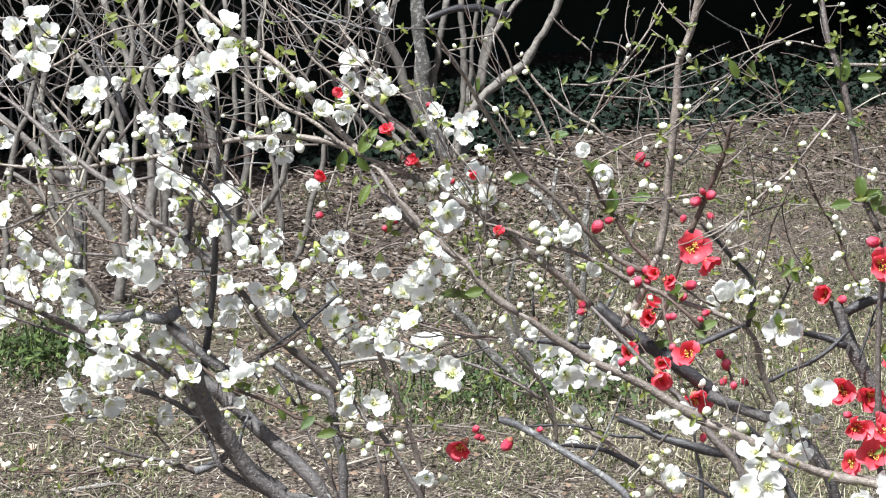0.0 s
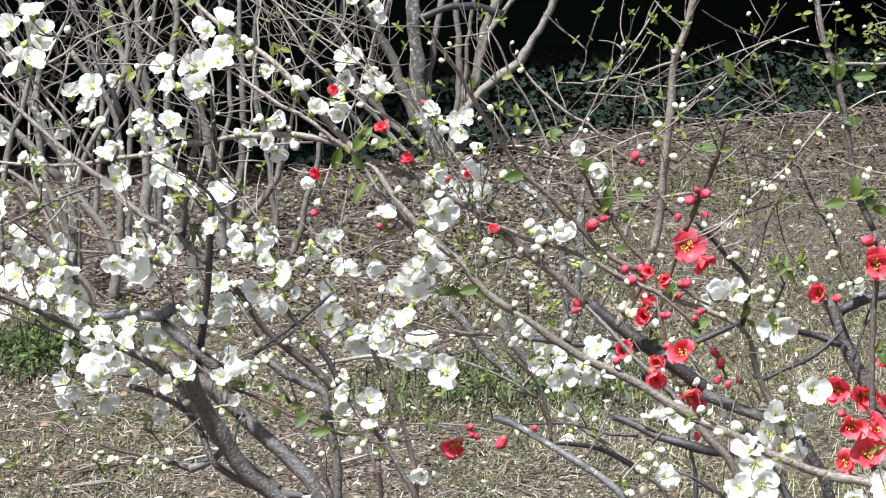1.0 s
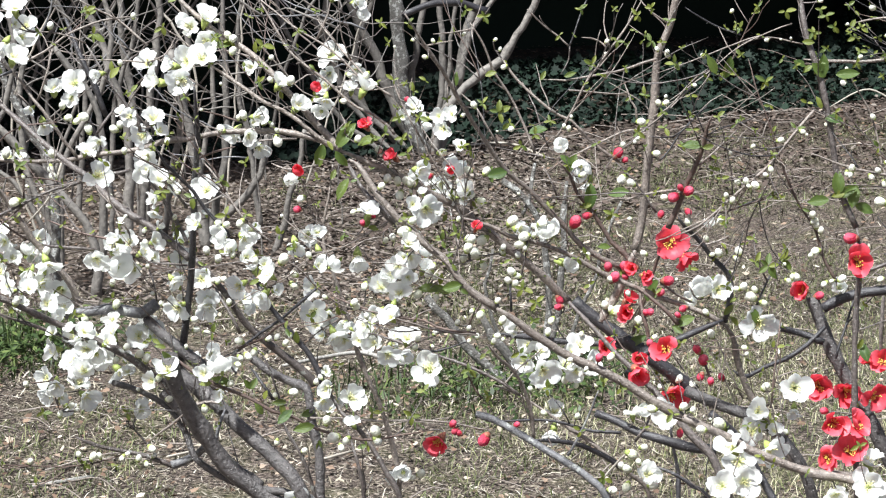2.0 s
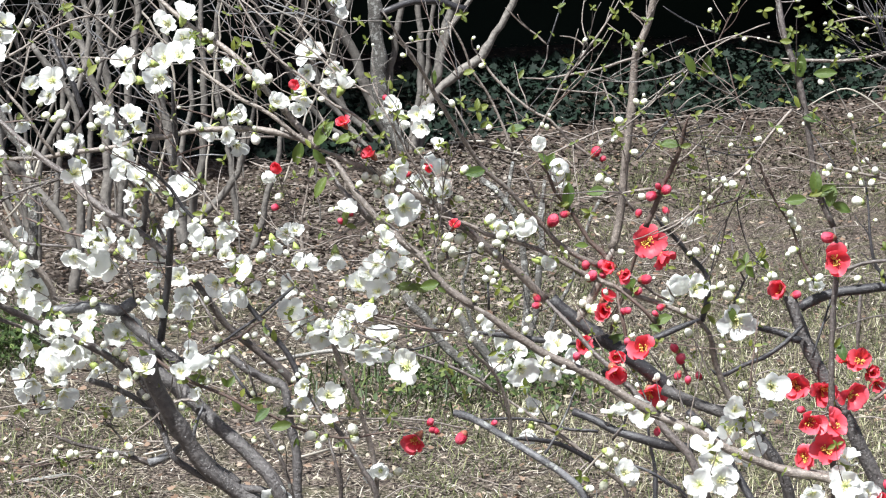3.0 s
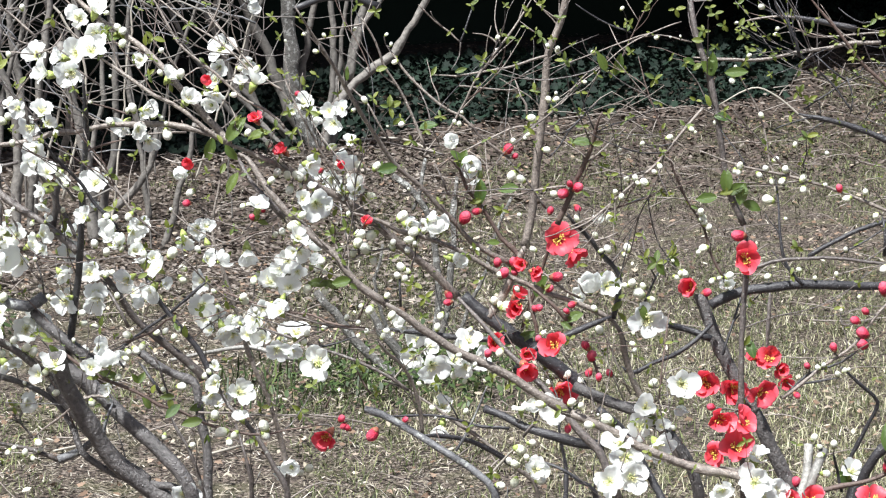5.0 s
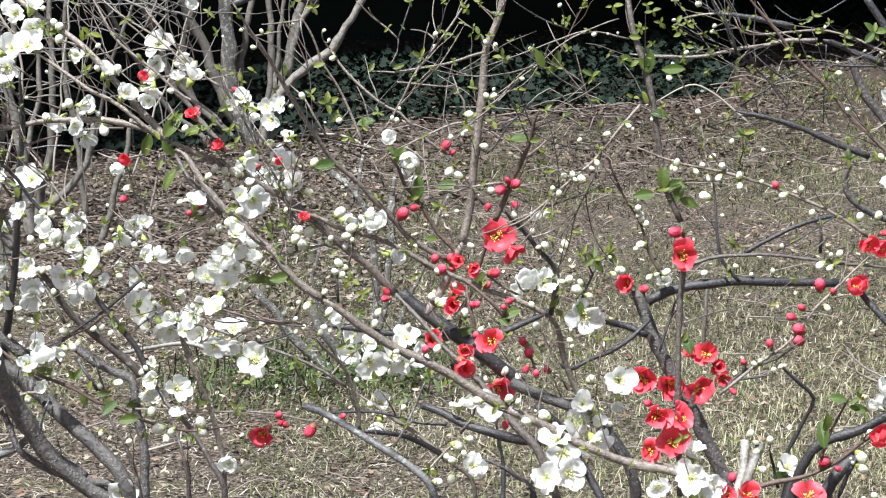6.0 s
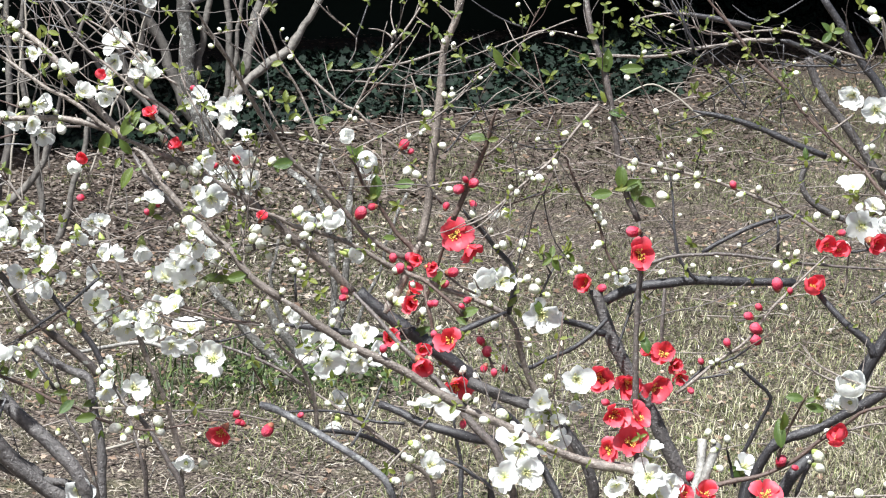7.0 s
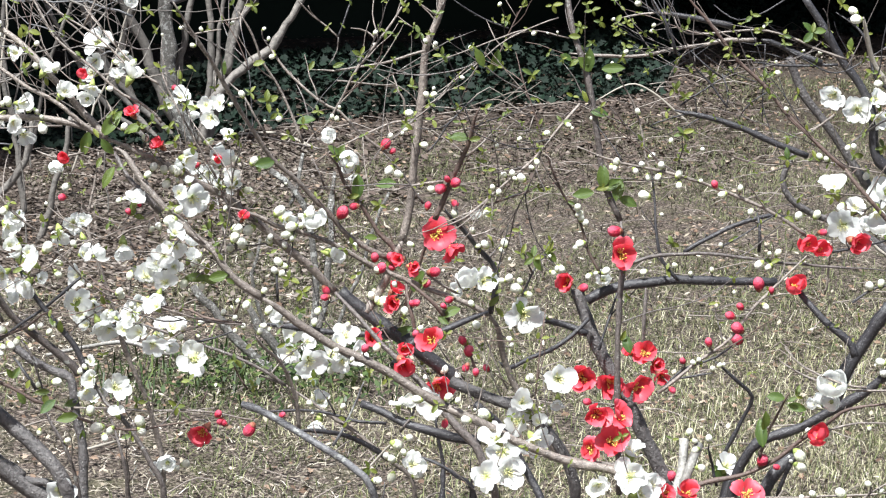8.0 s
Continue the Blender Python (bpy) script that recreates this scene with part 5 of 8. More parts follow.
cane(red, GREY_BARK, 1.3, 1.9, (.204, 2.832, .831), (.195, 2.843, .801), (.18, 2.845, .768), (.17, 2.84, .752))
cane(red, BARK, 1.1, 1.4, (.133, 3.193, 1.133), (.143, 3.176, 1.114), (.153, 3.166, 1.079), (.16, 3.168, 1.065))
cane(red, BARK, 1.1, 1.1, (.182, 3.312, 1.142), (.193, 3.325, 1.159), (.194, 3.319, 1.177))
cane(red, DARK_BARK, 1.1, 1.5, (.222, 3.361, 1.245), (.209, 3.342, 1.213), (.201, 3.337, 1.188), (.194, 3.338, 1.175))
cane(red, TAN_BARK, 1.5, 1.9, (.275, 3.43, 1.118), (.283, 3.417, 1.096), (.291, 3.415, 1.085), (.292, 3.417, 1.065))
cane(red, DARK_BARK, 1.2, 1.6, (.361, 3.488, 1.216), (.385, 3.495, 1.2), (.407, 3.498, 1.188), (.44, 3.496, 1.177))
cane(red, TAN_BARK, 1.2, 1.5, (.393, 3.467, 1.134), (.369, 3.474, 1.113), (.339, 3.475, 1.077), (.319, 3.472, 1.066))
cane(right, RED_BARK, 1.0, 1.3, (.439, 3.018, .885), (.434, 3.004, .86), (.427, 2.991, .807), (.424, 2.992, .772))
cane(right, TAN_BARK, 1.9, 2.7, (.521, 3.457, 1.148), (.549, 3.452, 1.147), (.59, 3.446, 1.146), (.629, 3.441, 1.15), (.659, 3.438, 1.158), (.698, 3.436, 1.163), (.737, 3.435, 1.172), (.776, 3.435, 1.174))
cane(right, DARK_BARK, 2.8, 4.5, (.678, 3.659, 1.191), (.699, 3.658, 1.188), (.733, 3.658, 1.183), (.758, 3.658, 1.177), (.788, 3.658, 1.172))
cane(right, TAN_BARK, 1.6, 2.0, (.599, 3.521, 1.192), (.624, 3.515, 1.199), (.651, 3.514, 1.201), (.672, 3.517, 1.199))
cane(right, TAN_BARK, 1.6, 2.0, (.68, 3.538, 1.194), (.689, 3.535, 1.175), (.716, 3.53, 1.172), (.763, 3.522, 1.177), (.81, 3.516, 1.179), (.85, 3.511, 1.168), (.874, 3.509, 1.157), (.923, 3.505, 1.142))
cane(right, DARK_BARK, 1.5, 2.3, (.621, 3.395, 1.232), (.638, 3.387, 1.203), (.651, 3.389, 1.176), (.657, 3.394, 1.157))
cane(right, DARK_BARK, 1.1, 1.5, (.679, 3.402, 1.16), (.698, 3.393, 1.142), (.724, 3.4, 1.124))
cane(right, DARK_BARK, 5.2, 7.7, (.89, 3.637, 1.218), (.912, 3.635, 1.186), (.934, 3.633, 1.153), (.952, 3.632, 1.125), (.975, 3.63, 1.097), (.998, 3.628, 1.051), (1.007, 3.627, .993), (1.033, 3.626, .96))
cane(right, DARK_BARK, 3.1, 4.3, (.799, 3.501, 1.168), (.825, 3.507, 1.16), (.859, 3.509, 1.145), (.887, 3.506, 1.136))
cane(right, DARK_BARK, 1.2, 1.2, (.732, 3.519, 1.214), (.767, 3.51, 1.194), (.795, 3.507, 1.203), (.83, 3.507, 1.224))
cane(right, DARK_BARK, 1.2, 1.5, (.761, 3.464, 1.136), (.735, 3.453, 1.117), (.703, 3.446, 1.097), (.676, 3.446, 1.079))
cane(right, DARK_BARK, 1.6, 2.3, (.788, 3.5, 1.136), (.843, 3.508, 1.13), (.911, 3.506, 1.134))
cane(right, DARK_BARK, 1.1, 1.1, (.796, 3.459, 1.05), (.79, 3.438, 1.127), (.789, 3.436, 1.168))
cane(right, DARK_BARK, 1.1, 1.1, (.723, 3.368, 1.08), (.724, 3.358, 1.104), (.716, 3.366, 1.134))
cane(right, DARK_BARK, 0.9, 0.9, (.606, 2.745, 1.152), (.615, 2.733, 1.169), (.635, 2.737, 1.183))
cane(right, TAN_BARK, 1.6, 2.0, (.839, 3.52, 1.026), (.869, 3.525, 1.034), (.893, 3.525, 1.043), (.914, 3.521, 1.061))
cane(right, TAN_BARK, 1.1, 1.9, (.56, 3.335, 1.15), (.578, 3.34, 1.119), (.595, 3.344, 1.089), (.603, 3.344, 1.066), (.612, 3.34, 1.021), (.622, 3.335, .998))
cane(right, DARK_BARK, 1.5, 2.6, (.625, 3.361, 1.002), (.628, 3.348, .966), (.632, 3.336, .914), (.64, 3.333, .883), (.663, 3.332, .855))
cane(right, BARK, 1.5, 2.4, (.788, 2.754, .98), (.757, 2.749, .984), (.717, 2.743, .986), (.683, 2.739, .989), (.65, 2.736, .992), (.611, 2.733, .998), (.579, 2.731, 1.002), (.547, 2.731, 1.001), (.509, 2.731, .998), (.481, 2.732, .986))
cane(right, DARK_BARK, 4.8, 6.3, (.809, 3.38, .845), (.763, 3.371, .846), (.714, 3.362, .851), (.665, 3.355, .852), (.626, 3.351, .848), (.587, 3.349, .845), (.556, 3.348, .833), (.541, 3.347, .823))
cane(right, DARK_BARK, 1.5, 2.1, (.636, 2.768, 1.044), (.637, 2.757, 1.03), (.639, 2.759, 1))
cane(right, DARK_BARK, 0.9, 1.2, (.66, 2.751, 1.05), (.635, 2.762, 1.029), (.61, 2.762, 1.012), (.589, 2.757, 1.002))
cane(right, DARK_BARK, 3.8, 5.3, (.855, 3.435, .822), (.873, 3.423, .801), (.892, 3.414, .782), (.912, 3.409, .767), (.929, 3.407, .752), (.934, 3.406, .734))
cane(right, RED_BARK, 1.8, 3.3, (.944, 3.218, .714), (.897, 3.242, .703), (.877, 3.253, .692), (.858, 3.264, .67), (.831, 3.278, .647), (.804, 3.29, .619), (.769, 3.303, .596), (.725, 3.315, .581), (.681, 3.326, .565), (.659, 3.331, .556))
cane(right, TAN_BARK, 1.5, 1.8, (.958, 3.261, .675), (.906, 3.272, .672), (.883, 3.272, .668), (.843, 3.263, .657))
cane(right, TAN_BARK, 1.4, 1.8, (.792, 3.24, .784), (.812, 3.226, .764), (.841, 3.216, .751), (.871, 3.213, .741), (.899, 3.214, .736))
cane(right, DARK_BARK, 1.2, 1.5, (.592, 2.747, .863), (.571, 2.757, .857), (.544, 2.749, .854))
cane(right, RED_BARK, 1.5, 2.5, (.807, 3.26, .718), (.797, 3.276, .686), (.786, 3.286, .652), (.776, 3.285, .622))
cane(right, CUT_WOOD, 5.4, 8.3, (.609, 2.891, .742), (.596, 2.872, .721), (.585, 2.869, .679), (.617, 3.2, -.12))
cane(right, DARK_BARK, 6.3, 9.2, (.958, 3.267, .76), (.942, 3.279, .737), (.924, 3.29, .715), (.897, 3.303, .692), (.87, 3.315, .673), (.842, 3.325, .654), (.806, 3.335, .639), (.784, 3.341, .626), (.77, 3.346, .604), (.761, 3.351, .579), (.758, 3.357, .54), (.661, 3.4, -.12))
cane(right, DARK_BARK, 8.9, 11.1, (.844, 3.349, .613), (.815, 3.332, .592), (.796, 3.327, .565), (.789, 3.328, .545), (.68, 3.45, -.12))
cane(right, DARK_BARK, 8.4, 10.7, (.988, 3.442, .802), (.975, 3.447, .776), (.965, 3.452, .755), (.951, 3.455, .729), (.936, 3.457, .704), (.926, 3.457, .675), (.915, 3.456, .646))
cane(right, STEM_BARK, 8.7, 16.2, (.531, 3.377, .833), (.537, 3.374, .815), (.545, 3.371, .796), (.555, 3.367, .77), (.574, 3.362, .735), (.594, 3.357, .697), (.615, 3.354, .662), (.632, 3.353, .626), (.649, 3.352, .59), (.673, 3.352, .539), (.621, 3.3, -.12))
cane(right, BARK, 1.1, 1.8, (.092, 3.148, 1.068), (.125, 3.169, 1.06), (.154, 3.173, 1.053), (.168, 3.171, 1.049))
cane(right, RED_BARK, 1.8, 3.2, (.172, 3.172, 1.047), (.187, 3.179, 1.028), (.197, 3.187, 1.005), (.21, 3.192, .99), (.221, 3.195, .975), (.232, 3.198, .957), (.244, 3.199, .938), (.259, 3.199, .926), (.267, 3.198, .916), (.27, 3.197, .9))
cane(right, TAN_BARK, 0.9, 1.9, (.204, 2.867, 1.049), (.23, 2.85, 1.048), (.254, 2.84, 1.057), (.289, 2.84, 1.062))
cane(right, RED_BARK, 1.9, 3.1, (.323, 2.796, 1.153), (.318, 2.804, 1.136), (.316, 2.811, 1.122), (.311, 2.819, 1.102), (.303, 2.826, 1.082), (.297, 2.83, 1.068), (.292, 2.833, 1.052), (.286, 2.835, 1.035), (.28, 2.836, 1.019))
cane(right, TAN_BARK, 0.9, 1.6, (.356, 2.842, 1.131), (.341, 2.83, 1.12), (.328, 2.826, 1.108), (.313, 2.831, 1.092))
cane(right, BARK, 1.2, 1.9, (.37, 2.754, 1.096), (.359, 2.765, 1.079), (.345, 2.775, 1.064), (.334, 2.78, 1.054), (.328, 2.783, 1.044), (.313, 2.786, 1.032), (.294, 2.787, 1.022))
cane(right, DARK_BARK, 2.0, 3.0, (.301, 2.931, 1.016), (.31, 2.937, 1.005), (.324, 2.946, .99), (.336, 2.953, .975), (.347, 2.958, .961), (.361, 2.963, .946), (.369, 2.966, .929), (.367, 2.967, .905), (.363, 2.967, .883))
cane(right, DARK_BARK, 0.9, 1.2, (.377, 2.803, 1.057), (.357, 2.792, 1.052), (.338, 2.793, 1.044), (.327, 2.799, 1.038))
cane(right, BARK, 1.1, 1.1, (.348, 3.295, .918), (.37, 3.289, .922))
cane(right, DARK_BARK, 1.2, 1.5, (.37, 3.47, 1.061), (.356, 3.477, 1.041), (.344, 3.477, 1.021), (.329, 3.473, 1.005))
cane(right, BARK, 1.1, 1.4, (.154, 3.164, 1.041), (.164, 3.15, 1.022), (.172, 3.16, 1.002))
cane(right, RED_BARK, 1.9, 2.5, (.247, 2.804, .959), (.247, 2.793, .942), (.251, 2.787, .924), (.256, 2.787, .904), (.258, 2.79, .891))
cane(right, TAN_BARK, 1.3, 2.0, (.274, 2.965, .941), (.287, 2.954, .931), (.3, 2.952, .921), (.321, 2.961, .909))
cane(right, TAN_BARK, 1.0, 1.3, (.358, 3.032, .853), (.367, 3.018, .835), (.377, 3.011, .812), (.393, 3.016, .779))
cane(right, TAN_BARK, 1.1, 1.4, (.281, 3.189, .859), (.275, 3.202, .842), (.264, 3.192, .833))
cane(right, TAN_BARK, 1.0, 1.3, (.314, 2.961, .933), (.325, 2.962, .916))
cane(right, BARK, 0.9, 1.2, (.151, 2.796, .921), (.171, 2.804, .933))
cane(right, TAN_BARK, 0.7, 1.1, (.294, 3.225, .755), (.314, 3.209, .753), (.336, 3.202, .758), (.358, 3.205, .763))
cane(right, DARK_BARK, 1.2, 1.8, (.097, 2.72, .987), (.097, 2.709, .97), (.099, 2.715, .947))
cane(right, DARK_BARK, 0.7, 1.4, (.158, 3.095, .766), (.176, 3.08, .748), (.187, 3.088, .728))

cane(thicket, TRUNK_BARK, 14.6, 23.7, (-1.101, 8.218, .885), (-1.04, 8.218, .721), (-.989, 8.218, .556), (-.956, 8.218, .389), (-.955, 8.218, .166), (-.969, 8.218, -.004))
cane(thicket, TRUNK_BARK, 13.5, 23.2, (-1.031, 8.707, .849), (-1.024, 8.707, .636), (-.991, 8.707, .441), (-.965, 8.707, .244), (-.95, 8.707, -.003))
cane(thicket, TRUNK_BARK, 15.2, 20.9, (-.875, 8.538, .862), (-.881, 8.538, .729), (-.898, 8.538, .596), (-.924, 8.538, .423), (-.936, 8.538, .211), (-.952, 8.538, -.004))
cane(thicket, TRUNK_BARK, 16.8, 29.9, (-.831, 8.407, .666), (-.788, 8.407, .459), (-.747, 8.407, .288), (-.724, 8.407, .058), (-.719, 8.407, -.004))
cane(thicket, TRUNK_BARK, 11.4, 20.9, (-.67, 8.538, .862), (-.662, 8.538, .615), (-.658, 8.538, .365), (-.683, 8.538, .191), (-.717, 8.538, -.004))
cane(thicket, TRUNK_BARK, 15.0, 22.5, (-.513, 8.429, .399), (-.541, 8.429, .256), (-.615, 8.429, .147), (-.682, 8.429, .07), (-.721, 8.429, -.004))
cane(thicket, TRUNK_BARK, 11.0, 16.5, (-.381, 8.269, .42), (-.416, 8.269, .251), (-.445, 8.269, .119), (-.489, 8.269, -.004))
cane(thicket, TRUNK_BARK, 15.0, 23.4, (-1.349, 7.51, .603), (-1.218, 7.51, .482), (-1.104, 7.51, .345), (-1.009, 7.51, .243), (-.965, 7.51, .126), (-.977, 7.51, -.004))
cane(thicket, TRUNK_BARK, 11.8, 20.3, (-1.106, 7.598, .763), (-.991, 7.598, .602), (-.952, 7.598, .456), (-.961, 7.598, .266), (-.984, 7.598, -.004))
cane(thicket, TRUNK_BARK, 10.2, 17.1, (-1.177, 7.687, .84), (-1.223, 7.687, .582), (-1.206, 7.687, .392), (-1.134, 7.687, .181), (-1.117, 7.687, -.004))
cane(thicket, LICHEN_BARK, 15.3, 23.8, (-1.299, 7.642, .776), (-1.236, 7.642, .605), (-1.13, 7.642, .398), (-1.109, 7.642, .224), (-1.132, 7.642, -.004))
cane(thicket, TRUNK_BARK, 9.8, 14.8, (-1.218, 7.383, .948), (-1.186, 7.383, .8), (-1.21, 7.383, .635), (-1.265, 7.383, .452), (-1.287, 7.383, .267), (-1.304, 7.383, -.004))
cane(thicket, TRUNK_BARK, 11.5, 19.2, (-.823, 8.65, .853), (-.793, 8.65, .661), (-.804, 8.65, .487), (-.842, 8.65, .292), (-.886, 8.65, -.003))
cane(thicket, TRUNK_BARK, 9.7, 15.6, (-.61, 8.765, .844), (-.632, 8.765, .669), (-.63, 8.765, .473), (-.597, 8.765, .315), (-.561, 8.765, -.003))
cane(thicket, TRUNK_BARK, 10.0, 16.0, (-1.306, 9.005, .827), (-1.249, 9.005, .687), (-1.193, 9.005, .506), (-1.209, 9.005, .283), (-1.225, 9.005, -.003))
cane(thicket, TRUNK_BARK, 10.6, 15.8, (-.999, 7.92, .908), (-.967, 7.92, .785), (-.988, 7.92, .626), (-1.071, 7.92, .465), (-1.128, 7.92, .304), (-1.136, 7.92, -.004))
cane(thicket, TRUNK_BARK, 9.4, 15.0, (-.933, 8.429, .87), (-.955, 8.429, .701), (-1.005, 8.429, .532), (-1.038, 8.429, .285), (-1.035, 8.429, -.004))
cane(thicket, TRUNK_BARK, 9.6, 15.4, (-.746, 8.65, .853), (-.72, 8.65, .661), (-.714, 8.65, .448), (-.755, 8.65, .253), (-.788, 8.65, -.003))
cane(thicket, TRUNK_BARK, 7.3, 12.8, (-1.451, 8.218, .758), (-1.381, 8.218, .63), (-1.275, 8.218, .482), (-1.225, 8.218, .278), (-1.223, 8.218, -.004))
cane(thicket, TRUNK_BARK, 9.0, 14.4, (-1.41, 8.116, .33), (-1.32, 8.116, .274), (-1.232, 8.116, .145), (-1.2, 8.116, -.004))

cane(grove, TRUNK_BARK, 26.1, 40.3, (-.341, 10.673, .725), (-.275, 10.673, .584), (-.195, 10.673, .417), (-.117, 10.673, .226), (.014, 10.673, -.003))
cane(grove, LICHEN_BARK, 40.0, 51.8, (-.108, 10.588, .732), (-.092, 10.588, .449), (-.076, 10.588, .236), (.026, 10.588, -.003))
cane(grove, TRUNK_BARK, 19.0, 26.1, (.019, 10.673, .702), (-.014, 10.673, .489), (-.045, 10.673, .322), (-.01, 10.673, -.003))
cane(grove, TRUNK_BARK, 18.9, 23.6, (.073, 10.622, .706), (.088, 10.622, .446), (.078, 10.622, .232), (.038, 10.622, -.003))
cane(grove, TRUNK_BARK, 26.0, 33.0, (.285, 10.622, .729), (.203, 10.622, .588), (.17, 10.622, .422), (.128, 10.622, .232), (.067, 10.622, -.003))
cane(grove, TRUNK_BARK, 21.2, 32.9, (.507, 10.588, .732), (.419, 10.588, .556), (.333, 10.588, .421), (.184, 10.588, .295), (.09, 10.588, .184), (.052, 10.588, -.003))
cane(grove, TRUNK_BARK, 11.8, 21.2, (.355, 10.6, .731), (.273, 10.6, .632), (.198, 10.6, .507), (.156, 10.6, .306))
cane(grove, DARK_BARK, 18.1, 25.4, (-.073, 10.2, .633), (.014, 10.254, .665), (.133, 10.322, .673), (.268, 10.4, .63))
cane(grove, TRUNK_BARK, 16.6, 23.7, (-.194, 10.673, .702), (-.276, 10.673, .441), (-.267, 10.673, .25), (-.057, 10.673, -.003))
cane(grove, TRUNK_BARK, 11.8, 18.9, (-.527, 10.622, .729), (-.458, 10.622, .588), (-.376, 10.622, .422), (-.318, 10.622, .256), (-.105, 10.622, -.003))
cane(grove, TRUNK_BARK, 11.8, 18.8, (-.62, 10.588, .732), (-.574, 10.588, .544), (-.458, 10.588, .331), (-.341, 10.588, .165), (-.116, 10.588, -.003))
cane(grove, TRUNK_BARK, 14.2, 21.3, (-.387, 10.656, .727), (-.408, 10.656, .538), (-.342, 10.656, .324), (-.2, 10.656, .156), (-.033, 10.656, -.003))
cane(grove, TRUNK_BARK, 11.8, 16.5, (.155, 10.622, .729), (.128, 10.622, .541), (.109, 10.622, .327), (.05, 10.622, -.003))

cane(back, LICHEN_BARK, 14.2, 19.9, (.016, 6.4, .233), (.067, 6.4, .174), (.113, 6.4, .107), (.176, 6.4, .045), (.235, 6.4, -.005))
cane(back, LICHEN_BARK, 9.9, 22.7, (.15, 6.381, .2), (.19, 6.381, .134), (.238, 6.381, .067), (.273, 6.381, -.005))
cane(back, LICHEN_BARK, 10.0, 14.2, (.207, 6.4, .536), (.268, 6.4, .487), (.303, 6.4, .417), (.321, 6.4, .314), (.331, 6.4, .196), (.314, 6.4, .077), (.293, 6.4, -.005))
cane(back, LICHEN_BARK, 5.7, 7.1, (.291, 6.45, .573), (.286, 6.428, .515), (.259, 6.4, .446))
cane(back, LICHEN_BARK, 5.7, 8.6, (.514, 6.419, .48), (.475, 6.419, .381), (.437, 6.419, .252), (.381, 6.419, .118), (.331, 6.419, -.005))
cane(back, LICHEN_BARK, 5.7, 8.6, (.185, 6.419, .355), (.171, 6.419, .266), (.186, 6.419, .177), (.228, 6.419, .073), (.26, 6.419, -.005))
cane(back, LICHEN_BARK, 9.9, 12.8, (.365, 6.394, .476), (.361, 6.394, .33), (.357, 6.394, .197), (.321, 6.394, .079), (.3, 6.394, -.005))
cane(back, LICHEN_BARK, 5.7, 7.1, (.371, 6.4, .534), (.363, 6.4, .461))

fallen(CUT_WOOD, 4.4, 7.3, (-.363, 6.535, .02), (-.275, 6.579, .03), (-.156, 6.61, .04), (-.073, 6.545, .03), (-.028, 6.548, .02))
fallen(CUT_WOOD, 4.8, 5.4, (-.848, 5.361, .015), (-.783, 5.384, .02), (-.722, 5.44, .015))
fallen(PALE_BARK, 3.1, 3.1, (-.577, 5.615, .015), (-.534, 5.636, .02), (-.493, 5.686, .015))
fallen(PALE_BARK, 3.1, 3.7, (-.235, 5.585, .015), (-.198, 5.606, .02), (-.151, 5.676, .015))
fallen(PALE_BARK, 4.8, 7.2, (.159, 10.734, .03), (.352, 10.767, .04), (.525, 10.357, .03))
fallen(PALE_BARK, 3.1, 6.2, (1.879, 11.6, .1), (1.996, 11.6, .168), (2.056, 11.6, .182), (2.143, 11.6, .144), (2.253, 11.6, .058), (2.378, 11.6, -.046))

# the many thin stems of the thicket behind
shoot = random.Random(21)
for k in range(30):
    y = shoot.uniform(7.9, 10.6)
    x, lean = shoot.uniform(-0.19, -0.03) * y, shoot.uniform(-0.5, 0.5)
    side = shoot.uniform(-0.16, 0.16)
    thin = shoot.choice((4, 6, 8, 11))
    cane(thicket, TRUNK_BARK if shoot.random() < 0.75 else PALE_BARK, thin * 0.6, thin,
         (x + lean, y + shoot.uniform(-0.3, 0.3), 1.35), (x + lean * 0.7 + side, y, 0.9), (x + lean * 0.35 - side * 0.5, y, 0.5), (x, y, 0.0))
for k in range(250):
    y = shoot.uniform(7.6, 10.4)
    x, high = shoot.uniform(-0.19, -0.02) * y, shoot.uniform(0.3, 1.0)
    dx, dz = shoot.uniform(-0.45, 0.45), shoot.uniform(-0.05, 0.5)
    cane(thicket, shoot.choice((TRUNK_BARK, TRUNK_BARK, BARK, GREY_BARK, TAN_BARK)), 1.2, shoot.uniform(2.5, 6.0), (x + dx, y + shoot.uniform(-0.2, 0.2), high + dz), (x + dx * 0.55, y, high + dz * 0.35 + shoot.uniform(-0.05, 0.05)), (x, y, high))

# young leaves in twos and threes at the nodes of the thinner canes
node = random.Random(5)
for bush, chance, buds in ((white, 0.27, 0.09), (red, 0.5, 0.06), (right, 0.5, 0.03)):
    for line in list(ways[bush]):
        if len(line) > 60:
            continue
        for i in range(2, len(line) - 2, 3):
            if line[i][2] > 0.66 and node.random() < chance * (1.0 if line[i][2] > 0.95 else 0.45):
                tuft(bush, line[i], node.uniform(6, 13), node.choice((2, 2, 3)))
    # round buds in twos and threes close to the longer canes
    for line in [w for w in ways[bush] if len(w) > 15]:
        for i in range(4, len(line) - 4, 4):
            if line[i][2] > 0.8 and node.random() < buds:
                for k in range(node.choice((1, 2, 2, 3))):
                    p = line[i] + np.array([node.uniform(-0.012, 0.012), node.uniform(-0.012, -0.004), node.uniform(-0.01, 0.012)])
                    bud(bush, "white", p, node.uniform(6, 12), node.uniform(20, 160))

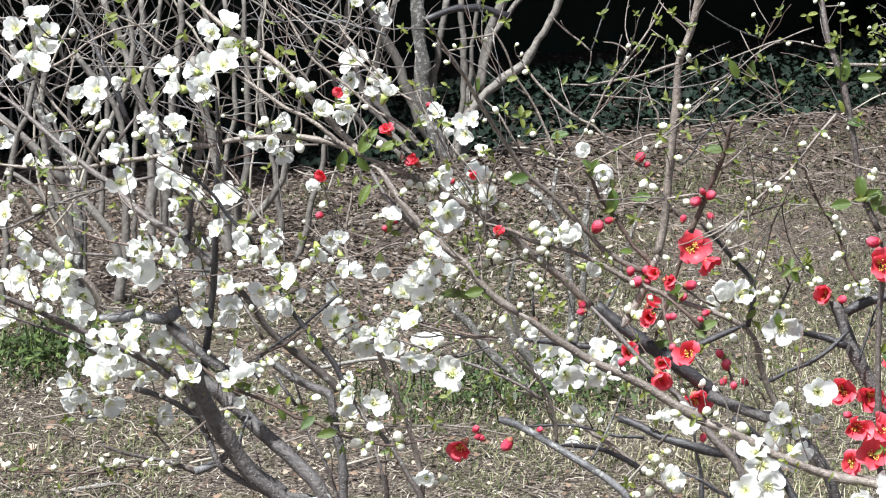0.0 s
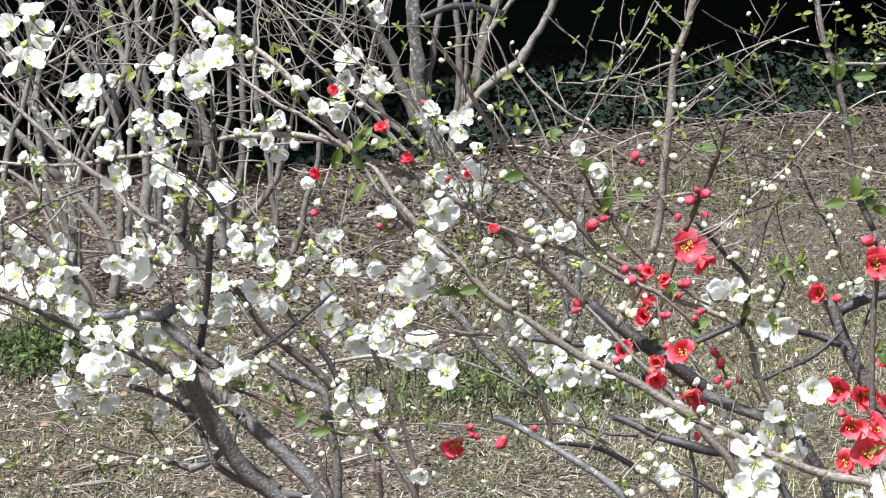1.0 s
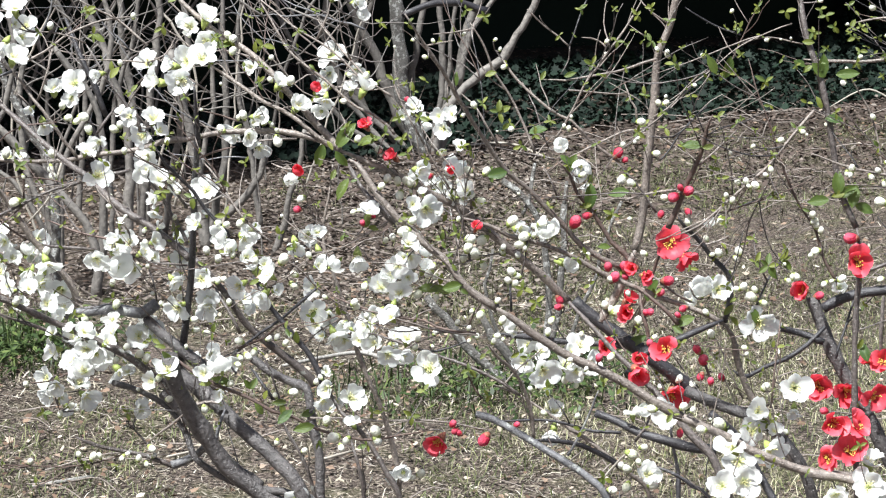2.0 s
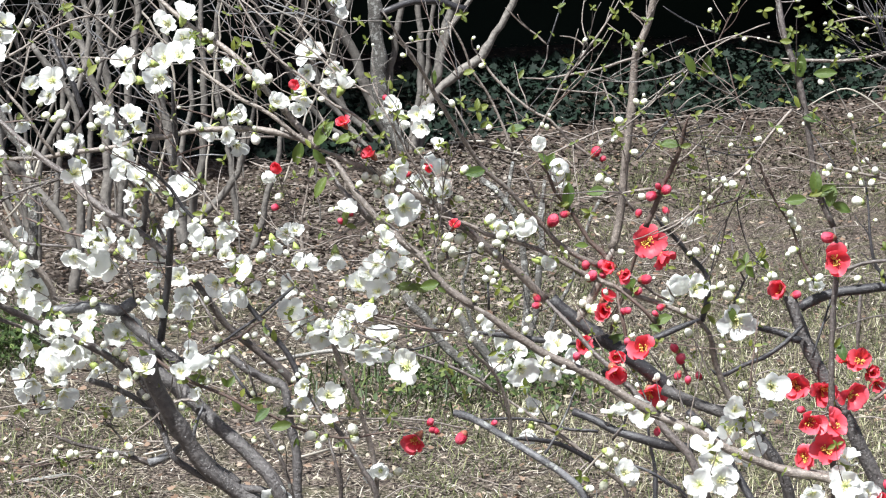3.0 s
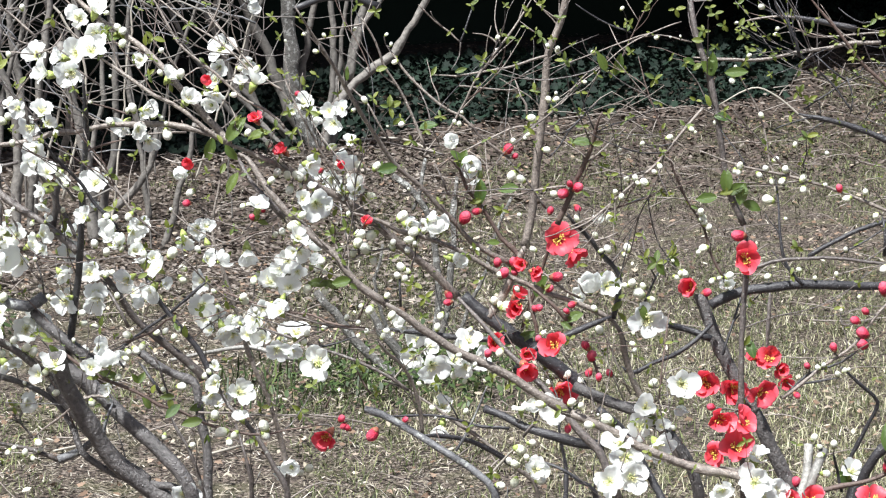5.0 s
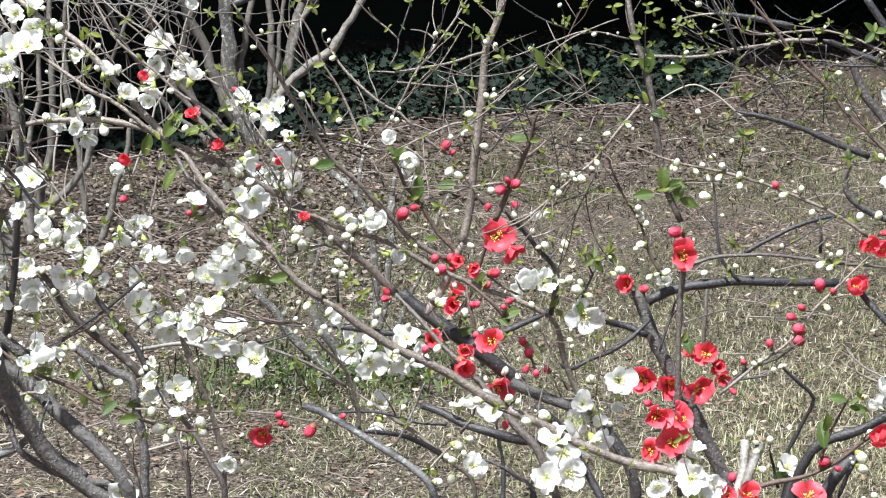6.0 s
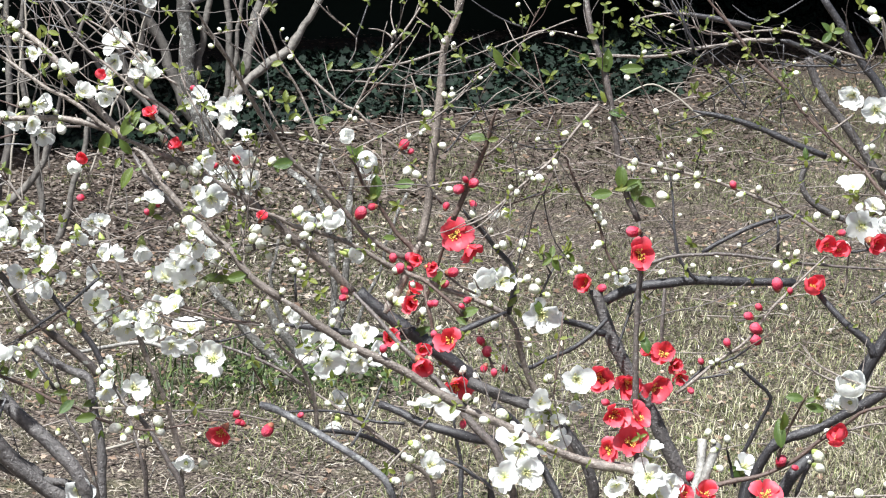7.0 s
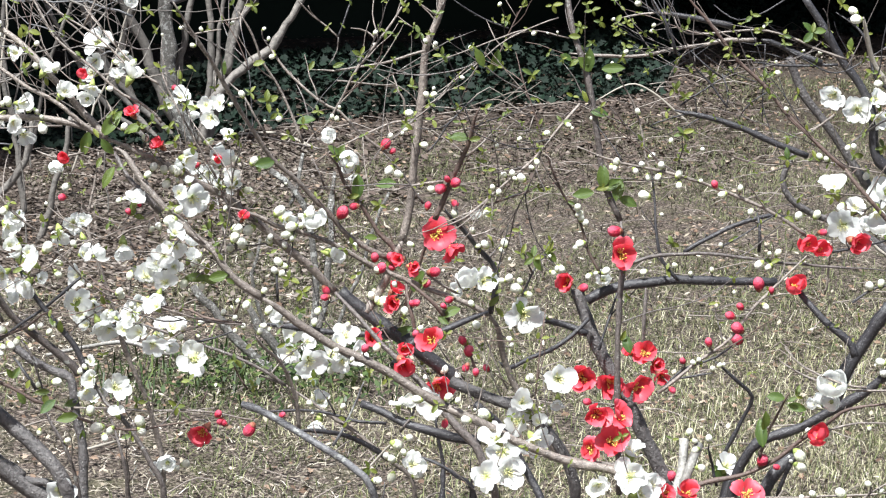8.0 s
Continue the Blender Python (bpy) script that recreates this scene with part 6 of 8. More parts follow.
# sprays of thin twigs that start from the larger canes, with young leaves and small buds at their nodes
spray = random.Random(77)
for bush, count, low, high in ((white, 60, 0.72, 9), (white, 70, 0.86, 1.2), (red, 45, 0.72, 9), (red, 22, 0.95, 1.3), (right, 50, 0.78, 9), (right, 45, 1.1, 9)):
    starts = [(line, i) for line in ways[bush] for i in range(3, len(line) - 3) if low < line[i][2] < high]
    for k in range(count):
        line, i = spray.choice(starts)
        twig = shoot_from(line[i], outward(line, i, spray, 0.9), spray.uniform(0.04, 0.14), spray)
        bark_of = spray.choice((DARK_BARK, BARK, BARK) if low > 0.9 else (TAN_BARK, TAN_BARK, BARK, BARK, RED_BARK))
        cane(bush, bark_of, 0.5, spray.uniform(0.7, 1.1), *[tuple(p) for p in twig[::-3]], tuple(twig[0]))
        if spray.random() < (0.75 if low > 0.9 else 0.5):
            tuft(bush, twig[-1], spray.uniform(8, 16), spray.choice((2, 3, 4)))
        elif spray.random() < 0.4:
            bud(bush, "white", twig[-1], spray.uniform(4, 9), spray.uniform(20, 160))
        if spray.random() < 0.4:
            tuft(bush, twig[len(twig) // 2], spray.uniform(6, 11), spray.choice((2, 3)))

cluster(white, "white", (-.531, 3.167, 1.218), 36.3, -20, -7, 20)
cluster(white, "white", (-.444, 2.783, 1.266), 29, 0, 40, 24)
cluster(white, "white", (-.438, 2.817, 1.245), 29.9, 10, 0, 24)
cluster(white, "white", (-.51, 3.118, 1.199), 32.7, -10, -20, 40)
cluster(white, "white", (-.5, 3.107, 1.178), 37.2, -8, 28, 24)
cluster(white, "white", (-.514, 3.077, 1.17), 28.1, -35, 10, 20)
bud(white, "white", (-.409, 2.804, 1.248), 10.1, 85)
cluster(white, "white", (-.453, 3.126, 1.137), 34.1, -10, 35, 40)
cluster(white, "white", (-.44, 3.221, 1.137), 35.5, 20, 20, 24)
cluster(white, "white", (-.45, 3.255, 1.115), 25.1, 0, -30, 20)
bud(white, "white", (-.439, 3.095, 1.124), 10.9, 69)
cluster(white, "white", (-.467, 3.122, 1.1), 30.7, 0, -45, 20)
bud(white, "white", (-.432, 3.095, 1.109), 12, 22)
bud(white, "white", (-.414, 3.096, 1.11), 15.3, 10)
bud(white, "white", (-.408, 3.098, 1.095), 13.8, 99)
bud(white, "white", (-.422, 3.095, 1.105), 10.9, 40)
cluster(white, "white", (-.351, 2.777, 1.198), 22.8, -10, 10, 42)
cluster(white, "white", (-.366, 3.096, 1.114), 20.1, -20, 20, 20)
cluster(white, "white", (-.319, 2.771, 1.152), 20.1, 20, 0, 15)
bud(white, "white", (-.372, 3.059, 1.1), 12.7, 153)
bud(white, "white", (-.365, 3.063, 1.105), 10.6, 94)
cluster(white, "white", (-.332, 3.09, 1.175), 35.2, -20, 25, 24)
bud(white, "white", (-.364, 3.065, 1.18), 8.4, 74)
cluster(white, "white", (-.316, 3.057, 1.157), 39.1, -30, -10, 40)
cluster(white, "white", (-.268, 2.846, 1.184), 39.7, 0, -5, 18)
cluster(white, "white", (-.285, 3.087, 1.179), 40.1, -10, 20, 24)
cluster(white, "white", (-.267, 3.087, 1.182), 37.1, 25, 10, 15)
cluster(white, "white", (-.285, 3.139, 1.218), 40.1, -15, 10, 40)
cluster(white, "white", (-.266, 3.134, 1.225), 37.6, 20, 25, 20)
cluster(white, "white", (-.264, 3.128, 1.2), 35.1, 20, -10, 20)
cluster(white, "white", (-.298, 3.05, 1.178), 31.8, -25, 15, 40)
cluster(white, "white", (-.294, 2.772, 1.147), 29, 0, 55, 20)
cluster(white, "white", (-.308, 2.808, 1.126), 30.1, -10, 0, 20)
cluster(white, "white", (-.334, 3.085, 1.065), 35.7, 0, -15, 20)
cluster(white, "white", (-.321, 3.083, 1.094), 24.4, 30, 0, 20)
cluster(white, "white", (-.539, 3.08, 1.094), 31.5, 24, 14, 24)
cluster(white, "white", (-.512, 3.145, 1.053), 23.8, 0, 40, 20)
bud(white, "white", (-.513, 3.118, 1.061), 13.7, 90)
bud(white, "white", (-.435, 2.971, 1.082), 11.6, 96)
cluster(white, "white", (-.412, 3.095, 1.066), 24.5, 0, 30, 24)
cluster(white, "white", (-.398, 3.126, 1.075), 28.7, 0, 20, 24)
bud(white, "white", (-.402, 3.099, 1.073), 12.7, 84)
bud(white, "white", (-.232, 3.125, 1.204), 12.4, 45)
bud(white, "white", (-.232, 3.122, 1.189), 12.4, 72)
cluster(white, "white", (-.207, 3.106, 1.171), 26.3, 0, -10, 50)
bud(white, "white", (-.184, 3.108, 1.183), 8, 52)
cluster(white, "white", (-.175, 3.093, 1.15), 30.9, 0, 20, 45)
bud(white, "white", (-.185, 3.103, 1.156), 9.2, 128)
bud(white, "white", (-.159, 3.078, 1.158), 13.5, 54)
cluster(white, "white", (-.153, 3.085, 1.123), 36.8, 0, 10, 50)
cluster(white, "white", (-.202, 3.073, 1.114), 28.4, 10, 20, 40)
bud(white, "white", (-.217, 3.081, 1.115), 13.6, 109)
bud(white, "white", (-.191, 3.079, 1.108), 12.5, 71)
bud(white, "white", (-.223, 3.081, 1.112), 7.9, 88)
cluster(white, "white", (-.228, 3.109, 1.093), 32.9, -10, -30, 24)
cluster(white, "white", (-.21, 3.074, 1.092), 28.4, 0, -45, 40)
cluster(white, "white", (-.2, 3.107, 1.073), 30.7, 40, -40, 32)
bud(white, "white", (-.244, 3.082, 1.098), 12.4, 137)
bud(white, "white", (-.175, 3.078, 1.084), 15.9, -85)
bud(white, "white", (-.271, 3.084, 1.089), 6.7, 124)
bud(white, "white", (-.267, 3.068, 1.123), 5.2, 161)
cluster(white, "white", (-.096, 2.741, 1.284), 23.9, 24, 35, 40)
cluster(white, "white", (-.072, 2.739, 1.28), 23.1, 0, 20, 32)
cluster(white, "white", (-.11, 3.11, 1.185), 36, 0, 5, 18)
cluster(white, "white", (-.113, 3.11, 1.163), 23.5, 0, -15, 20)
cluster(white, "white", (-.115, 3.109, 1.147), 28.6, -10, 0, 40)
cluster(white, "white", (-.116, 3.074, 1.137), 27.1, 0, -30, 15)
cluster(white, "white", (-.078, 3.11, 1.169), 30.8, 0, 10, 55)
bud(white, "white", (-.088, 3.079, 1.165), 8.5, -5)
bud(white, "white", (-.067, 3.079, 1.165), 10.5, -126)
cluster(white, "white", (-.07, 3.07, 1.147), 37.7, 30, 50, 30)
cluster(white, "white", (-.086, 3.106, 1.142), 23.7, -20, 40, 24)
bud(white, "white", (-.095, 3.078, 1.133), 9.3, -13)
cluster(white, "red", (-.13, 3.076, 1.148), 14.1, 0, 0, 60)
cluster(white, "red", (-.066, 3.07, 1.102), 29.8, 10, 20, 50)
cluster(white, "red", (-.032, 3.101, 1.06), 31.7, 0, 0, 50)
bud(white, "red", (-.018, 3.142, 1.128), 8.1, 53)
cluster(white, "white", (-.01, 3.133, 1.116), 27.3, 20, 30, 20)
cluster(white, "white", (-.023, 3.166, 1.102), 22.6, -10, 20, 20)
cluster(white, "white", (.004, 3.163, 1.097), 24.4, 10, -20, 32)
bud(white, "white", (-.052, 3.097, 1.071), 12, 76)
cluster(white, "white", (-.005, 3.113, 1.044), 34.4, 0, 10, 52)
bud(white, "white", (-.077, 3.07, 1.088), 10.7, 60)
cluster(white, "white", (.022, 3.084, 1.114), 20.7, -24, 7, 20)
cluster(white, "white", (.038, 3.087, 1.116), 21.9, 10, 10, 20)
cluster(white, "white", (.029, 3.141, 1.092), 27.5, 0, -10, 32)
bud(white, "white", (.109, 3.048, 1.104), 9.6, -147)
bud(white, "white", (.026, 3.152, 1.06), 12.9, 8)
cluster(white, "white", (.047, 3.148, 1.067), 21.7, 0, 30, 20)
bud(white, "white", (.104, 3.189, 1.164), 8.9, -153)
bud(white, "white", (.099, 3.193, 1.186), 5.9, 80)
bud(white, "white", (.093, 3.194, 1.198), 5.9, 43)
bud(white, "white", (.231, 3.163, 1.199), 8.3, 41)
bud(white, "white", (.185, 3.161, 1.09), 8.5, 102)
bud(white, "white", (.179, 3.161, 1.093), 6.7, 89)
bud(white, "white", (.188, 3.16, 1.105), 5.5, 125)
cluster(red, "white", (.171, 3.156, 1.066), 17.9, 0, 20, 66)
bud(red, "white", (.297, 3.411, 1.067), 13.7, 0)
bud(white, "red", (.249, 3.183, 1.056), 15.9, 61)
bud(white, "red", (.258, 3.184, 1.047), 9.6, 50)
bud(white, "white", (.277, 3.464, 1.028), 10.4, 63)
bud(red, "white", (.334, 3.558, 1.075), 11, 134)
bud(red, "white", (.265, 2.739, 1.173), 8.5, 45)
bud(white, "white", (.298, 3.466, 1.037), 8.7, -175)
bud(white, "white", (.294, 3.466, 1.033), 7.3, -83)
bud(right, "white", (.324, 3.468, 1.016), 12.3, -7)
bud(red, "white", (.297, 2.752, 1.191), 6, -15)
bud(red, "white", (.377, 2.77, 1.239), 6.2, -171)
bud(red, "white", (.392, 2.767, 1.24), 3.5, 157)
bud(red, "white", (.403, 2.768, 1.241), 3.5, 97)
bud(right, "white", (.432, 2.755, 1.283), 6.2, 14)
bud(right, "white", (.556, 3.332, 1.131), 10.4, -113)
bud(red, "white", (.468, 3.282, 1.06), 10.7, 27)
bud(red, "white", (.417, 2.756, 1.14), 7.6, -18)
bud(red, "white", (.421, 2.756, 1.137), 5.1, -31)
bud(right, "white", (.403, 2.757, 1.286), 5.2, -147)
cluster(white, "white", (-.511, 2.932, 1.024), 31.4, -20, -7, 20)
cluster(white, "white", (-.372, 2.885, 1.068), 38.4, 0, -5, 20)
cluster(white, "white", (-.321, 2.922, 1.073), 34.8, 0, -10, 40)
cluster(white, "white", (-.301, 2.89, 1.063), 27.2, 20, 10, 24)
cluster(white, "white", (-.304, 2.898, 1.041), 27.4, -24, 7, 20)
cluster(white, "white", (-.306, 2.901, 1.025), 20.8, 0, -40, 20)
bud(white, "white", (-.287, 2.891, 1.063), 10, -140)
bud(white, "white", (-.279, 2.884, 1.05), 7, 166)
bud(white, "white", (-.285, 2.909, 1.017), 7.6, 76)
cluster(white, "white", (-.257, 2.885, 1.012), 25.2, -24, 35, 40)
cluster(white, "white", (-.244, 2.867, 1.054), 34.9, 10, 0, 28)
bud(white, "white", (-.462, 2.86, 1.042), 13.9, -164)
bud(white, "white", (-.452, 2.863, 1.071), 6.4, -87)
bud(white, "white", (-.453, 3.102, 1.035), 12.4, 110)
bud(white, "white", (-.457, 3.109, 1.044), 11, -74)
cluster(white, "white", (-.501, 2.986, .984), 29.2, -20, 28, 20)
cluster(white, "white", (-.491, 2.965, .978), 27.1, 10, 10, 20)
cluster(white, "white", (-.483, 2.962, .958), 22.8, 24, 28, 24)
cluster(white, "white", (-.497, 2.953, .942), 43.8, -5, 35, 32)
cluster(white, "white", (-.457, 2.99, .977), 27.3, 0, 20, 20)
cluster(white, "white", (-.465, 2.993, .953), 32.7, 24, 7, 20)
cluster(white, "white", (-.461, 2.961, .944), 26.5, 0, -35, 20)
cluster(white, "white", (-.443, 2.962, .955), 35.7, 30, -40, 32)
bud(white, "white", (-.443, 2.965, .967), 12.2, 79)
cluster(white, "white", (-.526, 2.984, .937), 26.4, 16, 28, 20)
cluster(white, "white", (-.37, 2.853, .979), 35.9, -20, 10, 40)
cluster(white, "white", (-.348, 2.838, .991), 33.6, 0, 10, 20)
cluster(white, "white", (-.33, 2.837, .998), 30.7, 10, 25, 40)
cluster(white, "white", (-.336, 2.946, .95), 36.7, 5, -5, 22)
cluster(white, "white", (-.338, 2.803, 1.008), 24.2, -10, 40, 40)
bud(white, "white", (-.321, 2.922, .985), 8.7, 111)
cluster(white, "white", (-.311, 2.914, .987), 24.2, 20, 10, 20)
cluster(white, "white", (-.312, 2.94, .965), 23.9, -8, 7, 20)
bud(white, "white", (-.364, 2.954, .931), 9.6, 79)
bud(white, "white", (-.351, 2.859, .964), 11.3, 97)
bud(white, "white", (-.322, 2.924, .999), 7.4, -116)
bud(white, "white", (-.345, 2.932, 1.014), 5.9, 54)
cluster(white, "white", (-.325, 2.912, .974), 27.2, 30, 0, 20)
cluster(white, "white", (-.281, 2.938, .966), 27.5, -8, 14, 20)
cluster(white, "white", (-.288, 2.898, .946), 25.6, 0, -20, 20)
cluster(white, "white", (-.285, 2.945, .93), 24.6, -32, 28, 32)
cluster(white, "white", (-.294, 3.353, .859), 40.1, 0, 5, 32)
cluster(white, "white", (-.282, 2.919, .909), 34.9, -5, 0, 24)
cluster(white, "white", (-.289, 3.364, .829), 36.7, 20, -20, 24)
bud(white, "white", (-.317, 2.955, .918), 6.2, 130)
cluster(white, "white", (-.447, 2.849, .942), 25.2, 16, 7, 20)
cluster(white, "white", (-.451, 2.964, .925), 28.7, 0, 30, 20)
cluster(white, "white", (-.43, 3, .913), 32, 20, 0, 20)
cluster(white, "white", (-.433, 2.894, .917), 26.5, -16, -7, 20)
cluster(white, "white", (-.426, 2.974, .893), 30.3, 32, 14, 15)
cluster(white, "white", (-.503, 2.902, .902), 34.6, -10, 21, 20)
cluster(white, "white", (-.513, 2.897, .911), 25.1, 16, 21, 20)
bud(white, "white", (-.462, 2.852, .929), 13, 82)
cluster(white, "white", (-.462, 2.883, .918), 20.5, -32, 35, 40)
bud(white, "white", (-.36, 2.954, .905), 12.8, 65)
bud(white, "white", (-.4, 2.97, .884), 11.6, -69)
cluster(white, "white", (-.364, 2.954, .886), 20.2, 8, 28, 24)
bud(white, "white", (-.266, 2.93, .892), 10.3, 21)
cluster(white, "white", (-.325, 2.982, .871), 31.8, 8, 21, 24)
cluster(white, "white", (-.474, 2.875, .941), 19.6, -16, 0, 20)
bud(white, "white", (-.226, 2.796, 1.03), 9, 28)
bud(white, "white", (-.217, 2.796, 1.028), 9, 26)
cluster(white, "white", (-.198, 2.791, 1.015), 33.5, 0, -25, 40)
cluster(white, "white", (-.182, 2.714, 1.036), 25.3, 40, 0, 45)
bud(white, "white", (-.193, 2.687, 1.048), 11.1, -134)
bud(white, "white", (-.205, 2.687, 1.021), 11, 95)
bud(white, "white", (-.202, 2.689, 1.013), 8.4, 94)
bud(white, "white", (-.217, 2.682, 1.01), 10.4, 73)
bud(white, "white", (-.229, 2.676, 1.02), 10.5, 88)
cluster(white, "white", (-.188, 2.688, 1.01), 25.9, 0, -10, 45)
bud(white, "white", (-.185, 2.696, 1.019), 10, 89)
bud(white, "white", (-.179, 2.699, 1.006), 10.8, -94)
bud(white, "white", (-.165, 2.706, 1.005), 8.3, 75)
cluster(white, "white", (-.168, 2.699, 1), 19.9, -32, 21, 40)
bud(white, "white", (-.149, 2.713, 1.004), 14.9, 63)
cluster(white, "white", (-.138, 2.745, 1.017), 29.2, -10, -25, 45)
cluster(white, "white", (-.146, 3.25, .939), 40.1, 10, 0, 35)
cluster(white, "white", (-.114, 2.8, .997), 28.4, 0, -40, 40)
bud(white, "white", (-.124, 2.776, .997), 8.8, 127)
cluster(white, "white", (-.115, 2.769, .986), 23, 24, 0, 24)
bud(white, "white", (-.113, 3.261, .903), 9.2, 80)
cluster(white, "white", (-.08, 3.165, .927), 39.5, 40, -40, 45)
bud(white, "white", (-.074, 2.752, 1.05), 7.8, -140)
cluster(white, "white", (-.057, 2.742, 1.049), 26, 10, 60, 40)
bud(white, "white", (-.068, 2.751, 1.052), 5.9, -149)
cluster(white, "white", (-.167, 2.788, .971), 27.7, -10, 20, 20)
cluster(white, "white", (-.201, 3.224, .865), 37.1, 0, -10, 20)
cluster(white, "white", (-.188, 3.223, .869), 29.9, 20, 0, 40)
bud(white, "white", (-.142, 2.791, .96), 11.6, -29)
bud(white, "white", (-.141, 2.788, .973), 9.8, 146)
cluster(white, "white", (-.233, 3.232, .875), 39, -10, 0, 20)
cluster(white, "white", (-.242, 3.404, .822), 22.5, 16, 0, 20)
cluster(white, "white", (-.285, 3.36, .822), 36.7, 0, -20, 24)
bud(white, "white", (-.259, 3.373, .824), 10.7, 100)
bud(white, "white", (-.266, 3.365, .857), 10.9, 38)
cluster(white, "white", (-.137, 3.279, .862), 36, 0, 0, 52)
bud(white, "white", (-.105, 2.74, .957), 6.9, 148)
cluster(white, "white", (-.139, 3.243, .839), 41.7, 0, -7, 20)
cluster(white, "white", (-.121, 3.276, .828), 36.9, 10, -10, 32)
cluster(white, "white", (-.113, 3.241, .81), 34.9, 0, -40, 20)
cluster(white, "white", (-.135, 3.24, .821), 31.9, 8, 28, 32)
cluster(white, "white", (-.098, 3.25, .82), 30.4, 24, -7, 32)
cluster(white, "white", (-.051, 3.212, .875), 37.8, -5, 5, 20)
cluster(white, "white", (-.034, 3.215, .891), 34.7, 10, 30, 20)
cluster(white, "white", (-.026, 3.187, .873), 31.6, 20, -10, 24)
bud(white, "white", (-.064, 2.866, .945), 11, -112)
bud(white, "white", (-.066, 3.177, .893), 8.2, -110)
cluster(white, "white", (-.068, 3.167, .837), 32.2, -32, 21, 20)
cluster(white, "white", (-.032, 2.766, .928), 27.3, 0, 20, 15)
cluster(white, "white", (-.028, 3.18, .911), 32.6, -32, 35, 20)
cluster(white, "white", (-.012, 2.742, 1.003), 25.1, 20, 0, 24)
cluster(white, "white", (-.014, 2.71, 1.021), 24.3, 10, 30, 15)
bud(white, "white", (-.018, 2.718, 1.034), 15.7, -163)
bud(white, "white", (-.031, 2.779, 1.017), 10.1, 115)
bud(white, "white", (-.039, 2.782, 1.013), 8.2, 68)
bud(white, "white", (-.009, 2.718, 1.046), 10.8, 33)
cluster(white, "white", (.005, 2.774, 1.05), 37.4, -5, 5, 30)
cluster(white, "white", (-.009, 2.74, 1.06), 21.1, -20, 20, 24)
cluster(white, "white", (-.053, 2.791, .928), 21.4, -16, 0, 20)
cluster(white, "white", (-.031, 2.84, .928), 25.4, 0, -30, 20)
cluster(white, "white", (-.099, 3.25, .8), 28.3, 0, -20, 20)
cluster(white, "red", (-.159, 3.24, 1.021), 15.3, 0, 30, 60)
cluster(white, "white", (-.168, 3.276, 1.009), 18.4, 0, -20, 60)
bud(white, "white", (-.155, 3.258, .984), 13, -156)
bud(white, "red", (-.16, 3.259, .97), 12, -165)
bud(white, "red", (-.064, 2.755, 1.037), 8.3, 116)
bud(white, "red", (-.01, 2.746, 1.056), 7.7, 64)
bud(white, "white", (-.042, 3.107, 1.034), 12.5, 80)
bud(white, "white", (-.029, 3.112, 1.03), 12.6, 92)
bud(white, "white", (-.016, 3.119, 1.029), 12.5, 132)
bud(white, "white", (-.043, 2.729, 1.082), 9.7, 56)
bud(white, "white", (-.026, 3.119, 1.011), 13.8, -126)
bud(white, "red", (-.052, 2.748, 1.046), 6.5, 124)
cluster(white, "white", (.025, 3.164, 1.019), 33.4, 0, 10, 48)
bud(white, "white", (.059, 3.155, 1.038), 13, 145)
bud(white, "white", (.082, 3.155, 1.036), 13, 46)
cluster(white, "white", (.058, 3.137, 1.013), 29.2, 10, 20, 15)
cluster(white, "white", (.053, 3.139, 1.003), 25.5, 24, 14, 24)
bud(white, "white", (.046, 3.149, 1.024), 7.6, 110)
bud(white, "red", (.036, 3.155, 1.041), 10.8, -46)
cluster(white, "red", (.038, 3.148, 1.039), 10.8, 0, 20, 60)
bud(white, "red", (.004, 3.134, 1.04), 8.3, -135)
bud(white, "red", (.011, 3.134, 1.033), 9.4, -159)
bud(white, "white", (.075, 3.145, 1), 13.9, 9)
bud(white, "white", (.019, 2.771, 1.047), 8.6, -99)
bud(white, "white", (.041, 2.736, 1.045), 6.6, 86)
bud(white, "white", (.034, 3.154, 1.038), 9.8, 153)
cluster(white, "white", (.011, 3.163, 1.026), 25, 0, 0, 50)
cluster(white, "red", (.063, 2.886, 1.008), 24.1, 0, 60, 55)
bud(white, "white", (.054, 2.743, 1.022), 13.7, 10)
bud(white, "white", (.078, 3.163, .947), 16.7, -138)
bud(white, "white", (.07, 3.193, .924), 18.7, 129)
bud(white, "white", (.052, 2.742, 1.012), 13.5, 66)
bud(white, "white", (.08, 3.189, .91), 12.5, -51)
bud(white, "white", (.055, 3.205, .916), 12.4, 87)
bud(white, "white", (.106, 2.903, 1.015), 15.7, 55)
cluster(white, "white", (.113, 2.935, 1), 35.4, 0, 10, 56)
bud(white, "white", (.12, 2.909, .996), 15.1, -164)
bud(white, "white", (.116, 2.909, .987), 13.1, 178)
bud(white, "white", (.132, 2.911, 1.008), 9, 145)
bud(white, "white", (.132, 2.908, .998), 7.9, 70)
bud(white, "white", (.141, 2.912, 1.011), 12, 6)
cluster(white, "white", (.15, 2.912, .998), 22.1, 0, 10, 62)
bud(white, "white", (.169, 3.163, .964), 15.8, -128)
bud(white, "white", (.121, 2.909, .982), 8.1, 118)
bud(white, "white", (.163, 2.922, .985), 6.1, 48)
cluster(white, "white", (.168, 2.954, .957), 37.3, 65, 0, 40)
bud(white, "white", (.104, 3.178, .93), 11.6, 125)
bud(right, "white", (.099, 2.714, .991), 11.2, 142)
bud(right, "white", (.095, 2.711, .982), 9.2, 130)
bud(white, "white", (.107, 2.743, .981), 8.5, 135)
bud(white, "white", (.104, 2.739, .973), 9.3, 64)
bud(white, "white", (.213, 3.179, .926), 8.2, 117)
bud(white, "red", (.195, 3.167, .97), 20.2, 56)
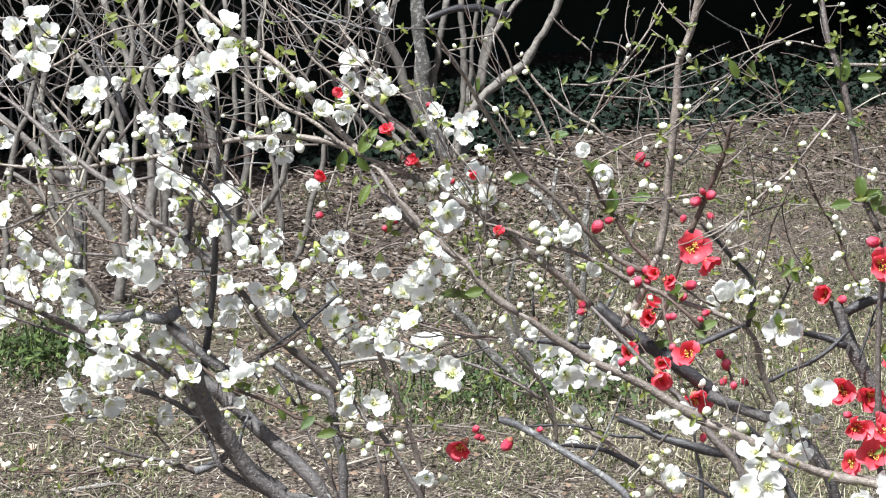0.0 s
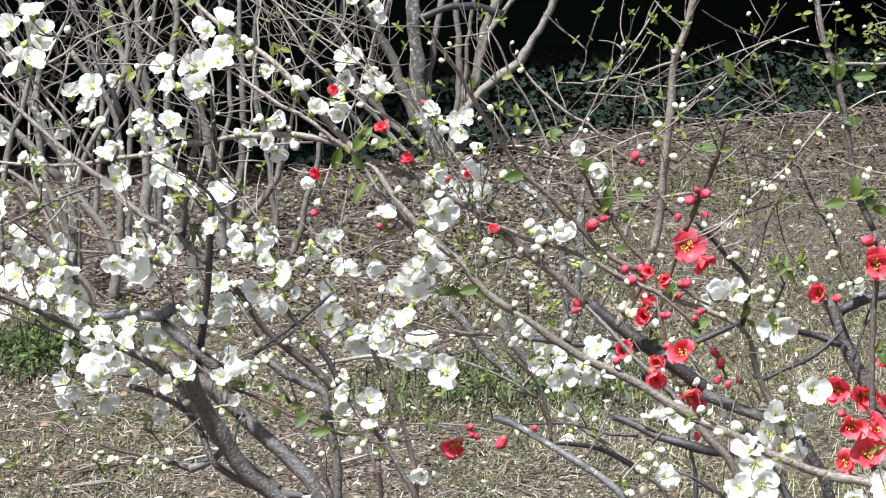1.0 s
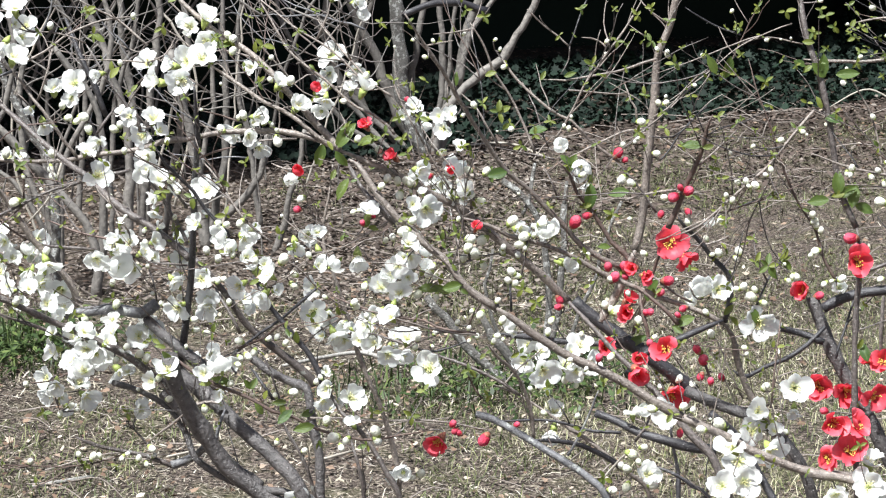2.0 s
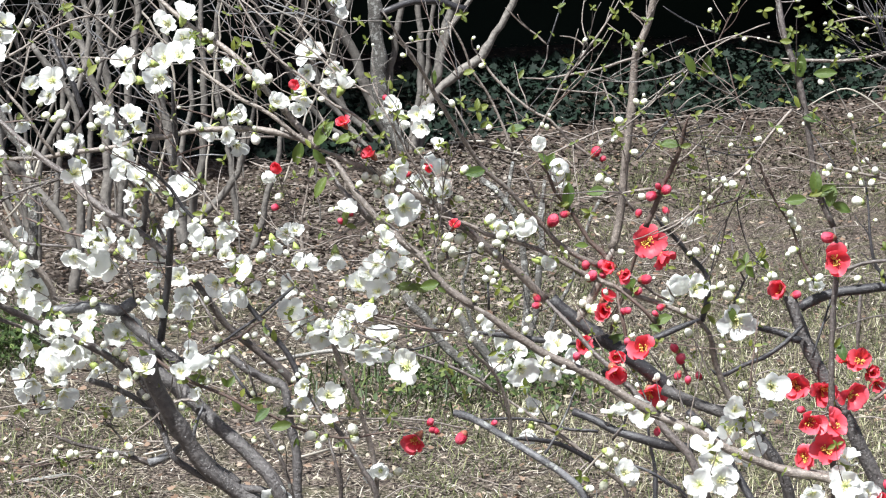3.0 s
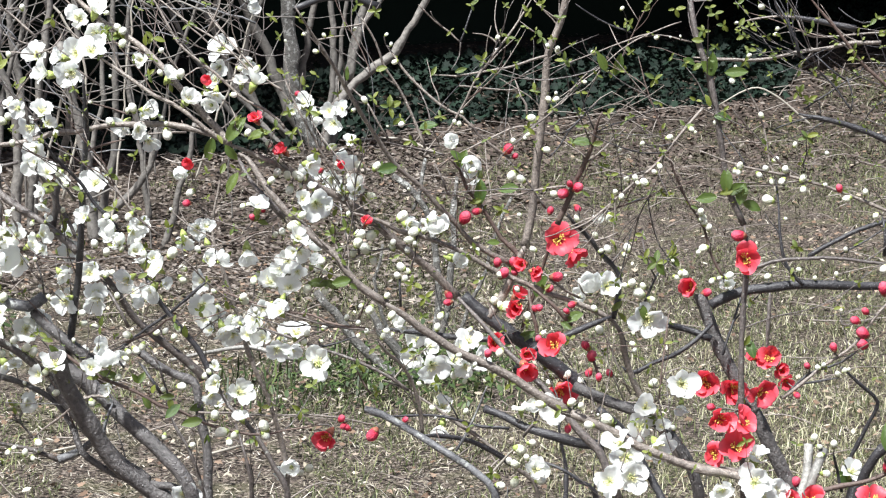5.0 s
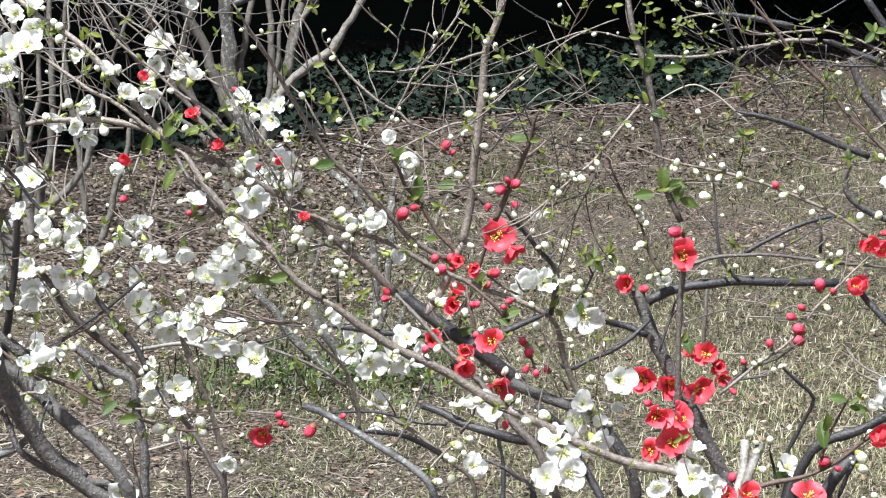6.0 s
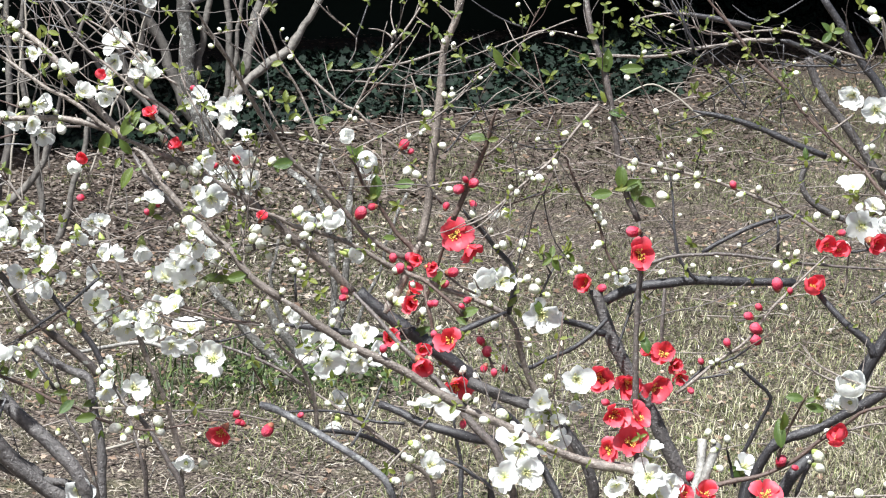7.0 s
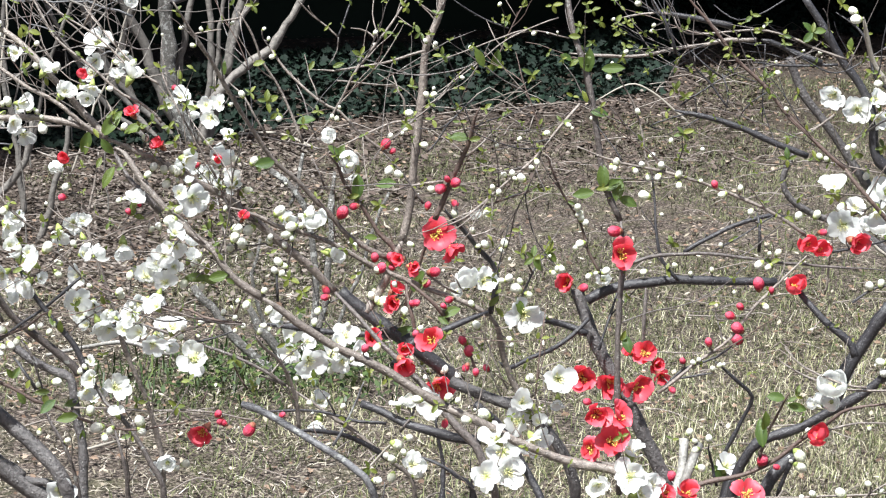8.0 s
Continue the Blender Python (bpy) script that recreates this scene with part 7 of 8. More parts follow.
bud(right, "red", (.211, 3.188, .975), 13, 177)
cluster(right, "white", (.215, 3.208, 1.016), 32, 0, -60, 45)
bud(right, "white", (.204, 3.176, 1.029), 10.2, 36)
bud(white, "red", (.239, 3.187, .909), 14, 97)
bud(white, "red", (.228, 2.94, .942), 15.5, 68)
bud(white, "red", (.26, 3.191, .909), 14.1, 85)
cluster(right, "red", (.274, 3.186, .908), 32.9, 0, 20, 52)
bud(red, "red", (.262, 3.195, .895), 10.3, 125)
cluster(right, "red", (.263, 2.953, .942), 30.1, 20, 0, 50)
bud(red, "white", (.318, 3.562, .859), 11.4, 152)
bud(red, "white", (.297, 3.562, .909), 7.6, 170)
bud(red, "white", (.277, 3.468, .98), 15.3, -131)
bud(red, "white", (.29, 3.465, .975), 14.2, 148)
bud(white, "white", (.013, 2.712, .997), 9.4, -137)
bud(white, "white", (.011, 3.192, .899), 13.2, -137)
cluster(white, "white", (.003, 3.221, .897), 30.1, 32, 35, 40)
bud(white, "white", (-.003, 3.192, .872), 14.1, -119)
bud(white, "white", (.02, 3.191, .869), 11, -91)
bud(white, "white", (.019, 3.192, .894), 8.7, -128)
bud(white, "white", (.084, 2.708, .96), 8.3, 55)
bud(white, "white", (.068, 2.812, .923), 12.4, -130)
bud(white, "white", (.058, 2.809, .928), 6.6, -138)
bud(white, "white", (.088, 2.67, .946), 11, 66)
cluster(white, "white", (.099, 2.7, .933), 13.9, 0, 20, 70)
bud(white, "red", (.178, 3.196, .864), 12.9, -55)
bud(right, "red", (.155, 2.793, .936), 10.4, -167)
bud(right, "white", (.147, 2.79, .921), 10.3, -129)
bud(red, "white", (.237, 3.198, .857), 13, 122)
bud(red, "white", (.254, 3.198, .849), 21, 20)
bud(red, "white", (.244, 3.197, .852), 10, 66)
cluster(right, "red", (.264, 3.187, .854), 49.5, 0, 0, 52)
cluster(red, "red", (.264, 3.195, .864), 33.1, 0, 40, 52)
bud(right, "red", (.256, 2.782, .933), 10.8, 14)
bud(white, "white", (.245, 2.944, .922), 8.1, 119)
bud(white, "white", (.042, 2.822, .912), 8.6, 91)
bud(white, "white", (.055, 2.815, .907), 7.7, 76)
cluster(red, "red", (.313, 3.143, .948), 49.7, -5, 8, 16)
cluster(red, "red", (.343, 3.305, .904), 43.7, 45, -30, 32)
bud(right, "red", (.285, 2.827, 1.056), 15.1, -166)
bud(right, "red", (.301, 2.825, 1.063), 14.1, 45)
bud(right, "red", (.292, 2.825, 1.067), 9.1, 112)
bud(red, "red", (.332, 3.467, .931), 12.4, 77)
bud(right, "red", (.312, 2.927, 1.023), 10.4, -29)
bud(right, "white", (.275, 2.834, 1.054), 10.1, 147)
bud(right, "white", (.313, 2.931, 1.01), 11.4, 105)
bud(right, "white", (.334, 2.791, 1.034), 12.3, -84)
cluster(right, "white", (.319, 2.773, 1.033), 11.5, 0, 30, 60)
bud(right, "white", (.337, 2.77, 1.067), 7.7, 114)
bud(red, "white", (.342, 2.755, 1.064), 8.5, 88)
bud(right, "white", (.348, 2.761, 1.083), 8.5, 116)
bud(right, "white", (.357, 2.757, 1.085), 8.5, 96)
bud(red, "white", (.383, 2.753, 1.099), 8.4, -66)
bud(right, "white", (.352, 2.951, .97), 12, 130)
bud(right, "white", (.344, 2.951, .968), 7.2, 38)
bud(red, "white", (.418, 3.285, .912), 13.1, 119)
bud(red, "white", (.414, 3.285, .903), 8.1, -30)
bud(red, "white", (.524, 3.321, .942), 12.7, 84)
bud(red, "white", (.531, 3.322, .934), 11.8, 75)
bud(red, "white", (.525, 3.322, .906), 13.7, -176)
bud(red, "white", (.519, 3.322, .901), 8.8, -167)
bud(right, "red", (.292, 2.948, .937), 15.6, -4)
bud(white, "red", (.284, 2.95, .922), 11.6, 44)
cluster(right, "white", (.337, 2.984, .915), 23.7, -10, 20, 58)
cluster(right, "white", (.351, 2.954, .924), 41.2, 20, 20, 46)
bud(right, "white", (.383, 2.96, .928), 11.9, 60)
bud(right, "white", (.375, 2.96, .925), 8.3, 166)
bud(red, "white", (.444, 3.312, .856), 10.4, 142)
bud(red, "white", (.439, 3.311, .846), 18.9, 148)
bud(red, "white", (.456, 3.311, .838), 11.5, -18)
cluster(right, "white", (.452, 3.322, .81), 59.2, -5, -10, 20)
cluster(right, "red", (.518, 3.365, .844), 47.5, -20, 10, 55)
bud(right, "red", (.539, 3.371, .836), 14.7, 24)
cluster(red, "white", (.561, 3.349, .851), 35.4, 0, 0, 35)
bud(red, "white", (.561, 3.321, .869), 13.4, 49)
bud(red, "white", (.538, 3.321, .862), 10.6, -135)
bud(red, "white", (.548, 3.321, .866), 7.7, -158)
bud(red, "white", (.5, 3.325, .871), 13.5, -32)
bud(red, "white", (.489, 3.321, .866), 10.4, -34)
bud(red, "white", (.484, 3.329, .887), 7.3, 19)
bud(right, "white", (.463, 2.708, 1.1), 8.5, -108)
bud(right, "white", (.465, 2.708, 1.108), 7.6, 107)
bud(red, "white", (.279, 3.187, .839), 13.1, 96)
bud(right, "red", (.252, 2.782, .932), 8.8, 124)
bud(white, "red", (.312, 2.955, .902), 10.8, -174)
bud(red, "red", (.288, 2.785, .929), 8.4, 136)
bud(white, "white", (.339, 2.958, .897), 9.4, 140)
cluster(white, "white", (-.423, 2.889, .864), 31, -10, 0, 20)
cluster(white, "white", (-.403, 2.911, .873), 34, -16, 24, 20)
cluster(white, "white", (-.387, 2.89, .865), 34.2, 10, 10, 40)
cluster(white, "white", (-.389, 2.88, .886), 25.8, 0, 30, 24)
cluster(white, "white", (-.361, 2.923, .874), 31.8, -24, 38, 20)
cluster(white, "white", (-.371, 2.924, .849), 34.3, 10, 0, 20)
cluster(white, "white", (-.365, 2.888, .872), 23.8, 20, 20, 40)
cluster(white, "white", (-.338, 2.984, .86), 35, -10, 10, 40)
cluster(white, "white", (-.32, 2.977, .866), 30.4, 20, 10, 24)
cluster(white, "white", (-.413, 2.976, .828), 36.2, -10, 10, 20)
cluster(white, "white", (-.397, 2.943, .825), 36.2, 5, 10, 24)
cluster(white, "white", (-.409, 2.974, .804), 30.8, -8, 17, 20)
cluster(white, "white", (-.403, 2.974, .789), 35.1, 0, -5, 24)
cluster(white, "white", (-.445, 2.966, .813), 30.5, -30, 20, 20)
cluster(white, "white", (-.43, 2.933, .814), 28.5, 0, -20, 20)
cluster(white, "white", (-.44, 2.974, .793), 31.7, 0, -10, 24)
bud(white, "white", (-.425, 2.947, .79), 12.7, 51)
cluster(white, "white", (-.426, 2.941, .794), 18, 24, 3, 32)
bud(white, "white", (-.414, 2.94, .785), 9.5, 38)
bud(white, "white", (-.407, 2.938, .78), 7.4, 14)
bud(white, "white", (-.427, 2.938, .775), 9.5, 94)
bud(white, "white", (-.464, 2.922, .815), 9.3, 101)
cluster(white, "white", (-.362, 2.977, .821), 34.5, 20, -10, 20)
cluster(white, "white", (-.346, 2.93, .842), 24.5, 0, 45, 20)
bud(white, "white", (-.342, 2.901, .865), 10.8, 60)
bud(white, "white", (-.355, 2.899, .849), 10.3, 75)
bud(white, "white", (-.328, 2.903, .856), 12.6, 51)
cluster(white, "white", (-.29, 2.844, .848), 34, 0, 55, 20)
cluster(white, "white", (-.313, 2.905, .824), 23.6, 8, 24, 24)
bud(white, "white", (-.32, 2.906, .85), 12.5, 63)
bud(white, "white", (-.307, 2.912, .825), 10.3, -110)
bud(white, "white", (-.334, 2.936, .806), 6, 115)
bud(white, "white", (-.295, 2.912, .8), 10.7, 40)
cluster(white, "white", (-.334, 2.959, .777), 34.8, 0, -25, 48)
bud(white, "white", (-.264, 2.933, .879), 10.2, 2)
bud(white, "white", (-.5, 2.836, .748), 10.2, 58)
bud(white, "white", (-.453, 2.87, .735), 9.4, 59)
bud(white, "white", (-.401, 2.902, .735), 9.1, 97)
bud(white, "white", (-.385, 2.909, .731), 12, 72)
bud(white, "white", (-.378, 2.912, .731), 9, 102)
bud(white, "white", (-.352, 2.921, .726), 9, -121)
bud(white, "white", (-.346, 2.922, .731), 7, 21)
bud(white, "white", (-.333, 2.924, .725), 9.7, 80)
bud(white, "white", (-.324, 2.925, .718), 7.7, -78)
bud(white, "white", (-.317, 2.92, .738), 11.6, -30)
bud(white, "white", (-.315, 2.925, .728), 7.7, 49)
bud(white, "white", (-.252, 2.892, .793), 10.3, -90)
bud(white, "white", (-.252, 2.934, .875), 10.3, -4)
cluster(white, "white", (-.271, 3.207, .787), 32.8, 0, 20, 24)
cluster(white, "white", (-.26, 3.207, .783), 25.1, 20, 10, 40)
cluster(white, "white", (-.248, 2.85, .845), 30.5, -5, 30, 42)
cluster(white, "white", (-.25, 2.947, .802), 27.2, 0, -35, 15)
cluster(white, "white", (-.229, 2.854, .821), 22.4, 20, -30, 40)
bud(white, "white", (-.219, 2.86, .831), 10.6, 53)
bud(white, "white", (-.234, 3.216, .804), 13, 144)
bud(white, "white", (-.241, 3.477, .726), 14.1, -45)
bud(white, "white", (-.193, 2.888, .862), 10.6, -109)
bud(white, "white", (-.248, 3.211, .78), 8.8, 113)
bud(white, "white", (-.233, 3.172, .783), 9.8, -28)
bud(white, "white", (-.233, 3.216, .782), 9.9, -52)
bud(white, "white", (-.207, 3.391, .77), 10.8, 47)
bud(white, "white", (-.185, 3.213, .81), 10.3, 58)
bud(white, "white", (-.184, 3.395, .763), 10.9, 60)
bud(white, "white", (-.168, 3.214, .812), 8.2, -84)
bud(white, "white", (-.168, 2.877, .813), 7.8, 126)
bud(white, "white", (-.177, 3.458, .679), 15.4, 20)
cluster(white, "white", (-.12, 3.21, .743), 30, 10, 20, 40)
cluster(white, "white", (-.127, 3.239, .721), 29.7, -10, -25, 20)
cluster(white, "white", (-.127, 3.422, .662), 26.1, -8, 31, 20)
cluster(white, "white", (-.09, 3.202, .732), 38.6, 5, 10, 20)
bud(white, "white", (-.142, 3.404, .707), 11.8, 52)
bud(white, "white", (-.129, 3.21, .758), 8.3, 136)
cluster(white, "white", (-.086, 3.191, .699), 25.2, 0, 70, 40)
bud(white, "white", (-.128, 3.395, .654), 15.4, 75)
bud(white, "white", (-.101, 2.888, .76), 16.8, 180)
bud(white, "white", (-.086, 2.892, .756), 11.5, -122)
bud(white, "white", (-.095, 2.977, .725), 10.8, -79)
bud(white, "white", (-.052, 2.902, .764), 15.7, 130)
bud(white, "white", (-.05, 2.902, .753), 12.6, -60)
bud(white, "white", (-.167, 2.882, .756), 8.8, -110)
bud(white, "white", (-.147, 3.138, .679), 9.5, 40)
cluster(white, "white", (-.022, 3.252, .62), 19.6, -10, 0, 62)
bud(white, "white", (.001, 3.258, .617), 13.5, 27)
bud(white, "white", (-.01, 3.258, .611), 10.3, 23)
cluster(white, "white", (.012, 3.108, .793), 51, -5, 15, 16)
cluster(white, "white", (-.108, 3.284, .792), 33.7, -8, 24, 24)
cluster(white, "white", (-.057, 3.164, .812), 31, 0, -10, 32)
cluster(white, "white", (-.063, 3.167, .826), 32.2, -8, 7, 32)
cluster(white, "white", (-.037, 2.84, .871), 28.3, 0, -30, 24)
cluster(white, "white", (-.017, 3.119, .827), 40.3, 10, 50, 24)
bud(white, "white", (-.003, 2.829, .892), 9.7, 90)
cluster(white, "white", (-.031, 3.157, .822), 28.9, 0, 10, 40)
cluster(white, "red", (.024, 2.916, .752), 43.3, -20, -20, 40)
bud(white, "red", (.045, 3.392, .651), 12.9, 65)
bud(white, "red", (.048, 3.392, .641), 11.6, -132)
bud(white, "red", (.053, 3.393, .638), 11.7, 138)
bud(white, "red", (.088, 3.396, .628), 20.8, -133)
bud(red, "red", (.12, 3.069, .731), 9.3, 24)
bud(white, "white", (-.007, 3.121, .818), 10.8, 119)
bud(white, "white", (.017, 2.832, .898), 8.8, 49)
bud(white, "white", (.015, 3.117, .82), 5.8, -43)
bud(white, "white", (.061, 3.1, .831), 6.7, -126)
bud(red, "white", (.098, 3.18, .82), 10.2, 29)
bud(white, "white", (.083, 2.796, .896), 9, 64)
bud(red, "white", (.106, 3.182, .815), 6.6, -131)
cluster(red, "white", (.14, 3.217, .8), 24.1, 0, 0, 70)
cluster(white, "white", (.134, 3.144, .794), 33.3, -10, -10, 24)
cluster(white, "white", (.153, 3.107, .793), 49.1, 0, -15, 30)
cluster(red, "white", (.204, 3.189, .803), 42.6, 0, 50, 20)
cluster(white, "white", (.183, 2.708, .888), 30.8, 30, 10, 24)
cluster(white, "white", (.158, 2.707, .888), 27.6, -10, 20, 20)
bud(white, "white", (.159, 2.716, .871), 11.1, -106)
bud(white, "white", (.166, 2.716, .876), 9.2, -106)
cluster(white, "white", (.17, 2.71, .882), 25, 0, -10, 15)
bud(white, "white", (.171, 2.716, .864), 7.3, -109)
cluster(white, "white", (.169, 3.125, .733), 33.2, 0, 70, 45)
cluster(red, "white", (.168, 3.108, .715), 36.1, 0, -50, 45)
bud(white, "white", (.155, 3.098, .739), 9.5, 133)
bud(red, "white", (.196, 3.082, .739), 9.3, 64)
bud(red, "white", (.212, 2.758, .887), 11.3, -136)
cluster(red, "red", (.236, 3.188, .805), 47, 0, 10, 50)
bud(white, "red", (.193, 2.68, .903), 10.8, 83)
cluster(red, "red", (.238, 2.742, .876), 42.3, 0, -20, 50)
cluster(red, "red", (.241, 2.761, .886), 28.1, 20, 20, 50)
bud(red, "white", (.164, 3.192, .823), 11.2, 82)
bud(red, "white", (.207, 3.195, .82), 8.5, -121)
bud(red, "white", (.242, 2.817, .76), 15.4, -22)
bud(red, "white", (.278, 3.067, .703), 11.5, 10)
cluster(red, "white", (.269, 2.923, .706), 42.7, 0, 20, 45)
bud(red, "white", (.256, 3.046, .681), 13.9, 134)
bud(red, "white", (.249, 3.046, .685), 11.2, 113)
bud(white, "white", (.26, 3.092, .645), 15, -108)
bud(red, "white", (.22, 2.811, .719), 12.1, 14)
bud(red, "white", (.269, 2.929, .717), 12.3, 61)
bud(white, "white", (.293, 3.094, .647), 14.1, 25)
bud(red, "white", (.283, 2.922, .706), 11.4, -155)
bud(red, "white", (.26, 2.929, .721), 9.5, 110)
bud(right, "white", (.262, 2.782, .904), 7.7, 15)
bud(right, "red", (.257, 2.783, .897), 10.6, 85)
cluster(red, "red", (.274, 2.762, .893), 37.3, 10, -15, 30)
cluster(right, "red", (.325, 3.194, .744), 51.2, -10, -20, 30)
bud(red, "white", (.333, 3.197, .76), 15.2, 70)
bud(red, "white", (.349, 3.2, .752), 14.1, -21)
bud(right, "white", (.311, 3.203, .748), 10.3, 114)
bud(right, "white", (.307, 3.208, .76), 8.1, 106)
bud(red, "red", (.357, 3.203, .798), 13.7, 132)
bud(red, "red", (.366, 3.207, .783), 17.2, 81)
bud(right, "red", (.362, 3.199, .763), 12.7, -131)
bud(red, "red", (.375, 3.198, .757), 11.5, 80)
bud(red, "red", (.365, 3.002, .808), 10.8, 120)
bud(red, "red", (.287, 2.726, .808), 10.3, -93)
cluster(red, "white", (.274, 2.727, .83), 37.5, 0, 10, 18)
bud(white, "white", (.251, 2.678, .847), 11.9, 180)
bud(red, "white", (.279, 3.078, .746), 12.6, -140)
cluster(red, "white", (.264, 3.07, .743), 25.5, -10, 70, 15)
bud(white, "white", (.285, 2.677, .85), 11.1, 57)
bud(red, "white", (.289, 2.621, .86), 8.1, 80)
bud(red, "white", (.299, 2.624, .838), 11.7, 157)
bud(red, "white", (.408, 3.374, .657), 22.2, 140)
bud(right, "white", (.354, 3.026, .856), 12.5, 110)
bud(right, "white", (.416, 2.985, .8), 12.4, 34)
cluster(right, "white", (.449, 2.979, .8), 48.4, -5, 15, 22)
cluster(right, "white", (.451, 2.98, .775), 25.8, 0, -50, 50)
cluster(red, "white", (.407, 2.98, .769), 44.1, 0, 30, 46)
cluster(red, "white", (.404, 2.995, .742), 42, -10, 15, 34)
cluster(red, "white", (.377, 2.661, .808), 39.8, 0, -2, 24)
cluster(red, "white", (.429, 2.989, .743), 23.5, 8, 24, 15)
bud(red, "white", (.444, 2.993, .742), 7.8, 114)
cluster(red, "white", (.438, 3.384, .601), 56.1, 0, 10, 18)
cluster(red, "white", (.356, 2.706, .758), 40.2, 5, 10, 20)
cluster(red, "white", (.333, 2.706, .753), 41.6, -15, 10, 40)
cluster(red, "white", (.333, 2.624, .817), 35.6, -10, 35, 20)
bud(red, "white", (.458, 2.987, .702), 12.5, 96)
cluster(right, "red", (.539, 3.349, .717), 51.2, -15, 0, 28)
cluster(right, "red", (.573, 3.347, .711), 50, 15, 0, 26)
cluster(right, "red", (.447, 2.677, .832), 40.6, -5, 0, 28)
cluster(right, "red", (.472, 2.677, .828), 38.7, 5, 0, 26)
cluster(white, "red", (.475, 2.861, .742), 37.5, -35, 0, 36)
cluster(right, "red", (.467, 2.678, .799), 41.6, 0, 30, 15)
bud(right, "red", (.439, 2.684, .844), 10.8, 179)
cluster(right, "red", (.612, 3.344, .704), 50.6, 10, 0, 28)
cluster(right, "red", (.655, 3.511, .711), 44.1, -10, 30, 32)
cluster(right, "red", (.67, 3.511, .699), 37.8, 10, 20, 46)
cluster(right, "red", (.528, 2.737, .863), 28.1, 10, -10, 46)
cluster(right, "red", (.637, 3.511, .713), 34.6, -20, 10, 50)
bud(right, "red", (.531, 2.675, .86), 9.1, -26)
bud(right, "red", (.568, 2.67, .915), 10.8, 120)
bud(right, "red", (.606, 2.699, .912), 15.7, 147)
bud(right, "red", (.549, 2.714, .884), 9.2, 122)
bud(right, "white", (.552, 2.671, .892), 7.3, 146)
bud(right, "white", (.558, 2.671, .895), 6.4, 73)
bud(right, "white", (.74, 3.401, .722), 9.6, 61)
bud(right, "white", (.589, 2.741, .869), 7.8, 105)
bud(right, "white", (.746, 3.402, .723), 6.4, 67)
cluster(right, "white", (.494, 2.713, .775), 39.7, 0, 60, 32)
cluster(red, "white", (.48, 2.63, .773), 46.6, -5, 20, 20)
cluster(white, "white", (.546, 2.875, .695), 43.8, 10, 10, 32)
cluster(red, "white", (.446, 2.631, .766), 35.5, -30, 10, 32)
cluster(red, "white", (.489, 2.63, .754), 34.3, 16, 10, 15)
bud(right, "red", (.667, 3.346, .577), 18.1, 55)
bud(right, "red", (.65, 3.346, .571), 12.1, 61)
cluster(right, "red", (.589, 2.857, .689), 39.2, 10, 40, 32)
cluster(white, "red", (.564, 2.876, .684), 35.9, 0, 40, 40)
bud(right, "white", (.607, 2.866, .72), 12.1, 0)
cluster(right, "white", (.761, 3.425, .569), 46.1, 0, 60, 32)
bud(right, "white", (.683, 3.308, .65), 12.4, 70)
bud(right, "white", (.725, 3.377, .623), 13.2, 93)
bud(right, "white", (.602, 2.885, .748), 8.1, 2)
bud(right, "white", (.603, 2.88, .738), 10.4, -168)
bud(right, "red", (.782, 3.291, .615), 19.8, 65)
bud(right, "red", (.811, 3.326, .596), 11.4, 158)
bud(right, "red", (.761, 3.348, .563), 16.4, 16)
cluster(right, "red", (.691, 2.989, .651), 46.6, 10, 40, 24)
bud(right, "white", (.762, 3.347, .567), 11.7, -104)
cluster(right, "red", (.848, 3.253, .656), 26.9, 0, 10, 64)
bud(right, "white", (.837, 3.266, .663), 10.5, 141)
bud(right, "white", (.84, 3.32, .615), 20.2, -44)
bud(right, "white", (.841, 3.316, .599), 18.1, -20)
bud(right, "white", (.83, 3.336, .607), 9.1, 164)
bud(right, "white", (.828, 3.317, .607), 6.8, 116)
cluster(right, "white", (.853, 3.212, .735), 33.7, 0, 50, 58)
cluster(right, "white", (.899, 3.444, .659), 19.3, -20, 0, 60)
bud(right, "white", (.932, 3.269, .758), 15, 149)
bud(right, "white", (.938, 3.273, .742), 14.9, 145)
bud(right, "white", (.92, 3.263, .668), 7.6, -89)
bud(right, "white", (.779, 3.001, .65), 11.4, 117)
bud(right, "white", (.814, 2.998, .652), 16.4, 131)
bud(right, "white", (.844, 2.983, .668), 11, 133)
bud(right, "white", (.863, 2.993, .656), 10.9, 88)
bud(right, "white", (.765, 3, .646), 8.2, 90)
cluster(right, "red", (.47, 2.688, 1.008), 41.1, -5, 8, 22)
bud(right, "red", (.464, 2.698, 1.032), 16.4, -170)
bud(right, "white", (.617, 3.345, .864), 11.2, 180)
bud(right, "white", (.656, 3.327, .877), 9.2, 152)
bud(right, "white", (.683, 3.352, .861), 8, 105)
bud(right, "white", (.713, 3.356, .866), 8.2, 101)
bud(right, "white", (.594, 2.753, 1.008), 7, 99)
bud(right, "white", (.493, 2.711, 1.104), 8.6, 128)
bud(right, "white", (.619, 3.352, .993), 10.6, -71)
bud(right, "white", (.512, 2.713, 1.09), 9.5, -130)
bud(right, "white", (.535, 2.715, 1.093), 10.4, 68)
bud(right, "white", (.536, 2.715, 1.081), 9.4, -96)
bud(right, "white", (.486, 2.711, 1.097), 8.5, -54)
bud(right, "white", (.613, 3.344, .969), 17.5, 150)
bud(right, "red", (.576, 2.717, 1.082), 10.3, 111)
bud(right, "white", (.585, 2.717, 1.071), 10.3, -171)
bud(right, "white", (.605, 2.718, 1.078), 8.5, 80)
bud(right, "white", (.628, 2.762, 1.045), 8.7, -128)
bud(right, "white", (.82, 3.318, .948), 13.5, 70)
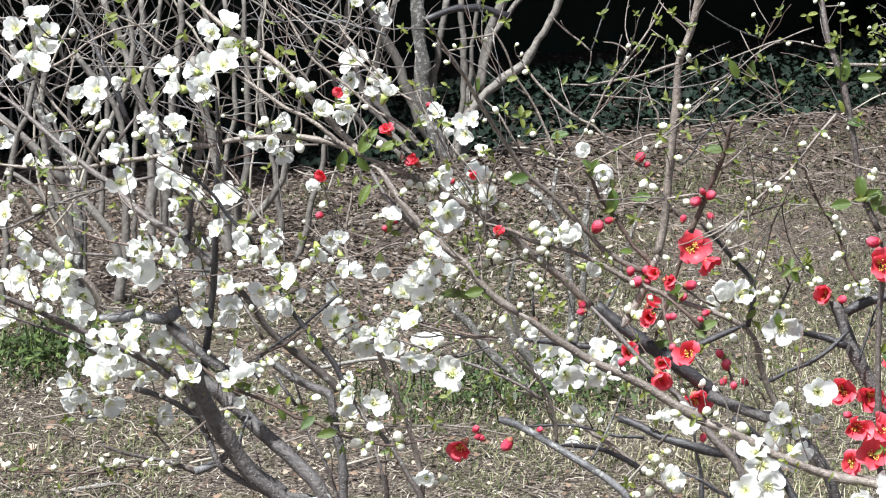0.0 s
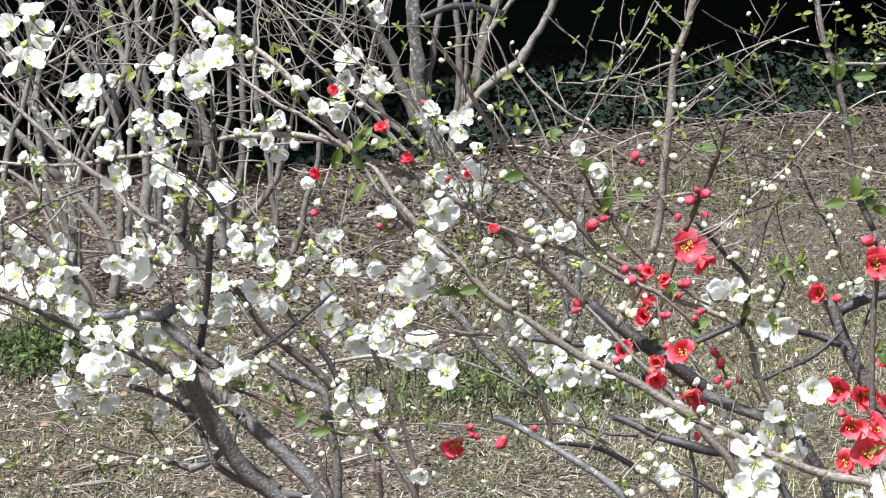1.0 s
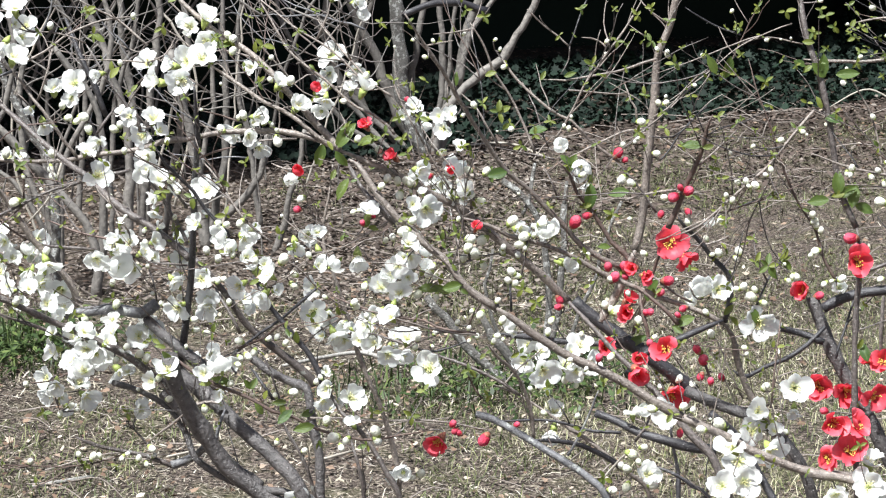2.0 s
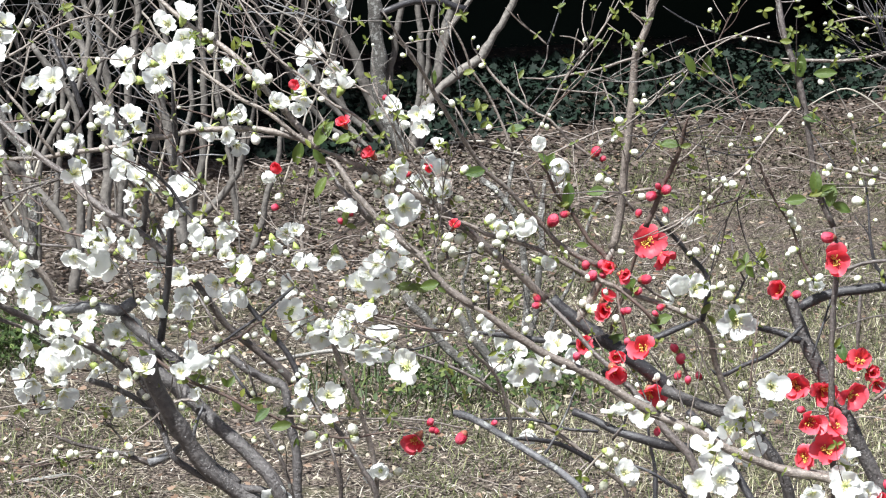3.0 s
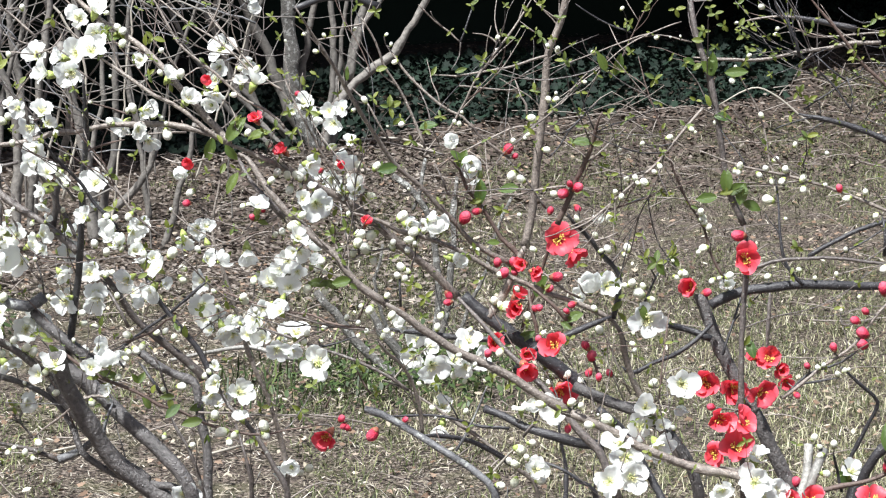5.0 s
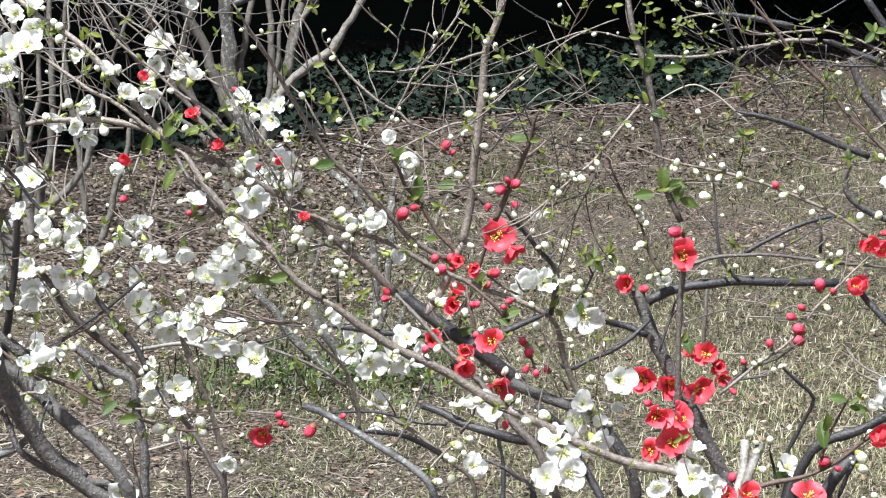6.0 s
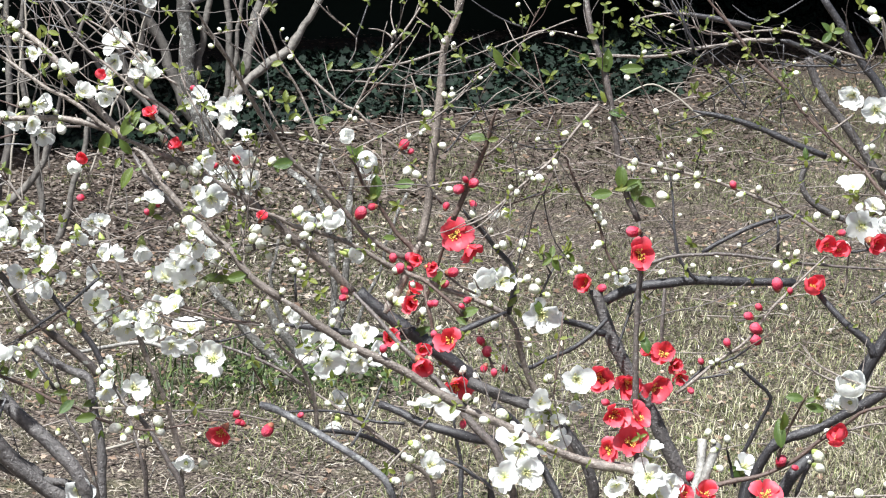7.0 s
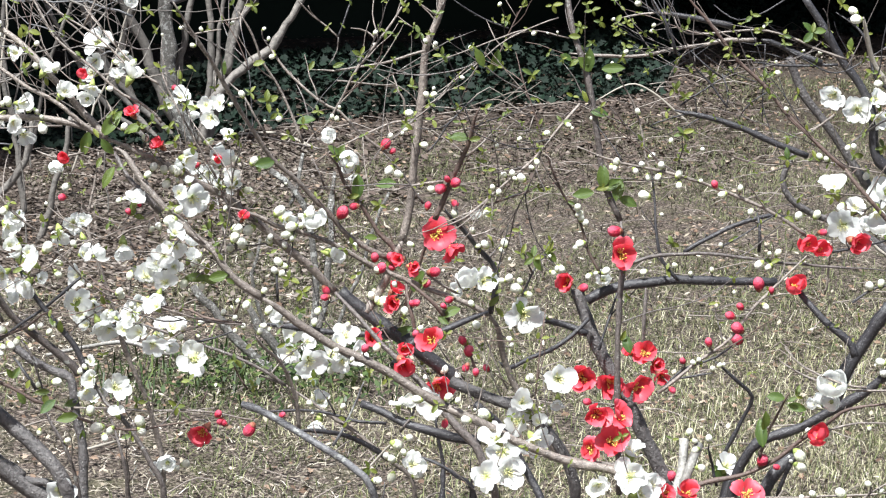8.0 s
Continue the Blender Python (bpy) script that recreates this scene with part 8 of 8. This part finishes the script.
bud(right, "white", (.93, 3.652, .895), 15, 61)
bud(right, "white", (.619, 3.334, 1.025), 10.5, 28)
bud(right, "white", (.515, 2.713, 1.103), 9.5, 102)
bud(right, "white", (.598, 3.338, 1.084), 9.5, 126)
bud(right, "white", (.464, 2.708, 1.106), 8.5, 98)
bud(right, "white", (.459, 2.708, 1.101), 7.5, -92)
bud(right, "white", (.557, 3.332, 1.13), 9.4, -116)
bud(right, "white", (.634, 3.442, 1.19), 7.6, 56)
bud(right, "white", (.61, 3.438, 1.22), 10.9, 172)
bud(right, "white", (.803, 3.51, 1.185), 5.9, 103)
bud(right, "white", (.56, 2.717, 1.086), 5.6, 1)
bud(right, "white", (.636, 3.336, .945), 6, 18)
cluster(right, "red", (.682, 2.709, 1.018), 18.3, -10, 0, 62)
cluster(right, "red", (.707, 2.754, 1.004), 17.6, 10, -10, 60)
bud(right, "red", (.865, 3.359, .919), 12.5, 18)
cluster(right, "red", (.745, 2.757, 1.014), 43.4, 10, 0, 56)
bud(right, "white", (.872, 3.362, .903), 11, 158)
bud(right, "white", (.719, 2.76, 1), 10.2, 161)
bud(right, "red", (.782, 3.369, .844), 20.6, 114)
bud(right, "red", (.635, 2.672, .973), 8.5, 107)
cluster(right, "red", (.844, 3.423, .829), 28, 0, 10, 70)
bud(right, "white", (.633, 2.729, .991), 11.7, -127)
bud(right, "white", (.644, 2.729, .988), 10, -134)
bud(right, "white", (.644, 2.729, 1.003), 6.4, 86)
bud(right, "white", (.654, 2.73, 1.004), 10, 79)
bud(right, "red", (.601, 2.67, .955), 10.1, 143)
bud(right, "red", (.59, 2.669, .945), 11.9, 146)
bud(right, "red", (.599, 2.669, .931), 16.4, 145)
bud(right, "white", (.629, 2.671, .955), 9.3, -47)
bud(right, "white", (.747, 3.363, .834), 6.4, -107)
cluster(right, "white", (.891, 3.433, 1.101), 55.1, -20, 0, 50)
cluster(right, "white", (.971, 3.617, 1.058), 53.3, -5, 0, 22)
cluster(right, "white", (.997, 3.617, 1.072), 40.6, 10, 20, 55)
cluster(right, "white", (.999, 3.616, 1.045), 43, 30, -10, 32)
bud(right, "white", (.825, 2.977, 1.167), 12.9, -175)
cluster(right, "white", (.701, 2.674, 1.083), 38.3, -10, 30, 32)
cluster(right, "white", (.969, 3.646, .881), 57.8, -10, 0, 20)
cluster(right, "white", (.721, 2.669, 1.064), 27.2, 20, 40, 20)
bud(right, "white", (.966, 3.652, .907), 15.7, -142)
cluster(right, "white", (1.024, 3.655, .931), 58.5, 0, 10, 26)
cluster(right, "white", (.747, 2.671, 1.062), 31.4, 0, -40, 24)
cluster(right, "white", (.786, 2.801, 1.018), 22, 0, 10, 66)
bud(right, "white", (1.004, 3.661, .953), 14, -126)
bud(right, "white", (.792, 2.989, 1.253), 13, 150)
bud(right, "white", (.787, 2.954, 1.246), 15.7, -177)
bud(right, "white", (.935, 3.516, 1.015), 10.2, -114)
bud(right, "white", (.944, 3.517, 1.016), 11.4, 120)
bud(right, "white", (.889, 3.494, 1.005), 10.9, 125)
bud(right, "white", (.899, 3.494, 1.001), 9.7, 122)
bud(right, "white", (.921, 3.307, .855), 14.6, 114)
bud(right, "white", (.935, 3.302, .86), 12.5, 80)
leaf(white, (-.093, 3.075, 1.091), 37.4, 55)
leaf(white, (-.066, 3.088, 1.084), 30.7, 25)
leaf(white, (-.131, 3.262, 1.042), 29.1, 75)
leaf(white, (-.087, 2.74, 1.11), 21.5, 300)
leaf(white, (-.102, 3.27, .995), 31.8, 240)
leaf(white, (-.13, 3.262, 1.033), 16.1, 260)
leaf(white, (-.111, 3.075, 1.079), 13.5, 120)
leaf(white, (-.114, 3.272, 1.014), 14.8, 250)
leaf(white, (-.21, 3.239, .893), 17, 60)
leaf(white, (-.215, 3.237, .878), 15, 20)
leaf(white, (-.135, 2.879, .774), 26, 185)
leaf(white, (-.156, 3.446, .652), 19.6, 200)
leaf(white, (-.157, 2.872, .789), 23.2, 220)
leaf(white, (-.163, 2.876, .805), 16.6, 175)
leaf(white, (-.16, 2.875, .797), 15.3, 100)
leaf(white, (-.141, 3.438, .607), 17.6, 270)
leaf(white, (-.186, 2.867, .799), 16.5, 110)
leaf(white, (-.197, 3.153, .748), 12.1, 80)
leaf(white, (-.229, 2.859, .835), 22.3, 160)
leaf(white, (-.219, 3.159, .76), 18, 130)
leaf(white, (-.212, 3.156, .762), 16.8, 60)
leaf(white, (-.247, 2.857, .832), 14.4, 170)
leaf(white, (-.121, 3.224, .761), 15.6, 10)
leaf(white, (-.16, 3.213, .809), 16.6, 100)
leaf(white, (-.29, 2.845, .867), 16.3, 130)
leaf(white, (-.288, 2.935, .855), 15.3, 70)
leaf(white, (-.307, 2.941, .857), 13.5, 160)
leaf(white, (-.288, 2.847, .859), 14.3, 190)
leaf(white, (.011, 3.192, .879), 26.4, 175)
leaf(white, (.027, 3.191, .878), 24.2, 150)
leaf(white, (.035, 2.71, .975), 23.2, 10)
leaf(white, (.026, 3.191, .891), 15.2, 80)
leaf(white, (.047, 2.709, .97), 11, 330)
leaf(right, (.215, 3.185, .999), 35.5, 265)
leaf(right, (.209, 3.186, .988), 16.4, 200)
leaf(white, (.206, 3.446, 1.004), 27.3, 75)
leaf(white, (.198, 3.446, 1.01), 19.6, 130)
leaf(red, (.296, 3.176, .886), 23.8, 60)
leaf(red, (.289, 3.18, .874), 17.4, 100)
leaf(red, (.296, 2.788, .922), 23.9, 200)
leaf(red, (.277, 3.19, .812), 27.1, 30)
leaf(red, (.288, 2.788, .912), 14.7, 150)
leaf(red, (.258, 3.195, .901), 13.8, 100)
leaf(right, (.302, 2.808, 1.118), 23.7, 175)
leaf(right, (.32, 2.806, 1.116), 13.2, 5)
leaf(red, (.317, 2.761, 1.212), 23, 115)
leaf(red, (.413, 3.409, 1.141), 32.2, 70)
leaf(red, (.404, 3.408, 1.129), 14.1, 90)
tuft(red, (.425, 3.375, 1.159), 16.1, 4)
tuft(red, (.438, 3.494, 1.184), 17.7, 4)
tuft(red, (.449, 3.405, 1.221), 18.1, 4)
tuft(right, (.425, 2.751, 1.246), 18.5, 5)
leaf(right, (.435, 2.742, 1.213), 27.8, 92)
leaf(right, (.431, 2.741, 1.209), 22.8, 130)
leaf(right, (.561, 3.33, 1.142), 31.5, 8)
leaf(right, (.516, 3.451, 1.143), 20.2, 160)
leaf(right, (.526, 3.45, 1.136), 16.1, 200)
leaf(right, (.419, 2.747, 1.239), 13.3, 180)
tuft(red, (.397, 2.774, 1.267), 15.6, 3)
leaf(right, (.432, 2.737, 1.174), 14.2, 110)
leaf(right, (.448, 2.735, 1.157), 20, 0)
leaf(right, (.454, 2.731, 1.087), 26.9, 95)
leaf(right, (.464, 2.731, 1.078), 22.1, 40)
leaf(right, (.471, 2.731, 1.074), 27.9, 85)
leaf(red, (.526, 3.317, .975), 28, 185)
leaf(right, (.483, 2.73, 1.06), 21.9, 350)
leaf(right, (.455, 2.731, 1.075), 15.2, 200)
tuft(red, (.459, 3.299, .888), 24.7, 5)
tuft(red, (.483, 3.332, .891), 22.8, 5)
tuft(red, (.441, 3.297, .894), 17.4, 3)
tuft(red, (.441, 3.313, .922), 14.1, 3)
leaf(red, (.445, 3.309, .821), 24.5, 100)
leaf(right, (.366, 2.961, .899), 16.6, 60)
leaf(right, (.374, 2.961, .886), 14.3, 120)
tuft(white, (.075, 3.03, 1.238), 14.7, 5)
tuft(red, (.055, 3.181, 1.234), 13.2, 3)
leaf(white, (.042, 3.079, 1.16), 17.3, 90)
leaf(white, (.083, 3.043, 1.171), 15.2, 30)
tuft(red, (.076, 3.133, 1.122), 15.4, 4)
leaf(white, (.095, 3.13, 1.037), 27.5, 185)
tuft(white, (.086, 3.158, 1.029), 14, 3)
tuft(white, (.112, 2.739, .964), 15.9, 4)
tuft(white, (.124, 2.675, .962), 14.5, 4)
tuft(red, (.162, 3.166, 1.096), 15.4, 4)
leaf(red, (.146, 3.163, 1.088), 24.1, 20)
leaf(white, (.166, 3.458, 1.124), 15.2, 60)
leaf(white, (.203, 3.464, 1.125), 17, 20)
tuft(white, (.213, 3.162, 1.168), 14.5, 4)
leaf(right, (.234, 3.193, .934), 18, 170)
leaf(right, (.225, 2.848, 1.058), 22.4, 180)
tuft(white, (.307, 3.469, 1.053), 18.9, 4)
tuft(white, (.269, 3.175, 1.228), 15.4, 4)
tuft(red, (.312, 3.459, 1.214), 17.2, 3)
tuft(red, (.338, 3.465, 1.195), 15.4, 3)
tuft(red, (.369, 3.471, 1.093), 14, 4)
tuft(red, (.311, 2.759, 1.195), 11.3, 3)
tuft(red, (.269, 2.794, 1.136), 12.3, 3)
tuft(red, (.315, 3.56, 1.083), 16.2, 4)
tuft(red, (.208, 3.343, 1.22), 15.4, 3)
tuft(white, (.258, 3.169, 1.192), 11.8, 3)
tuft(white, (-.363, 2.811, 1.235), 18.2, 4)
leaf(white, (-.337, 2.781, 1.199), 15.4, 60)
leaf(white, (-.374, 3.063, 1.175), 13.7, 100)
tuft(white, (-.324, 2.78, 1.174), 11.4, 3)
leaf(white, (-.308, 3.16, 1.25), 15.2, 40)
tuft(white, (-.316, 3.099, 1.218), 15.6, 3)
leaf(white, (-.247, 3.128, 1.197), 25.1, 10)
tuft(white, (-.236, 3.129, 1.2), 15.7, 3)
tuft(white, (-.194, 3.116, 1.195), 19.4, 3)
leaf(white, (-.204, 3.116, 1.194), 14.8, 100)
tuft(white, (-.258, 3.093, 1.173), 12.3, 3)
tuft(white, (-.173, 3.1, 1.14), 17, 3)
tuft(white, (-.151, 3.095, 1.213), 12.1, 3)
tuft(white, (-.044, 2.747, 1.255), 11.6, 4)
tuft(white, (-.042, 3.157, 1.194), 14.2, 4)
tuft(white, (-.016, 3.042, 1.228), 12.4, 3)
tuft(white, (-.054, 3.08, 1.154), 12.3, 3)
tuft(white, (-.009, 3.146, 1.135), 15.6, 3)
tuft(white, (-.028, 3.141, 1.103), 13.8, 4)
tuft(white, (-.044, 3.078, 1.091), 12.5, 3)
tuft(white, (-.017, 3.136, 1.058), 14, 3)
tuft(white, (-.092, 3.073, 1.099), 12.7, 4)
tuft(white, (-.13, 3.092, 1.134), 12.2, 3)
tuft(white, (-.404, 3.068, 1.24), 15.4, 4)
tuft(white, (-.42, 2.798, 1.238), 11, 3)
tuft(white, (-.456, 2.864, 1.08), 12.6, 4)
tuft(white, (-.498, 2.941, 1.045), 14, 4)
tuft(white, (-.478, 2.955, 1.006), 12.2, 3)
tuft(white, (-.384, 2.946, 1.028), 12.9, 3)
tuft(white, (-.262, 2.882, 1.042), 16, 3)
tuft(white, (-.285, 2.91, 1.001), 14.2, 4)
tuft(white, (-.215, 2.704, 1.088), 13.6, 4)
tuft(white, (-.187, 2.69, 1.054), 12, 3)
tuft(white, (-.217, 2.799, 1.036), 16.2, 3)
tuft(white, (-.151, 2.688, 1.033), 14, 3)
tuft(white, (-.138, 2.721, 1.011), 12.5, 3)
tuft(white, (-.107, 3.264, .896), 14.3, 3)
tuft(white, (-.058, 2.758, 1.03), 16.6, 3)
tuft(white, (-.084, 2.77, 1.018), 11.7, 3)
tuft(white, (-.136, 3.274, 1.005), 13.1, 3)
tuft(white, (-.451, 2.973, .921), 14.3, 3)
tuft(white, (-.47, 2.901, .906), 12.3, 3)
tuft(white, (-.365, 2.957, .908), 15, 3)
tuft(white, (-.318, 2.949, .862), 16.7, 3)
tuft(white, (-.279, 2.859, .828), 12.2, 3)
tuft(white, (-.346, 2.924, .778), 13.7, 3)
tuft(white, (-.447, 2.943, .773), 14.8, 4)
tuft(white, (-.395, 2.906, .721), 14.1, 4)
tuft(white, (-.36, 2.92, .714), 11, 3)
tuft(white, (-.242, 2.913, .784), 11.5, 2)
tuft(white, (-.24, 2.86, .844), 15.3, 4)
tuft(white, (-.065, 3.393, .663), 19.7, 3)
tuft(white, (-.011, 3.392, .659), 17.6, 3)
tuft(white, (-.048, 3.258, .7), 14.4, 3)
tuft(white, (-.069, 3.191, .671), 17.2, 3)
tuft(white, (-.251, 3.217, .799), 12.1, 3)
tuft(white, (-.27, 2.935, .837), 13.4, 3)
tuft(white, (-.141, 3.198, .837), 13.6, 3)
tuft(white, (-.106, 3.227, .768), 13.5, 3)
tuft(white, (.023, 2.746, 1.017), 12.2, 3)
tuft(white, (.034, 2.714, .997), 12.9, 3)
tuft(white, (-.015, 2.722, 1.046), 14.7, 3)
tuft(white, (.079, 2.882, .809), 14.2, 3)
tuft(white, (.056, 2.869, .843), 15.1, 3)
tuft(white, (.125, 3.119, .807), 15.5, 2)
tuft(red, (.212, 2.831, .725), 15.9, 4)
tuft(white, (.218, 2.683, .866), 12.1, 3)
tuft(right, (.159, 3.092, .769), 14.8, 4)
tuft(red, (.21, 2.829, .838), 14.1, 3)
tuft(right, (.308, 3.211, .764), 11.6, 4)
tuft(red, (.418, 3.382, .645), 14.9, 4)
tuft(red, (.421, 2.99, .752), 14.7, 4)
tuft(red, (.291, 2.774, .896), 14.6, 4)
tuft(white, (.278, 2.952, .918), 12.7, 3)
tuft(right, (.319, 2.958, .946), 12.6, 3)
tuft(red, (.389, 3.268, .879), 14.3, 3)
tuft(right, (.328, 2.827, 1.085), 11.1, 3)
tuft(right, (.382, 2.8, 1.061), 11.3, 2)
tuft(red, (.333, 2.758, 1.058), 10.3, 2)
tuft(white, (.107, 3.051, 1.108), 15.4, 3)
tuft(right, (.125, 3.166, 1.065), 16.8, 3)
tuft(white, (.137, 3.05, 1.094), 14.3, 3)
tuft(red, (.06, 3.12, 1.064), 13.7, 3)
tuft(white, (-.003, 3.126, 1.028), 14.7, 3)
tuft(white, (.032, 3.09, 1.131), 11.3, 3)
tuft(right, (.09, 2.717, .997), 11.7, 2)
tuft(white, (.182, 2.932, .963), 13.5, 3)
tuft(white, (.156, 3.191, .894), 11.8, 2)
tuft(red, (.505, 3.32, .961), 13.6, 2)
tuft(right, (.595, 3.518, 1.182), 17.5, 3)
tuft(right, (.438, 2.754, 1.264), 12.4, 3)
tuft(right, (.595, 3.442, 1.158), 15.9, 3)
tuft(right, (.577, 3.438, 1.22), 14.3, 3)
tuft(white, (.068, 3.153, .988), 11.7, 2)
tuft(white, (.074, 2.805, .877), 10.9, 2)
tuft(right, (.873, 3.507, 1.176), 24.2, 6)
tuft(right, (.927, 3.502, 1.152), 21.2, 5)
tuft(right, (.681, 3.443, 1.089), 17.8, 5)
tuft(right, (.667, 3.443, 1.1), 16.9, 4)
tuft(right, (.79, 3.437, 1.119), 16.5, 4)
tuft(right, (.63, 2.703, 1.181), 11.9, 3)
tuft(right, (.848, 3.518, 1.026), 17.2, 3)
tuft(right, (.845, 3.498, .996), 21, 4)
tuft(right, (.882, 3.497, .999), 16.7, 3)
tuft(right, (.983, 3.664, .982), 21.7, 5)
tuft(right, (.609, 3.516, 1.184), 17.4, 4)
tuft(right, (.69, 3.655, 1.191), 16.3, 3)
tuft(right, (.799, 3.514, 1.175), 14.7, 3)
tuft(right, (.591, 3.443, 1.142), 15.9, 4)
tuft(right, (.629, 3.438, 1.153), 15.1, 4)
tuft(right, (.582, 2.702, 1.224), 11.5, 4)
tuft(right, (1.006, 3.626, 1.063), 17.3, 3)
leaf(right, (.776, 3.28, .656), 39.3, 95)
leaf(right, (.78, 3.276, .673), 27.2, 80)
tuft(right, (.816, 3.259, .709), 25.3, 3)
leaf(right, (.789, 3.261, .711), 25.7, 170)
leaf(right, (.818, 3.261, .697), 27.9, 350)
leaf(right, (.754, 3.431, .559), 33.9, 130)
leaf(right, (.481, 2.686, .909), 22.2, 110)
leaf(right, (.476, 2.686, .918), 13.1, 60)
tuft(right, (.647, 2.733, .989), 14.6, 4)
tuft(right, (1.015, 3.624, .999), 19.6, 4)
tuft(right, (.645, 3.33, .868), 14.2, 2)
tuft(right, (.569, 2.715, .876), 10.1, 2)
tuft(right, (.841, 3.32, .667), 12.2, 2)
tuft(right, (.789, 3.414, .707), 13.7, 2)
tuft(right, (.656, 3.437, 1.07), 15.8, 3)
tuft(right, (.718, 3.444, 1.117), 14.1, 3)
tuft(right, (.572, 3.518, 1.184), 15.8, 4)
tuft(right, (.602, 3.518, 1.169), 14.5, 4)
tuft(right, (.686, 3.445, 1.131), 15.5, 3)
tuft(right, (.783, 3.505, 1.198), 15.8, 3)
tuft(right, (.78, 2.998, 1.257), 15.9, 4)
tuft(right, (.82, 3.502, 1.12), 15.5, 4)
tuft(right, (.893, 3.664, 1.069), 16.1, 3)
tuft(right, (.815, 2.98, 1.178), 13.6, 3)
tuft(right, (.751, 3.434, .564), 15.6, 3)
tuft(right, (.659, 3.309, .637), 12.4, 2)
tuft(right, (.903, 3.497, .992), 17, 3)
tuft(right, (.752, 3.304, .947), 11.3, 2)
tuft(right, (.906, 3.303, .812), 13.3, 2)
tuft(right, (.479, 2.692, .957), 12.1, 3)
cluster(white, "white", (-.144, 2.878, .688), 39.6, 0, 25, 30)
cluster(white, "white", (-.138, 2.895, .676), 28.7, 20, 10, 40)
